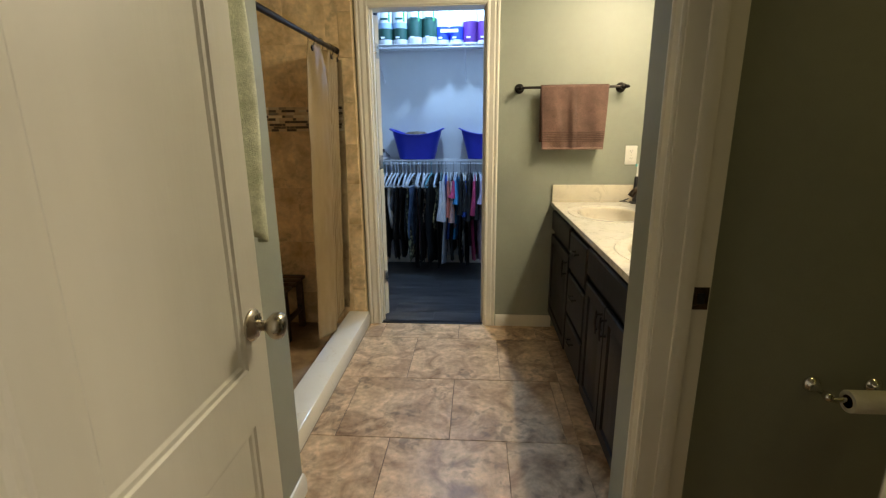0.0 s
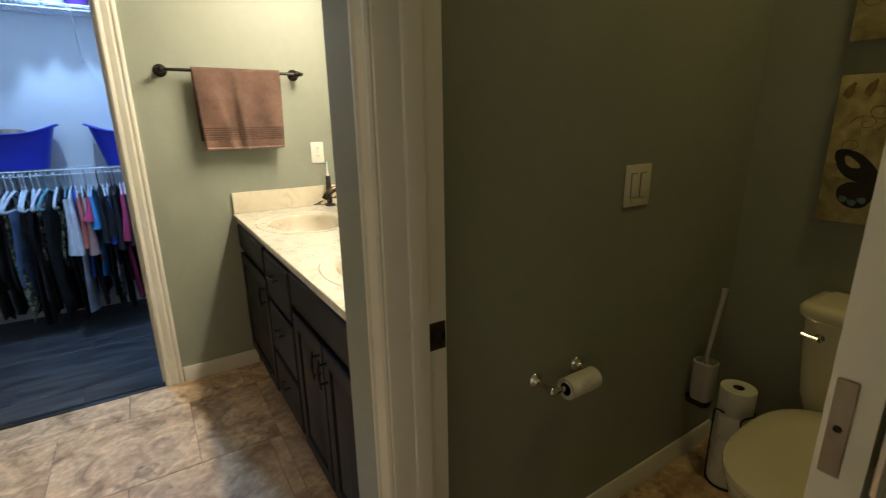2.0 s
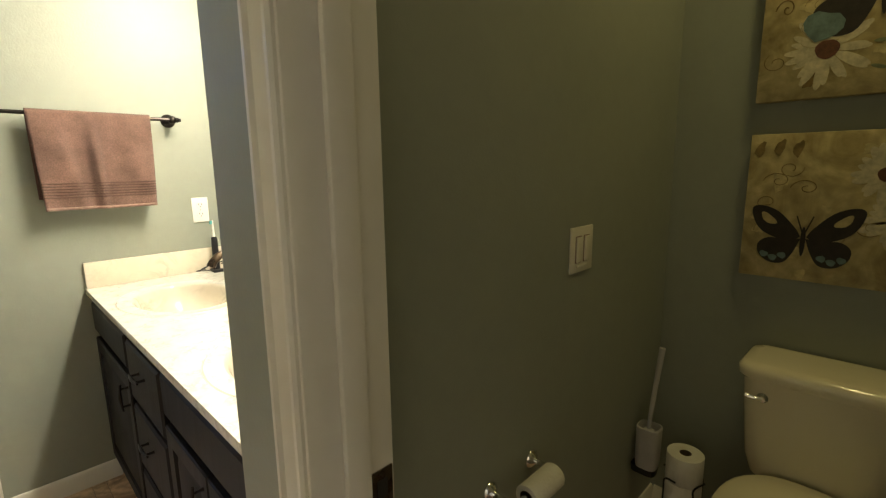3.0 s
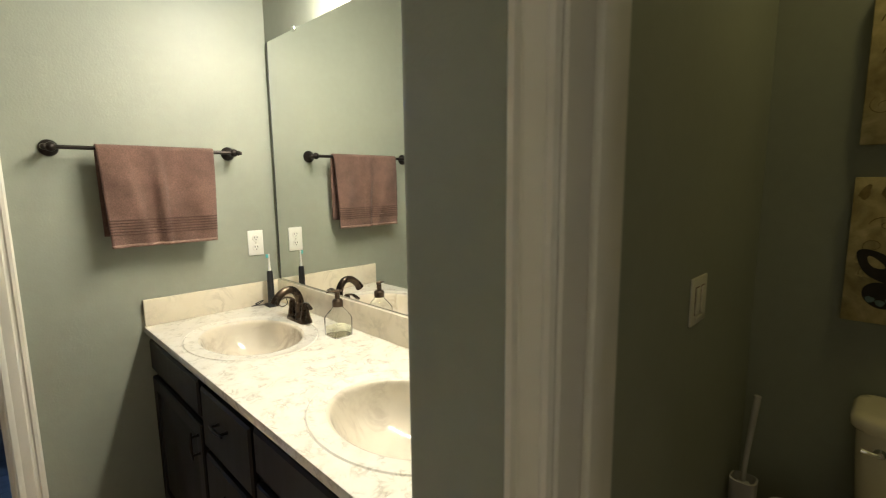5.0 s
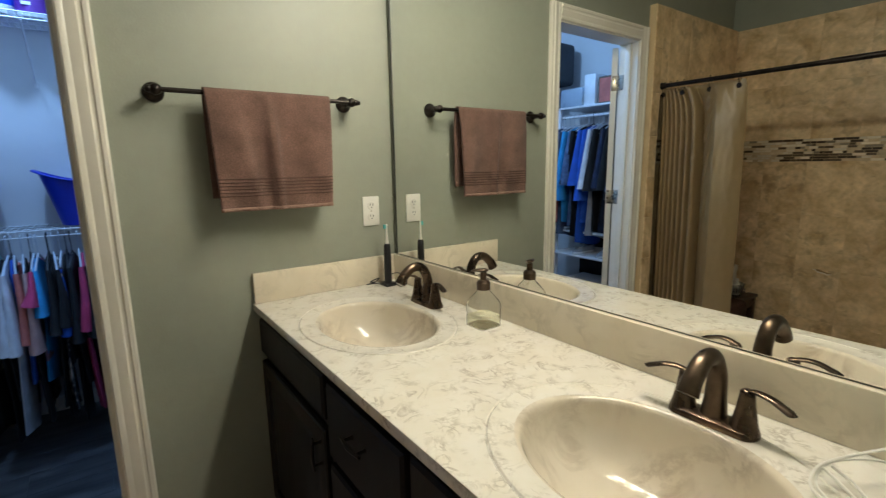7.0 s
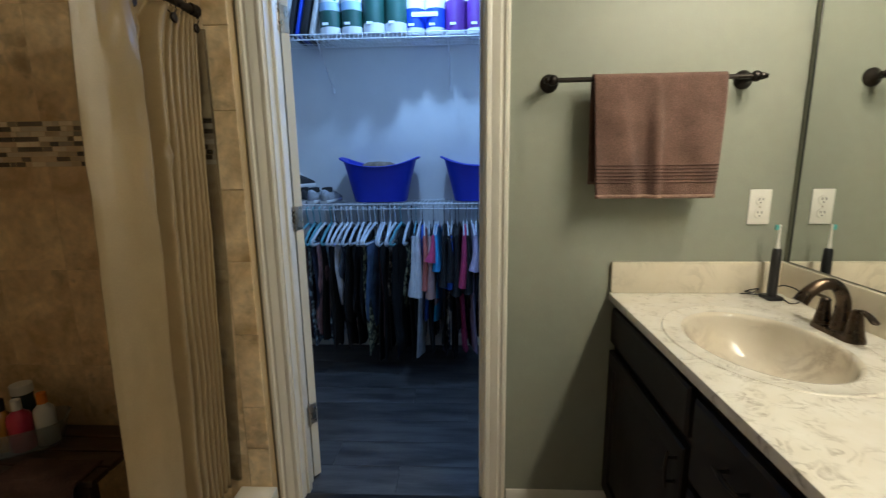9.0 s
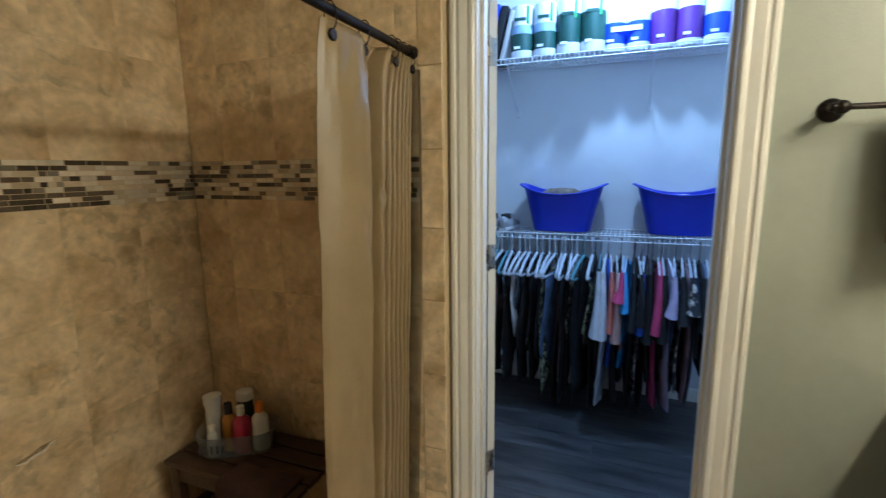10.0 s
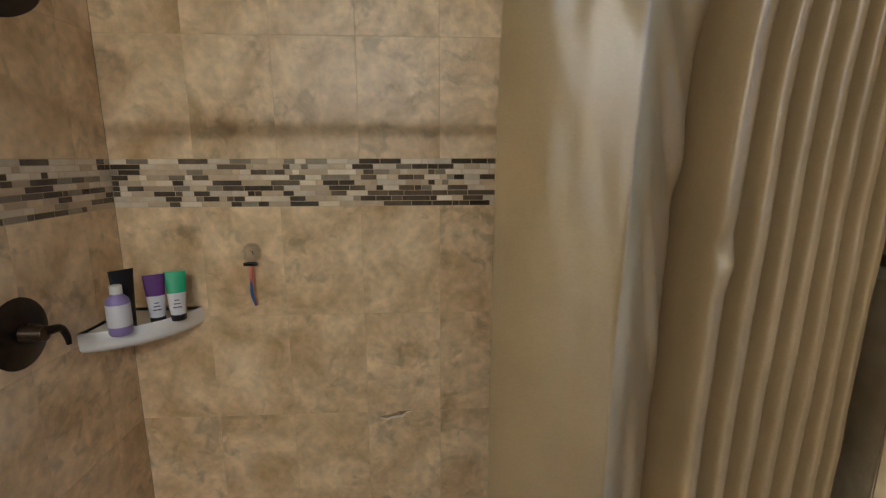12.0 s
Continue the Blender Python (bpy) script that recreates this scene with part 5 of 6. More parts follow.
def patch(outline, depth):
    """A thin painted patch on the canvas, from (y, z) points."""
    a = [(PX - depth, y, z) for y, z in outline]
    return skin([[(PX + 0.001, y, z) for y, z in outline], a])


def blob(cy, cz, ry, rz, tilt=0.0, n=18, wob=0.0, seed=0):
    out = []
    for i in range(n):
        a = 2 * math.pi * i / n
        k = 1 + wob * math.sin(3 * a + seed) + wob * 0.6 * math.sin(7 * a + seed * 2)
        y, z = ry * k * math.cos(a), rz * k * math.sin(a)
        out.append((cy + y * math.cos(tilt) - z * math.sin(tilt), cz + y * math.sin(tilt) + z * math.cos(tilt)))
    return out


def daisy(parent, cy, cz, r_, petals=17):
    for i in range(petals):
        a = 2 * math.pi * i / petals + 0.1 * math.sin(i * 3)
        k = r_ * (0.95 + 0.12 * math.sin(i * 5))
        part("petal", patch(blob(cy + 0.62 * k * math.cos(a), cz + 0.62 * k * math.sin(a), 0.40 * k, (0.15 if petals < 20 else 0.105) * k, a), 0.0008 + 0.0001 * (i % 3)), PETAL, parent)
    part("daisy_heart", patch(blob(cy, cz, r_ * 0.27, r_ * 0.25, 0, 16, 0.04), 0.0016), SEED, parent, "rust flower heart")


def butterfly(parent, cy, cz, s, upper, lower):
    """Wings either side of a slim body; y grows to the picture's left."""
    for k in (-1, 1):
        up = [(0.01, 0.0), (0.03, 0.035), (0.09, 0.10), (0.15, 0.125), (0.185, 0.115), (0.18, 0.07), (0.15, 0.02), (0.09, -0.012), (0.03, -0.012)]
        lo = [(0.008, -0.008), (0.06, -0.014), (0.12, -0.012), (0.155, -0.04), (0.15, -0.085), (0.11, -0.118), (0.06, -0.115), (0.03, -0.07)]
        up = [(q_.x, q_.y) for q_ in smooth_path([(a, b_, 0) for a, b_ in up + up[:1]], 4)[:-1]]
        lo = [(q_.x, q_.y) for q_ in smooth_path([(a, b_, 0) for a, b_ in lo + lo[:1]], 4)[:-1]]
        part("upper_wing", patch([(cy + k * a * s, cz + b_ * s) for a, b_ in up], 0.0018), WING_DARK, parent)
        part("lower_wing", patch([(cy + k * a * s, cz + b_ * s) for a, b_ in lo], 0.0015), WING_DARK, parent)
        part("wing_field", patch([(cy + k * (0.105 + (a - 0.105) * 0.78) * s, cz + (0.055 + (b_ - 0.055) * 0.74) * s) for a, b_ in up], 0.0023), upper, parent) if upper is WING_BLUE else part("wing_field", patch(blob(cy + k * 0.125 * s, cz + 0.07 * s, 0.035 * s, 0.016 * s, k * 0.7, 14, 0.12), 0.0023), CANVAS, parent)
        for j in range(3 if lower is WING_DARK else 1):
            part("wing_mark", patch(blob(cy + k * (0.13 - 0.032 * j) * s, cz + (-0.085 - 0.012 * (j % 2)) * s, (0.016 if lower is WING_DARK else 0.05) * s, (0.013 if lower is WING_DARK else 0.04) * s, 0.3, 12, 0.1, j), 0.0023), WING_BLUE, parent)
        part("feeler", patch([(cy + k * 0.002, cz + 0.02 * s), (cy + k * 0.006, cz + 0.02 * s), (cy + k * 0.03 * s, cz + 0.085 * s), (cy + k * 0.026 * s, cz + 0.088 * s)], 0.0012), WING_DARK, parent)
    part("insect_body", patch(blob(cy, cz - 0.02 * s, 0.009 * s, 0.062 * s), 0.003), WING_DARK, parent)


def canvas(z0, z1, y0, y1, label):
    ob = thing("canvas_picture", (1.98, (y0 + y1) / 2, z0), label, "picture", "toilet room pictures")
    part("canvas", box(PX, 1.979, y0, y1, z0, z1, 0.003), CANVAS, ob)
    return ob


pic = canvas(1.525, 1.955, 0.475, 1.012, "canvas print of a blue butterfly above a white daisy")
butterfly(pic, 0.745, 1.80, 0.95, WING_BLUE, WING_BLUE)
daisy(pic, 0.853, 1.655, 0.102, 23)
for i in range(22):
    part("sprig_leaf", patch(blob(0.62 + 0.012 * (i % 7) * 1.4 + 0.02 * math.sin(i * 2.3), 1.585 + 0.017 * (i // 5) + 0.012 * math.sin(i * 1.7), 0.018, 0.005, i * 1.1), 0.0009), SPRIG, pic)
for cy_, cz_, sp in ((0.965, 1.87, 1), (0.955, 1.78, -1), (0.93, 1.91, 1)):
    pts = [(PX, cy_ + 0.028 * math.exp(-0.22 * a) * math.cos(a * sp), cz_ + 0.035 * math.exp(-0.22 * a) * math.sin(a)) for a in [0.35 * i for i in range(26)]]
    part("scroll", tube(pts, 0.0016, 6), SCROLL, pic)
pic2 = canvas(0.99, 1.43, 0.475, 1.012, "canvas print of a dark butterfly with two daisies")
butterfly(pic2, 0.855, 1.125, 0.72, SCROLL, WING_DARK)
daisy(pic2, 0.69, 1.31, 0.080, 18)
daisy(pic2, 0.653, 1.185, 0.080, 19)
for cy_, cz_ in ((0.985, 1.385), (0.935, 1.39), (0.89, 1.385)):
    part("leaf_mark", patch(blob(cy_, cz_, 0.012, 0.024, 0.3, 12, 0.16, cy_ * 9), 0.0009), CANVAS_BROWN, pic2)
for cy_, cz_, sp in ((0.93, 1.29, 1), (0.86, 1.27, -1)):
    pts = [(PX, cy_ + 0.04 * math.exp(-0.2 * a) * math.cos(a * sp), cz_ + 0.03 * math.exp(-0.2 * a) * math.sin(a)) for a in [0.35 * i for i in range(24)]]
    part("scroll", tube(pts, 0.0012, 6), SCROLL, pic2)

art = random.Random(5)
for host, z0, z1 in ((pic, 1.535, 1.945), (pic2, 1.0, 1.42)):
    for k in range(16):
        cy_, cz_ = art.uniform(0.5, 0.99), art.uniform(z0, z1)
        part("blossom_mark", patch(blob(cy_, cz_, art.uniform(0.012, 0.03), art.uniform(0.008, 0.02), art.uniform(0, 3), 16, 0.22, k), 0.0004 + 0.00003 * k), art.choice((SCROLL, CANVAS_PALE, CANVAS_PALE, CANVAS_BROWN)), host)
    for k in range(7):
        cy_, cz_, sp = art.uniform(0.52, 0.97), art.uniform(z0 + 0.05, z1 - 0.05), art.choice((-1, 1))
        pts = [(PX, cy_ + 0.035 * math.exp(-0.16 * a) * math.cos(a * sp + k), cz_ + 0.03 * math.exp(-0.16 * a) * math.sin(a * sp + k)) for a in [0.35 * i for i in range(22)]]
        part("scroll", tube(pts, 0.0011, 6), CANVAS_BROWN, host)

# switch, paper holder, brush, spare rolls
sw = thing("light_switch", (1.33, 1.25, 1.12), "ivory light switch plate on the dark wall", "light switch")
part("cover_plate", box(1.272, 1.388, 1.244, 1.25, 1.066, 1.188, 0.003), IVORY_PLASTIC, sw)
for ra, rb in ((1.294, 1.324), (1.336, 1.366)):
    part("gap", box(ra, rb, 1.2432, 1.2445, 1.093, 1.164), TOWEL_EDGE, sw, "shadow gap round a rocker")
part("rocker", box(1.296, 1.322, 1.239, 1.2435, 1.095, 1.162, 0.0015), IVORY_PLASTIC, sw)
part("rocker", box(1.338, 1.364, 1.239, 1.2435, 1.095, 1.162, 0.0015), IVORY_PLASTIC, sw)
part("slider", box(1.302, 1.350, 1.2405, 1.2445, 1.079, 1.089, 0.001), IVORY_PLASTIC, sw)

tp = thing("toilet_paper_holder", (1.03, 1.25, 0.615), "chrome two-post toilet paper holder on the wall", "paper holder")
for bx in (0.952, 1.118):
    part("post", lathe([(0.024, 0), (0.024, 0.004), (0.016, 0.010), (0.008, 0.018), (0.007, 0.05), (0.011, 0.056), (0.013, 0.066), (0.010, 0.076), (0, 0.079)], (bx, 1.25, 0.615), 18, Euler((radians(90), 0, 0)).to_matrix()), CHROME, tp, smooth=60)
part("roller", tube([(0.952, 1.184, 0.606), (1.125, 1.184, 0.606)], 0.008, 12), CHROME, tp)
roll = thing("toilet_paper", (1.05, 1.184, 0.612), "nearly used roll of white toilet paper on the holder", "toilet paper")
def paper_roll(cx, cy, cz, r_, h, turn):
    return lathe([(0.019, -h / 2), (r_, -h / 2), (r_ + 0.001, -h / 2 + 0.002), (r_ + 0.001, h / 2 - 0.002), (r_, h / 2), (0.019, h / 2), (0.0185, -h / 2)], (cx, cy, cz), 30, turn)
bm = paper_roll(1.062, 1.184, 0.602, 0.030, 0.115, Euler((0, radians(90), 0)).to_matrix())
part("paper", bm, PAPER, roll, smooth=40)
CARD = plain("brown_card", (0.16, 0.10, 0.055), 0.9)
part("core", lathe([(0.0182, -0.058), (0.0182, 0.058), (0.0172, 0.058), (0.0172, -0.058)], (1.062, 1.184, 0.602), 24, Euler((0, radians(90), 0)).to_matrix()), CARD, roll)

GREY_PLASTIC = plain("pale_grey_plastic", (0.50, 0.48, 0.46), 0.4)
br = thing("toilet_brush", (1.765, 1.205, 0.27), "pale grey toilet brush in a wall holder", "toilet brush")
hx, hy2 = 1.775, 1.2
part("holder", skin([rounded(hx - 0.030, hx + 0.030, hy2 - 0.036, hy2 + 0.034, 0.285, 0.022), rounded(hx - 0.034, hx + 0.034, hy2 - 0.040, hy2 + 0.036, 0.31, 0.024), rounded(hx - 0.036, hx + 0.036, hy2 - 0.042, hy2 + 0.036, 0.44, 0.024), rounded(hx - 0.031, hx + 0.031, hy2 - 0.037, hy2 + 0.031, 0.442, 0.02), rounded(hx - 0.030, hx + 0.030, hy2 - 0.036, hy2 + 0.03, 0.40, 0.02)]), GREY_PLASTIC, br, smooth=45)
part("holder_base", skin([rounded(hx - 0.028, hx + 0.028, hy2 - 0.034, hy2 + 0.048, 0.262, 0.02), rounded(hx - 0.031, hx + 0.031, hy2 - 0.037, hy2 + 0.048, 0.286, 0.02)]), BLACK_PLASTIC, br, "black holder base")
part("handle", tube([(hx, hy2, 0.40), (hx + 0.006, hy2 - 0.003, 0.50), (hx + 0.020, hy2 - 0.012, 0.64), (hx + 0.028, hy2 - 0.018, 0.725)], [0.007, 0.0075, 0.0095, 0.0105], 12, 4), GREY_PLASTIC, br, smooth=60)
part("head_block", box(hx - 0.012, hx + 0.012, hy2 - 0.02, hy2 + 0.016, 0.398, 0.43, 0.006), GREY_PLASTIC, br)

rx, ry = 1.772, 1.075
stand = thing("paper_roll_stand", (rx, ry, 0), "black wire stand holding spare toilet paper rolls", "roll stand")
for k in range(4):
    a = radians(45 + 90 * k)
    c, s_ = math.cos(a), math.sin(a)
    part("wire", tube([(rx + 0.055 * c, ry + 0.055 * s_, 0.004), (rx + 0.066 * c, ry + 0.066 * s_, 0.03), (rx + 0.066 * c, ry + 0.066 * s_, 0.25), (rx + 0.063 * c, ry + 0.063 * s_, 0.30), (rx + 0.066 * math.cos(a + 0.7), ry + 0.066 * math.sin(a + 0.7), 0.315)], 0.003, 8, 4), BLACK_PLASTIC, stand)
part("foot_ring", tube([(rx + 0.058 * math.cos(2 * math.pi * i / 24), ry + 0.058 * math.sin(2 * math.pi * i / 24), 0.004) for i in range(25)], 0.003, 6), BLACK_PLASTIC, stand)
for k in range(4):
    rl = thing("toilet_paper", (rx, ry, 0.008 + 0.096 * k), "full roll of white toilet paper in the wire stand", "toilet paper", "spare rolls")
    part("paper", paper_roll(rx, ry, 0.057 + 0.0965 * k, 0.056, 0.095, Matrix.Identity(3)), PAPER, rl, smooth=40)
    part("core", lathe([(0.0182, -0.0475), (0.0182, 0.047), (0.0172, 0.047), (0.0172, -0.0475)], (rx, ry, 0.057 + 0.0965 * k), 24), CARD, rl)

wl = thing("ceiling_light", (1.6, 0.68, TOP), "small flush toilet room ceiling light, dimly lit", "light fixture")
part("base", lathe([(0.12, 0), (0.12, -0.018), (0.11, -0.024)], (1.6, 0.68, TOP), 28), TRIM, wl)
part("diffuser", lathe([(0.108, -0.02), (0.106, -0.028), (0.08, -0.045), (0.04, -0.052), (0, -0.054)], (1.6, 0.68, TOP), 28), glow("dim_warm_diffuser", (1.0, 0.86, 0.6), 0.8), wl, smooth=60)

# ---- closet ----
def wire_shelf(z, x0, x1, label):
    ob = thing("wire_shelf", ((x0 + x1) / 2, C_N, z), label, "shelf", "closet wire shelves")
    y0, y1 = C_N - 0.325, C_N - 0.004
    for y, zz, r_ in ((y0, z, 0.0032), (y0 - 0.004, z - 0.03, 0.0036), (y0 + 0.11, z - 0.003, 0.0028), (y0 + 0.22, z - 0.003, 0.0028), (y1, z - 0.003, 0.003)):
        part("long_wire", tube([(x0, y, zz), (x1, y, zz)], r_, 6), WIRE, ob)
    bm = bmesh.new()
    n = int((x1 - x0) / 0.0254)
    for i in range(n):
        x = x0 + 0.012 + i * 0.0254
        tube([(x, y1, z + 0.002), (x, y0 + 0.002, z + 0.002), (x, y0 - 0.004, z - 0.004), (x, y0 - 0.006, z - 0.03)], 0.0016, 5, bm=bm)
    deck = part("wire_deck", bm, WIRE, ob)
    tagged(deck, kind="stuff")
    for x in (-0.87, -0.10, 0.67):
        part("brace", tube([(x, y0 + 0.01, z - 0.032), (x, y0 + 0.03, z - 0.045), (x, C_N - 0.012, z - 0.265)], 0.0036, 6), WIRE, ob)
        part("brace_foot", box(x - 0.008, x + 0.008, C_N - 0.014, C_N - 0.001, z - 0.29, z - 0.255, 0.003), WIRE, ob)
    return ob


S1, S2 = 1.055, 2.045
wire_shelf(S1, -1.12, C_E - 0.01, "white coated wire closet shelf holding blue tubs")
wire_shelf(S2, -1.32, C_E - 0.01, "white coated wire closet shelf stacked with paper towels")

# blue tubs
def tub(cx, cy, z):
    ob = thing("storage_tub", (cx, cy, z), "royal blue plastic tub with curved rim on the wire shelf", "tub", "blue tubs")
    n = 48
    def ring(k, hx_, hy_, inner=0.0):
        out = []
        for i in range(n):
            a = 2 * math.pi * i / n
            c, s_ = math.cos(a), math.sin(a)
            r_ = (abs(c) ** 3.4 + abs(s_) ** 3.4) ** (-1 / 3.4)
            top = 0.225 + 0.058 * abs(c * r_) ** 2.2
            out.append((cx + (hx_ - inner) * r_ * c * (1 + 0.05 * k * abs(c)), cy + (hy_ - inner) * r_ * s_, z + 0.004 + (top - 0.004) * k))
        return out
    rings = [ring(0, 0.165, 0.115), ring(0.3, 0.182, 0.122), ring(0.7, 0.205, 0.132), ring(0.96, 0.222, 0.14), ring(0.97, 0.236, 0.15), ring(1.0, 0.24, 0.152), ring(1.005, 0.236, 0.148), ring(0.975, 0.219, 0.137), ring(0.5, 0.19, 0.122, 0.003), ring(0.03, 0.163, 0.113, 0.003)]
    part("shell", skin(rings), BLUE_PLASTIC, ob, smooth=50)
    edge = ring(0.985, 0.241, 0.153)
    part("rim", tube(edge + edge[:1], 0.0045, 8), BLUE_PLASTIC, ob, "rolled blue rim", smooth=60)
    return ob


tub(-0.553, 4.462, S1 + 0.004)
tub(0.09, 4.462, S1 + 0.004)
STUFFED = plain("brown_knit", (0.16, 0.12, 0.09), 0.95, k=0.4, scale=30, bump=0.5)
single("folded_cloth", lathe([(0.0, 0.13), (0.05, 0.125), (0.085, 0.10), (0.09, 0.05), (0.07, 0.0)], (-0.56, 4.46, S1 + 0.13), 20, squash=(1.5, 0.9)), STUFFED, "brown folded cloth showing above the tub rim", "cloth", smooth=60)

WHITE_KNIT = plain("white_knit", (0.62, 0.63, 0.66), 0.95, k=0.2, scale=30, bump=0.5)
single("folded_cloth", lathe([(0.0, 0.118), (0.06, 0.11), (0.085, 0.09), (0.09, 0.05), (0.07, 0.0)], (0.10, 4.46, S1 + 0.108), 20, squash=(1.7, 0.9)), WHITE_KNIT, "white folded cloth lying in the blue tub", "cloth", smooth=60)

# paper towels on the top shelf
PINE = plain("pine_green_print", (0.01, 0.07, 0.055), 0.5)
SKY_PRINT = plain("pale_sky_print", (0.30, 0.46, 0.66), 0.5)
ROYAL_PRINT = plain("royal_blue_print", (0.01, 0.06, 0.55), 0.45)
VIOLET_PRINT = plain("violet_print", (0.10, 0.025, 0.22), 0.45)
WRAP = plain("white_wrap", (0.75, 0.77, 0.8), 0.4)


TAG_GREEN = plain("green_tag_print", (0.03, 0.36, 0.10), 0.5)


def wrapped_roll(x, y, r_, h, bands, label, group="paper towels"):
    """A wrapped roll standing on the shelf; bands: (from, to, material, print name), by height share."""
    ob = thing("paper_towel_roll", (x, y, S2 + 0.004), label, "paper towels", group)
    z = S2 + 0.004
    part("roll", lathe([(0.02, 0), (r_ * 0.93, 0.0), (r_, 0.012), (r_, h - 0.012), (r_ * 0.93, h), (0.02, h)], (x, y, z), 28), WRAP, ob, smooth=45)
    for a, c, m_, nm in bands:
        part(nm, lathe([(r_ * 0.995, h * a), (r_ * 1.012, h * a + 0.001), (r_ * 1.012, h * c - 0.001), (r_ * 0.995, h * c)], (x, y, z), 28), m_, ob, "printed wrapper band")
    bm = box(x - 0.035, x + 0.0, y - r_ * 1.02, y - r_ * 0.9, z + h * 0.17, z + h * 0.22)
    part("print_bar", bm, WRAP, ob)
    if bands[0][3] == "forest_print":
        part("lettering_bar", box(x - 0.034, x + 0.03, y - r_ * 1.03, y - r_ * 0.85, z + h * 0.70, z + h * 0.755), PINE, ob)
        part("corner_tag", box(x + 0.03, x + 0.046, y - r_ * 0.86, y - r_ * 0.5, z + h * 0.64, z + h * 0.97), TAG_GREEN, ob, "green printed tag")
    return ob


for i, x in enumerate((-0.797, -0.668)):
    wrapped_roll(x, 4.37, 0.0642, 0.28, [(0.14, 0.46, PINE, "forest_print"), (0.46, 0.62, SKY_PRINT, "sky_print")], "white wrapped paper towel roll printed with dark mountains")
for i, x in enumerate((-0.539, -0.410)):
    wrapped_roll(x, 4.37, 0.0642, 0.28, [(0.2, 0.74, PINE, "forest_print")], "white wrapped paper towel roll with a dark green panel")
for i, x in enumerate((-0.303, -0.181)):
    wrapped_roll(x, 4.43, 0.0608, 0.28, [(0.14, 0.52, ROYAL_PRINT, "blue_print")], "white wrapped paper towel roll with a royal blue band")
single("logo_mark", box(-0.318, -0.163, 4.3665, 4.3685, S2 + 0.10, S2 + 0.128, 0.004), WRAP, "white lettering shape on the blue paper towel wrapper", "packaging print")
for i, x in enumerate((-0.058, 0.066)):
    wrapped_roll(x, 4.43, 0.0618, 0.28, [(0.06 + 0.05 * i, 0.66, VIOLET_PRINT, "violet_print")], "white wrapped roll with a violet printed band")
for x in (0.190, 0.314):
    wrapped_roll(x, 4.43, 0.0618, 0.28, [(0.14, 0.5, ROYAL_PRINT, "blue_print")], "white wrapped paper towel roll with a royal blue band")

# flat cases leaning on the shelf
def leaning(x, w, h, lean, mat_, label, d=0.26):
    ob = thing("flat_case", (x, 4.44, S2 + 0.004), label, "case", "leaning cases")
    bm = box(0, w, -d / 2, d / 2, 0, h, min(w, 0.012) * 0.35)
    bmesh.ops.transform(bm, matrix=Matrix.Translation((x, 4.44, S2 + 0.004 + w * max(0, math.sin(radians(lean))))) @ Matrix.Rotation(radians(-lean), 4, "Y"), verts=bm.verts)
    part("shell", bm, mat_, ob)
    return ob


leaning(-1.045, 0.03, 0.30, -12, BLACK_PLASTIC, "black flat case leaning on the top shelf")
leaning(-1.0, 0.018, 0.31, -13, ROYAL_PRINT, "bright blue flat folder leaning on the top shelf")
leaning(-0.972, 0.04, 0.30, -13, BLACK_PLASTIC, "black laptop-like case leaning on the top shelf")
leaning(-0.918, 0.022, 0.27, -14, GREY_PLASTIC, "grey flat case leaning against the rolls")

# sneakers on the lower shelf
SHOE_GREY = plain("grey_mesh_fabric", (0.30, 0.31, 0.33), 0.9, k=0.2, scale=60, bump=0.3)
SHOE_DARK = plain("black_mesh_fabric", (0.018, 0.018, 0.02), 0.9, k=0.3, scale=60, bump=0.3)
SOLE = plain("white_rubber_sole", (0.68, 0.68, 0.68), 0.6)


def sneaker(x, y, z, upper, collar, heading, label):
    """A low sneaker, toe towards heading."""
    ob = thing("sneaker", (x, y, z), label, "shoe", "sneakers on the shelf")
    m_ = Matrix.Translation((x, y, z)) @ Matrix.Rotation(heading, 4, "Z")
    L = [-0.125, -0.11, -0.06, 0.0, 0.05, 0.09, 0.12, 0.132]
    wid = [0.02, 0.032, 0.036, 0.037, 0.043, 0.042, 0.030, 0.012]
    def ring(i, k, zz):
        return [m_ @ Vector((L[i], wid[i] * k * math.cos(a), zz(a))) for a in [2 * math.pi * j / 14 for j in range(14)]]
    part("sole", skin([ring(i, 1.06, lambda a: 0.014 + 0.014 * (1 if math.sin(a) > 0 else -1) * abs(math.sin(a)) ** 0.4) for i in range(8)]), SOLE, ob, smooth=50)
    hts = [0.075, 0.09, 0.085, 0.082, 0.066, 0.05, 0.04, 0.03]
    part("upper", skin([ring(i, 0.95, lambda a, h=hts[i]: 0.022 + (h - 0.022) * max(0, math.sin(a)) ** 0.7 - 0.004 * max(0, -math.sin(a))) for i in range(8)]), upper, ob, smooth=60)
    part("collar", skin([[m_ @ Vector((-0.06 + 0.05 * k * math.cos(a), 0.029 * k * math.sin(a), zz)) for a in [2 * math.pi * j / 16 for j in range(16)]] for k, zz in ((1.0, 0.07), (1.0, 0.098), (0.75, 0.1), (0.7, 0.085))]), collar, ob)
    for j in range(4):
        q_ = 0.0 + 0.02 * j
        part("lace", tube([m_ @ Vector((q_, -0.022, 0.078 - 0.006 * j)), m_ @ Vector((q_ + 0.003, 0, 0.09 - 0.008 * j)), m_ @ Vector((q_, 0.022, 0.078 - 0.006 * j))], 0.0025, 6, 3), SOLE, ob)
    return ob


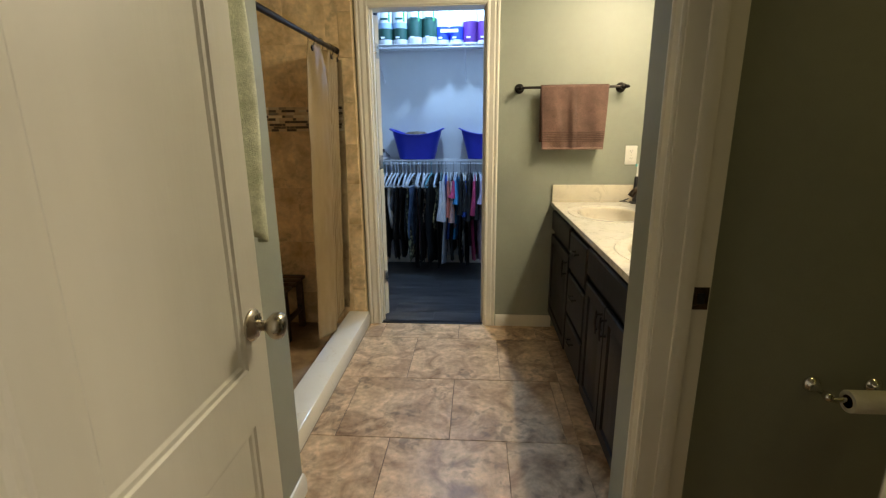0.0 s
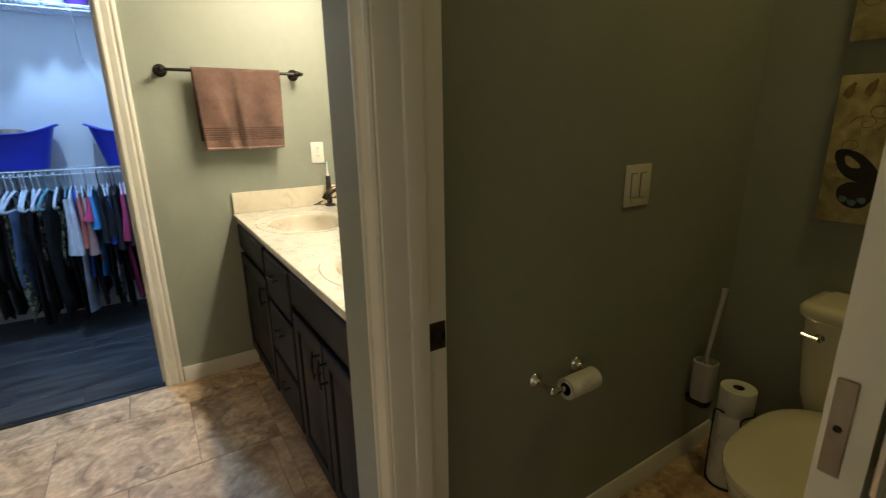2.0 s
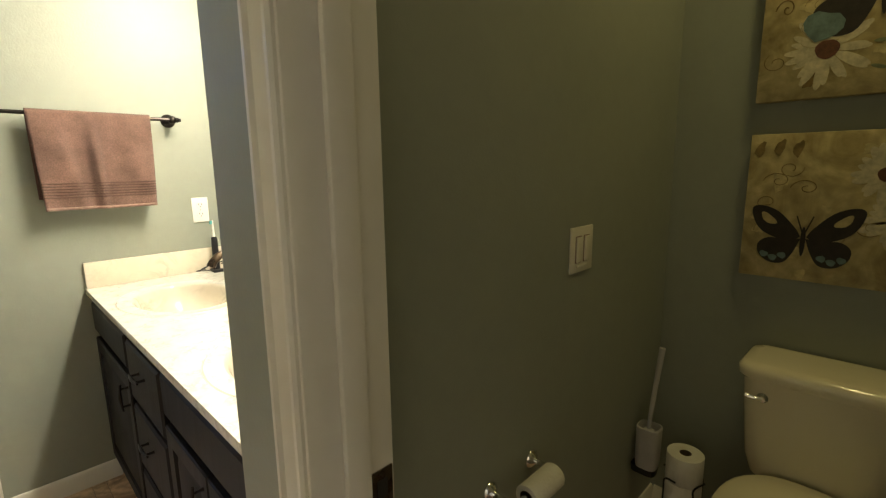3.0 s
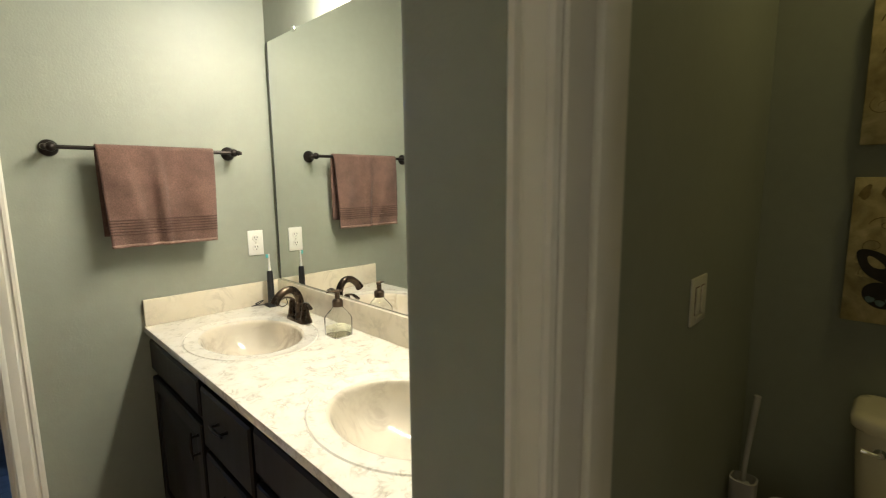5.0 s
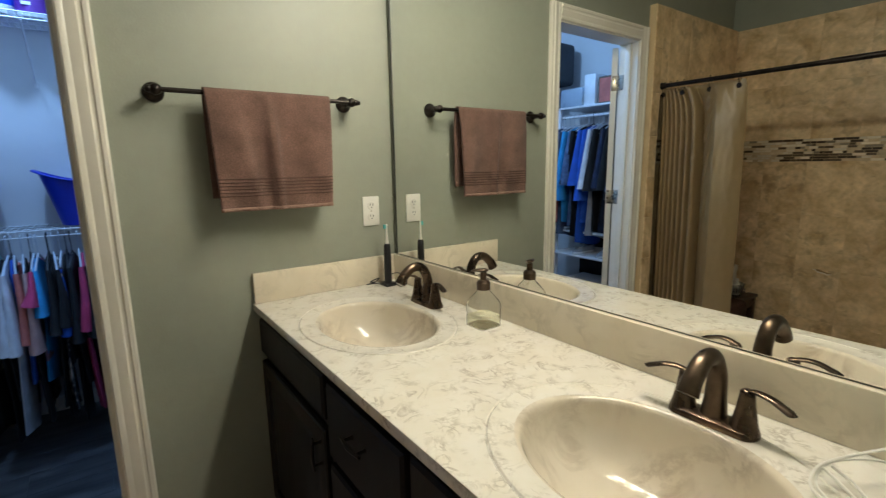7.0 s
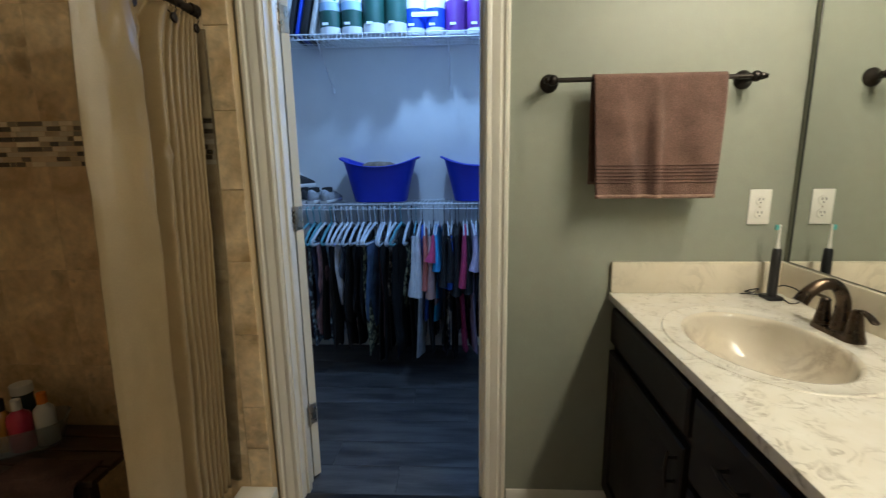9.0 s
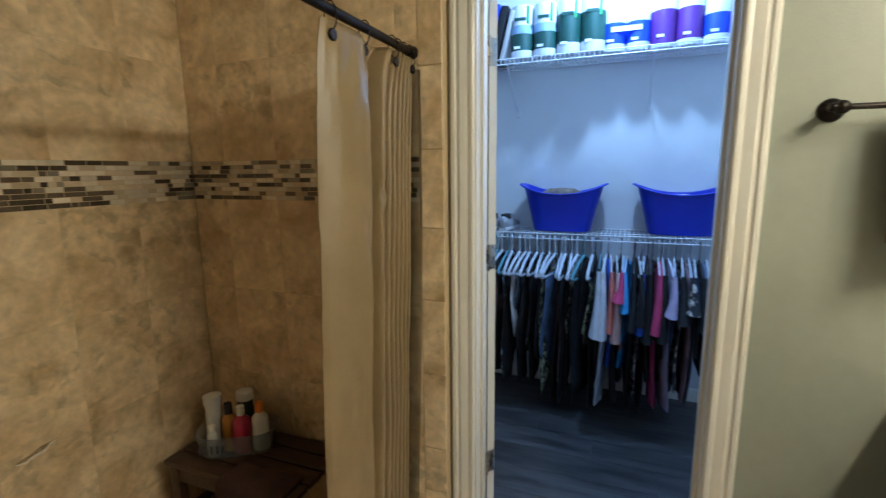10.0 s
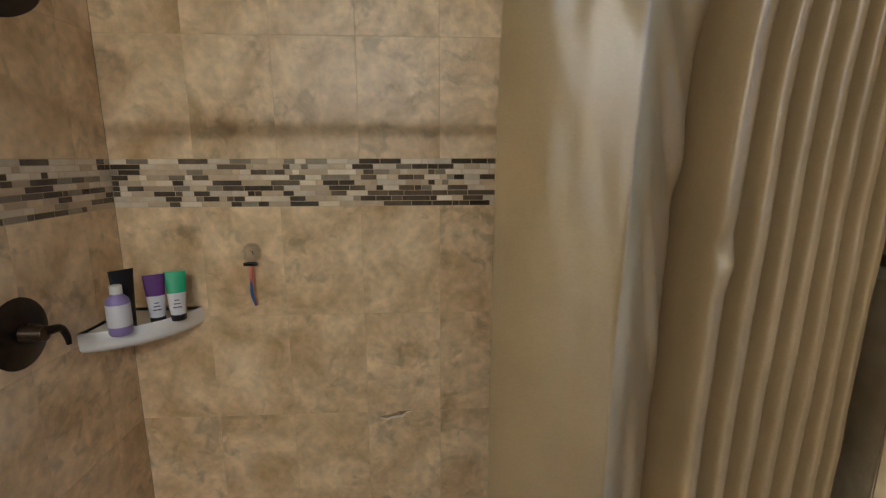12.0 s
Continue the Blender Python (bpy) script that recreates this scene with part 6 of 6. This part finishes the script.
for x in (-0.955, -0.872):
    sneaker(x, 4.42, S1 + 0.004, SHOE_GREY, SHOE_DARK, radians(84), "grey mesh sneaker with dark collar and white sole, heel out")
for x, y, dz, turn in ((-1.105, 4.40, 0.0, 78), (-1.040, 4.44, 0.0, 96), (-1.065, 4.40, 0.098, 70)):
    sneaker(x, y, S1 + 0.004 + dz, SHOE_DARK, SHOE_DARK, radians(turn), "black sneaker with white sole, in a heap on the wire shelf" if dz else "black sneaker with white sole on the wire shelf")

# hanging clothes
HANGERS = {"white": plain("white_hanger_plastic", (0.52, 0.56, 0.62), 0.35), "teal": plain("teal_hanger_plastic", (0.10, 0.28, 0.33), 0.35), "black": BLACK_PLASTIC}


def cloth(name, c, pattern=0.15):
    return surface("cloth_" + name, (c[0] * (1 - pattern), c[1] * (1 - pattern), c[2] * (1 - pattern)), (c[0] * (1 + pattern), c[1] * (1 + pattern), c[2] * (1 + pattern)), scale=14, rough=0.9, bump=0.3, bump_scale=250)


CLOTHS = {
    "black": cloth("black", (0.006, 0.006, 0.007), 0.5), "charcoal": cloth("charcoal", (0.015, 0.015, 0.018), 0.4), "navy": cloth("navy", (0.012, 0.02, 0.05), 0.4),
    "denim": cloth("denim", (0.07, 0.12, 0.22), 0.35), "sky": cloth("sky", (0.03, 0.27, 0.55)), "royal": cloth("royal", (0.015, 0.08, 0.40)), "white": cloth("white", (0.55, 0.56, 0.6)),
    "coral": cloth("coral", (0.55, 0.16, 0.13)), "blush": cloth("blush", (0.55, 0.34, 0.32)), "rose": cloth("rose", (0.42, 0.035, 0.11)), "lilac": cloth("lilac", (0.36, 0.30, 0.42)),
    "grey": cloth("grey", (0.16, 0.17, 0.2), 0.3), "slate": cloth("slate", (0.08, 0.11, 0.17), 0.4), "mauve": cloth("mauve", (0.22, 0.13, 0.15), 0.4),
    "floral": surface("cloth_floral", (0.012, 0.012, 0.016), (0.5, 0.45, 0.40), scale=30, rough=0.9, spread=(0.5, 0.62), bump=0.2, bump_scale=250),
    "floral_blue": surface("cloth_floral_blue", (0.02, 0.025, 0.04), (0.3, 0.45, 0.6), scale=24, rough=0.9, spread=(0.47, 0.6), bump=0.2, bump_scale=250),
    "floral_green": surface("cloth_floral_green", (0.03, 0.03, 0.02), (0.42, 0.44, 0.28), scale=28, rough=0.9, spread=(0.46, 0.6), bump=0.2, bump_scale=250),
}
rng = random.Random(7)


def garment(name, label, mat_, hanger, drop, half, thick, sleeve, yaw, place, sleeve_mat=None):
    """A garment on its hanger, made round the hook at the origin: it spreads along local y and hangs down."""
    x, y, z = place
    ob = thing(name, place, label, "clothing", "hanging clothes")
    m_ = Matrix.Translation(place) @ Matrix.Rotation(yaw, 4, "Z")
    h0 = -0.105
    pts = [(0, 0.012, 0.0), (0, 0.016, 0.014), (0, 0, 0.022), (0, -0.014, 0.010), (0, -0.008, -0.02), (0, 0, -0.045), (0, 0, -0.075)]
    bm = tube([m_ @ Vector(p_) for p_ in pts], 0.0022, 6, 3)
    tri = [(0, 0, -0.072), (0, half * 0.5, h0 - 0.005), (0, half * 0.92, h0 - 0.05), (0, half * 0.88, h0 - 0.062), (0, 0, h0 - 0.062), (0, -half * 0.88, h0 - 0.062), (0, -half * 0.92, h0 - 0.05), (0, -half * 0.5, h0 - 0.005), (0, 0, -0.072)]
    tube([m_ @ Vector(p_) for p_ in tri], 0.0042, 6, bm=bm)
    part("hanger", bm, HANGERS[hanger], ob, hanger + " plastic hanger")
    ph, n = rng.uniform(0, 6), 28
    rings = []
    rows = [(0.0, 0.22, 0.5), (0.02, 0.45, 0.7), (0.045, 0.82, 0.9), (0.065, 1.0, 1.0), (0.14, 0.98, 1.05), (0.3, 0.93, 1.1), (0.5, 0.95, 1.15), (0.75, 0.98, 1.25), (1.0, 1.0, 1.3)]
    for k, (d, w, t) in enumerate(rows):
        zz = h0 + 0.012 - (d * 0.9 if d < 0.1 else 0.058 + (drop - 0.058) * (d - 0.065) / 0.935)
        ring = []
        for i in range(n):
            a = 2 * math.pi * i / n
            wave = 1 + (0.45 * math.sin(4 * a + ph + 1.5 * d) + 0.25 * math.sin(9 * a + ph * 2)) * min(1, d * 2)
            ring.append(m_ @ Vector((thick * t * wave * math.sin(a) + 0.012 * math.sin(5 * d + ph), half * w * math.cos(a) * (1 + 0.05 * math.sin(3 * d + ph)), zz - 0.045 * d * math.sin(a + ph) - 0.02 * d * math.sin(a * 2 + ph))))
        rings.append(ring)
    part("body", skin(rings), mat_, ob, smooth=70)
    if sleeve:
        for s in (-1, 1):
            r0 = thick * 1.1 + 0.006
            sway = rng.uniform(-0.012, 0.012)
            a0 = m_ @ Vector((0.002, s * half * 0.90, h0 - 0.03))
            a1 = m_ @ Vector((0.006 + sway * 0.5, s * half * 1.05, h0 - 0.05 - sleeve * 0.5))
            a2 = m_ @ Vector((sway, s * half * 1.10, h0 - 0.05 - sleeve))
            part("sleeve", tube([a0, a1, a2], [r0 * 0.6, r0 * 1.05, r0 * rng.uniform(1.5, 2.1)], 12, 4, flat=(2.6, 1.0) if abs(math.cos(yaw)) > 0.7 else (1.0, 2.0)), sleeve_mat or mat_, ob, smooth=70)
    return ob


def folded(name, label, mat_, hanger, drop, half, thick, yaw, place):
    """Trousers or a skirt folded over the bar of an open hanger."""
    ob = thing(name, place, label, "clothing", "hanging clothes")
    m_ = Matrix.Translation(place) @ Matrix.Rotation(yaw, 4, "Z")
    bm = tube([m_ @ Vector(p_) for p_ in [(0, 0.012, 0.0), (0, 0.016, 0.014), (0, 0, 0.022), (0, -0.014, 0.010), (0, -0.008, -0.02), (0, 0, -0.05), (0, 0, -0.085)]], 0.0042, 6, 3)
    tube([m_ @ Vector(p_) for p_ in [(0, 0, -0.08), (0, half * 0.5, -0.115), (0, half * 0.95, -0.165), (0, half * 0.97, -0.18), (0, half * 0.88, -0.19), (0, 0, -0.19), (0, -half * 0.88, -0.19), (0, -half * 0.97, -0.18), (0, -half * 0.95, -0.165), (0, -half * 0.5, -0.115), (0, 0, -0.08)]], 0.0085, 6, bm=bm)
    part("hanger", bm, HANGERS[hanger], ob, "open " + hanger + " plastic hanger")
    ph, n, w0 = rng.uniform(0, 6), 28, half * rng.uniform(0.62, 0.85)
    taper, skew = rng.uniform(0.75, 1.1), rng.uniform(-0.02, 0.02)
    rings = []
    for d, t in ((0.0, 0.35), (0.012, 0.9), (0.05, 0.8), (0.15, 0.75), (0.3, 0.85), (0.5, 1.0), (0.75, 1.15), (0.92, 1.25), (1.0, 1.25)):
        ring = []
        for i in range(n):
            a = 2 * math.pi * i / n
            wave = 1 + (0.5 * math.sin(4 * a + ph + 1.5 * d) + 0.3 * math.sin(9 * a + ph * 2)) * min(1, d * 2)
            ring.append(m_ @ Vector((thick * t * wave * math.sin(a) + 0.014 * math.sin(4 * d + ph) * min(1, d * 4) + skew * d, w0 * (1 + (taper - 1) * d) * math.cos(a), -0.181 - drop * d - d * (0.06 * math.sin(a + ph) + 0.03 * math.sin(3 * a + ph)))))
        rings.append(ring)
    part("body", skin(rings), mat_, ob, smooth=70)
    return ob


RZ, RY = S1 - 0.036, C_N - 0.329
line = ("mauve white teal|floral_blue slate teal|navy white teal|mauve white white|floral_blue white teal|charcoal white white|white white white|slate white white|black white white|charcoal teal white|"
        "black white white|floral_green white white|denim white white|mauve white white|black white white|charcoal black white|floral black white|black teal teal|floral_green teal white|black white teal|"
        "white white white|royal coral white|black blush white|mauve rose white|sky sky white|black black black|floral black white|black royal white|black black black|rose rose white|black black white|"
        "lilac lilac white|slate slate white|floral black white|mauve floral white|slate navy white|black black black|slate slate white")
items = line.split("|")
for i, item in enumerate(items):
    a, s_, h_ = item.split()
    x = -0.985 + min(i, 20) * 0.0345 + max(i - 20, 0) * 0.0288 + rng.uniform(-0.009, 0.009) + (0.012 if i > 18 else 0)
    sleeved = i > 18
    nm = "shirt" if sleeved else rng.choice(["tank_top", "blouse", "pants"])
    drop = rng.uniform(0.46, 0.80) if sleeved else rng.uniform(0.62, 0.85)
    words = a.replace("_", " ")
    if not sleeved:
        kind_ = rng.choice(["trousers", "skirt", "scarf"])
        folded(kind_, words + " " + kind_ + " folded over a " + h_ + " plastic hanger", CLOTHS[a], h_, rng.choice((rng.uniform(0.30, 0.45), rng.uniform(0.5, 0.74))), rng.uniform(0.17, 0.205), rng.uniform(0.008, 0.014), radians(rng.uniform(-15, 5)), (x, RY + rng.uniform(-0.012, 0.012), RZ))
        continue
    garment(nm, words + " " + nm.replace("_", " ") + " on a " + h_ + " plastic hanger under the shelf", CLOTHS[a], h_, drop, rng.uniform(0.165, 0.21), rng.uniform(0.008, 0.013),
            rng.uniform(0.12, 0.34) if sleeved or i % 5 == 2 else 0, radians(rng.uniform(-6, 6)), (x, RY + rng.uniform(-0.012, 0.012), RZ), CLOTHS.get(s_, CLOTHS[a]))

# Added black garments behind the row, standing for the shade in its gaps.
for i in range(17):
    garment("gap_shade_garment", "black garment added to stand for the shade between the hanging clothes", CLOTHS["black" if i % 3 else "charcoal"], "black", rng.uniform(0.66, 0.87), 0.15, 0.011, 0, radians(rng.uniform(-5, 5)), (-0.967 + i * 0.069, RY + 0.05, RZ))

# long hanging side, seen in the mirror
LX, LZ = -1.47, 1.735
west = thing("closet_rail", (LX, 3.95, LZ), "white shelf and hanging rail along the closet side", "closet rail")
part("rail", tube([(LX, 3.3, LZ), (LX, C_N - 0.34, LZ)], 0.0125, 10), WIRE, west)
part("shelf_board", box(C_W, LX + 0.05, 3.3, C_N - 0.34, LZ + 0.07, LZ + 0.088, 0.003), WIRE, west)
part("post", box(LX + 0.02, LX + 0.045, C_N - 0.37, C_N - 0.345, 0.0, LZ + 0.07, 0.003), WIRE, west)
for i, (a, h_) in enumerate((("sky", "white"), ("royal", "white"), ("slate", "white"), ("black", "white"), ("black", "black"), ("navy", "white"), ("charcoal", "white"), ("black", "white"), ("white", "white"), ("royal", "white"), ("royal", "black"), ("black", "white"), ("denim", "white"), ("sky", "white"), ("slate", "white"), ("coral", "white"), ("denim", "white"))):
    garment("jacket", a + " long-sleeved jacket on a " + h_ + " hanger along the closet side", CLOTHS[a], h_, rng.uniform(0.80, 1.02), rng.uniform(0.19, 0.22), rng.uniform(0.014, 0.022), rng.uniform(0.42, 0.58), radians(90 + rng.uniform(-8, 8)), (LX, 3.42 + i * 0.05, LZ + 0.0015))
for k, zz in enumerate((0.22, 0.50, 0.72)):
    rack = single("shoe_shelf", box(C_W + 0.002, LX + 0.12, 3.4, 4.25, zz, zz + 0.018, 0.003), WIRE, "white shoe shelf low on the closet side", "shelf", "shoe shelves")
# Added charcoal sheet: darkens the wall where the jackets would shade it.
single("shoe_rack_back", box(C_W + 0.0005, C_W + 0.002, 3.3, 4.3, 0.05, 0.95), CLOTHS["charcoal"], "dark sheet standing in for the shade behind the shoe shelves", "panel")
for k in range(5):
    sneaker(LX - 0.02, 3.6 + k * 0.13, 0.518 if k % 2 else 0.738, SHOE_GREY if k % 2 else SHOE_DARK, SHOE_DARK, radians(5), "pale shoe on the low closet shelf" if k % 2 else "dark shoe on the low closet shelf")
DUFFEL = plain("dark_grey_nylon", (0.03, 0.035, 0.042), 0.7, k=0.25, bump=0.2)
box_z = LZ + 0.0882
single("storage_bin", box(C_W + 0.02, LX + 0.03, 4.03, 4.27, box_z, box_z + 0.16, 0.02), plain("clear_bin", (0.35, 0.42, 0.5), 0.3), "pale plastic bin on the closet shelf", "bin")
single("white_carton", box(C_W + 0.05, LX + 0.03, 3.90, 4.01, box_z, box_z + 0.25, 0.003), WRAP, "white carton standing on the closet shelf", "carton")
fr = thing("picture_frame", (LX, 3.82, box_z), "small framed picture leaning on the closet shelf", "picture frame")
part("frame", box(LX - 0.02, LX, 3.74, 3.89, box_z, box_z + 0.22, 0.004), STUFFED, fr)
part("print", box(LX - 0.001, LX + 0.002, 3.755, 3.875, box_z + 0.015, box_z + 0.205), CLOTHS["coral"], fr)
single("blue_bin", box(C_W + 0.04, LX + 0.03, 3.54, 3.72, box_z, box_z + 0.2, 0.02), BLUE_PLASTIC, "blue plastic bin on the closet shelf", "bin")
single("luggage_bag", box(-1.72, -1.33, 4.33, 4.6, S2 + 0.005, 2.42, 0.04, 4), DUFFEL, "dark grey luggage bag on the top wire shelf", "bag")

# ceiling light of the closet
cl = thing("ceiling_light", (*CLOSET_LIGHT, TOP), "round flush closet ceiling light, lit cool white", "light fixture")
part("base", lathe([(0.15, 0), (0.15, -0.02), (0.14, -0.026)], (*CLOSET_LIGHT, TOP), 32), WIRE, cl)
COOL = glow("lit_cool_diffuser", (0.62, 0.78, 1.0), 3.0)
part("diffuser", lathe([(0.138, -0.022), (0.136, -0.03), (0.11, -0.044), (0.06, -0.05), (0, -0.052)], (*CLOSET_LIGHT, TOP), 32), COOL, cl, smooth=60)

# ---- floor tiles, shower tiles, planks ----
def piece_mesh(name, w, d, h, material, bevel=0.002):
    """A bevelled slab w by d, h thick, its top at z = 0."""
    bm = bmesh.new()
    r0 = [(-w / 2, -d / 2, -h), (w / 2, -d / 2, -h), (w / 2, d / 2, -h), (-w / 2, d / 2, -h)]
    r1 = [(x, y, -bevel) for x, y, _ in r0]
    r2 = [(x - math.copysign(bevel, x), y - math.copysign(bevel, y), 0) for x, y, _ in r0]
    skin([r0, r1, r2], bm=bm)
    return finish(bm, name, material, 0)


SHARED = {}


def piece(name, parent, m_, w, d, h, material, bevel=0.002):
    key = (name, round(w, 4), round(d, 4), round(h, 4), material.name)
    if key not in SHARED:
        SHARED[key] = piece_mesh(name, w, d, h, material, bevel)
    ob = new(name, SHARED[key])
    ob.parent = parent
    ob.matrix_local = parent.matrix_local.inverted() @ m_
    return ob


P, J = 0.5135, 0.003


def clip(a, b_, lo, hi):
    return max(a, lo), min(b_, hi)


for row in range(-4, 4):
    y0 = 1.7725 + (row - 0) * P
    shift = -0.108 if row % 2 == 0 else 0.142
    for col in range(-3, 5):
        x0 = shift + col * P
        for zx0, zx1, zy0, zy1 in ((-0.735, 0.455, -0.09, 3.032), (0.455, 1.065, 1.365, 3.032), (0.455, 1.98, 0.35, 1.365)):
            xa, xb = clip(x0, x0 + P, zx0, zx1)
            ya, yb = clip(y0, y0 + P, zy0, zy1)
            if xb - xa > 0.02 and yb - ya > 0.02:
                k = 0.0006 * ((row * 7 + col * 5) % 3 - 1)
                piece("floor_tile", floor, Matrix.Translation(((xa + xb) / 2, (ya + yb) / 2, k * 0.5)), xb - xa - (J if zx1 - xb > 0.001 else 0.0), yb - ya - J, 0.006, FLOOR_TILE, 0.0015)

for i in range(9):
    y0 = 3.08 + i * 0.178
    xs = [C_W]
    while xs[-1] < C_E:
        xs.append(min(xs[-1] + (1.2 if len(xs) > 1 else 0.35 + 0.3 * (i * 7 % 4)), C_E))
    for xa, xb in zip(xs, xs[1:]):
        ya, yb = clip(y0, y0 + 0.178, 3.08, C_N)
        if xb - xa > 0.02 and yb - ya > 0.02:
            piece("floor_plank", closet_floor, Matrix.Translation(((xa + xb) / 2, (ya + yb) / 2, 0.0)), xb - xa - 0.001, yb - ya - 0.001, 0.006, PLANK, 0.0006)

# shower wall backing and tile fields
M0, M1, TILE_TOP = 1.322, 1.472, 2.255
rows_z = [(0.012, 0.238), (0.238, 0.598), (0.598, 0.960), (0.960, M0), (M1, 1.834), (1.834, TILE_TOP)]
MOSAIC = [surface("mosaic_" + nm, lo, hi, scale=20, rough=rg, vary=0.2, coat=ct) for nm, lo, hi, rg, ct in (
    ("dark_glass", (0.05, 0.038, 0.026), (0.09, 0.068, 0.046), 0.1, 0.6), ("brown_glass", (0.10, 0.075, 0.05), (0.16, 0.12, 0.08), 0.12, 0.6), ("grey_glass", (0.24, 0.20, 0.145), (0.33, 0.28, 0.21), 0.12, 0.6),
    ("cream_stone", (0.66, 0.56, 0.42), (0.8, 0.7, 0.55), 0.45, 0.0), ("tan_stone", (0.5, 0.37, 0.23), (0.62, 0.49, 0.33), 0.45, 0.0))]
tiles_rng = random.Random(11)


def tile_wall(name, origin, along, normal, length, first, step, label, as_parts):
    """A tiled wall: backing of grout, tiles row by row, and the mosaic band."""
    origin, along, normal = Vector(origin), Vector(along), Vector(normal)
    up = Vector((0, 0, 1))
    lo = origin - normal * 0.012
    hi = origin + along * length - normal * 0.0009
    b_ = box(min(lo.x, hi.x), max(lo.x, hi.x), min(lo.y, hi.y), max(lo.y, hi.y), 0.0, TILE_TOP)
    back = structure(name, b_, GROUT, label, "tiled wall")
    basis = Matrix((along, up.cross(along) * 0 + up, along.cross(up))).transposed().to_4x4()
    if along.cross(up).dot(normal) < 0:
        basis = Matrix((-along, up, normal)).transposed().to_4x4()
    def put(nm, u0, u1, z0, z1, h, mat_, gap):
        c = origin + along * ((u0 + u1) / 2)
        return piece(nm, back, Matrix.Translation((c.x, c.y, (z0 + z1) / 2)) @ basis, u1 - u0 - gap, z1 - z0 - gap, h, mat_, 0.0008)
    for z0, z1 in rows_z:
        u = first
        edges = [0.0] if first > 0.02 else []
        while u < length - 0.01:
            edges.append(u)
            u += step
        edges.append(length)
        for ua, ub in zip(edges, edges[1:]):
            if ub - ua > 0.012:
                put("wall_tile", ua, ub, z0, z1, 0.006, TRAVERTINE, 0.0011)
    band_rows = 9
    hh = (M1 - M0) / band_rows
    for r_ in range(band_rows):
        u = 0.0
        while u < length - 0.004:
            w = tiles_rng.choice((0.022, 0.034, 0.05, 0.05, 0.066, 0.09))
            ub = min(u + w, length)
            mt = tiles_rng.choice((0, 0, 1, 1, 2, 3, 3, 3, 3, 4, 4, 4))
            if ub - u > 0.006:
                put("mosaic_piece", u, ub, M0 + hh * r_, M0 + hh * (r_ + 1), 0.006, MOSAIC[mt], 0.0018)
            u = ub
    return back


west_tiles = tile_wall("tile_wall_west", (W_W, 1.463, 0), (0, 1, 0), (1, 0, 0), 1.522, 0.254, 0.2545, "tan travertine tile with a mosaic band", True)
tile_wall("tile_wall_north", (W_W, 2.985, 0), (1, 0, 0), (0, -1, 0), 1.012, 0.17, 0.2545, "tan travertine tile with a mosaic band", True)
tile_wall("tile_wall_south", (W_W, 1.463, 0), (1, 0, 0), (0, 1, 0), 1.095, 0.14, 0.2545, "tan travertine tile with a mosaic band", True)
# narrow edge tiles beside the closet doorway
edge = structure("tile_edge_north", box(-0.838, -0.752, 2.988, 3.03, 0.0, TILE_TOP), GROUT, "column of narrow tan edge tiles", "tiled wall")
zs = [0.0, 0.264, 0.435, 0.719, 0.987, 1.237, 1.494, 1.754, 2.01, TILE_TOP]
for z0, z1 in zip(zs, zs[1:]):
    piece("edge_tile", edge, Matrix.Translation((-0.7945, 2.983, (z0 + z1) / 2)) @ Matrix(((1, 0, 0), (0, 0, -1), (0, 1, 0))).to_4x4(), 0.083, z1 - z0 - 0.0025, 0.006, TRAVERTINE, 0.002)
# a chipped hollow with a pale rim low on the shower wall
CHIP = plain("pale_chipped_stone", (0.8, 0.72, 0.6), 0.9, k=0.15, scale=60, bump=0.6)
CHIP_DARK = plain("dark_chip_hollow", (0.34, 0.235, 0.13), 0.95, k=0.3, scale=60)
for nm, mat_, ry_, rz_, dz_, depth_ in (("chip_rim", CHIP, 0.05, 0.010, 0.0, 0.0012), ("chip_hollow", CHIP_DARK, 0.05, 0.006, 0.005, 0.0016)):
    ring_a = [(W_W + 0.0001, 2.325 + ry_ * math.cos(a) * (1 + 0.2 * math.sin(3 * a)), 0.582 + dz_ + rz_ * math.sin(a) * (1 + 0.3 * math.sin(5 * a + 1)) + 0.012 * math.cos(a)) for a in [2 * math.pi * i / 22 for i in range(22)]]
    ob = new(nm, finish(skin([ring_a, [(x + depth_, y, z) for x, y, z in ring_a]]), nm, mat_, 0))
    ob.parent = west_tiles
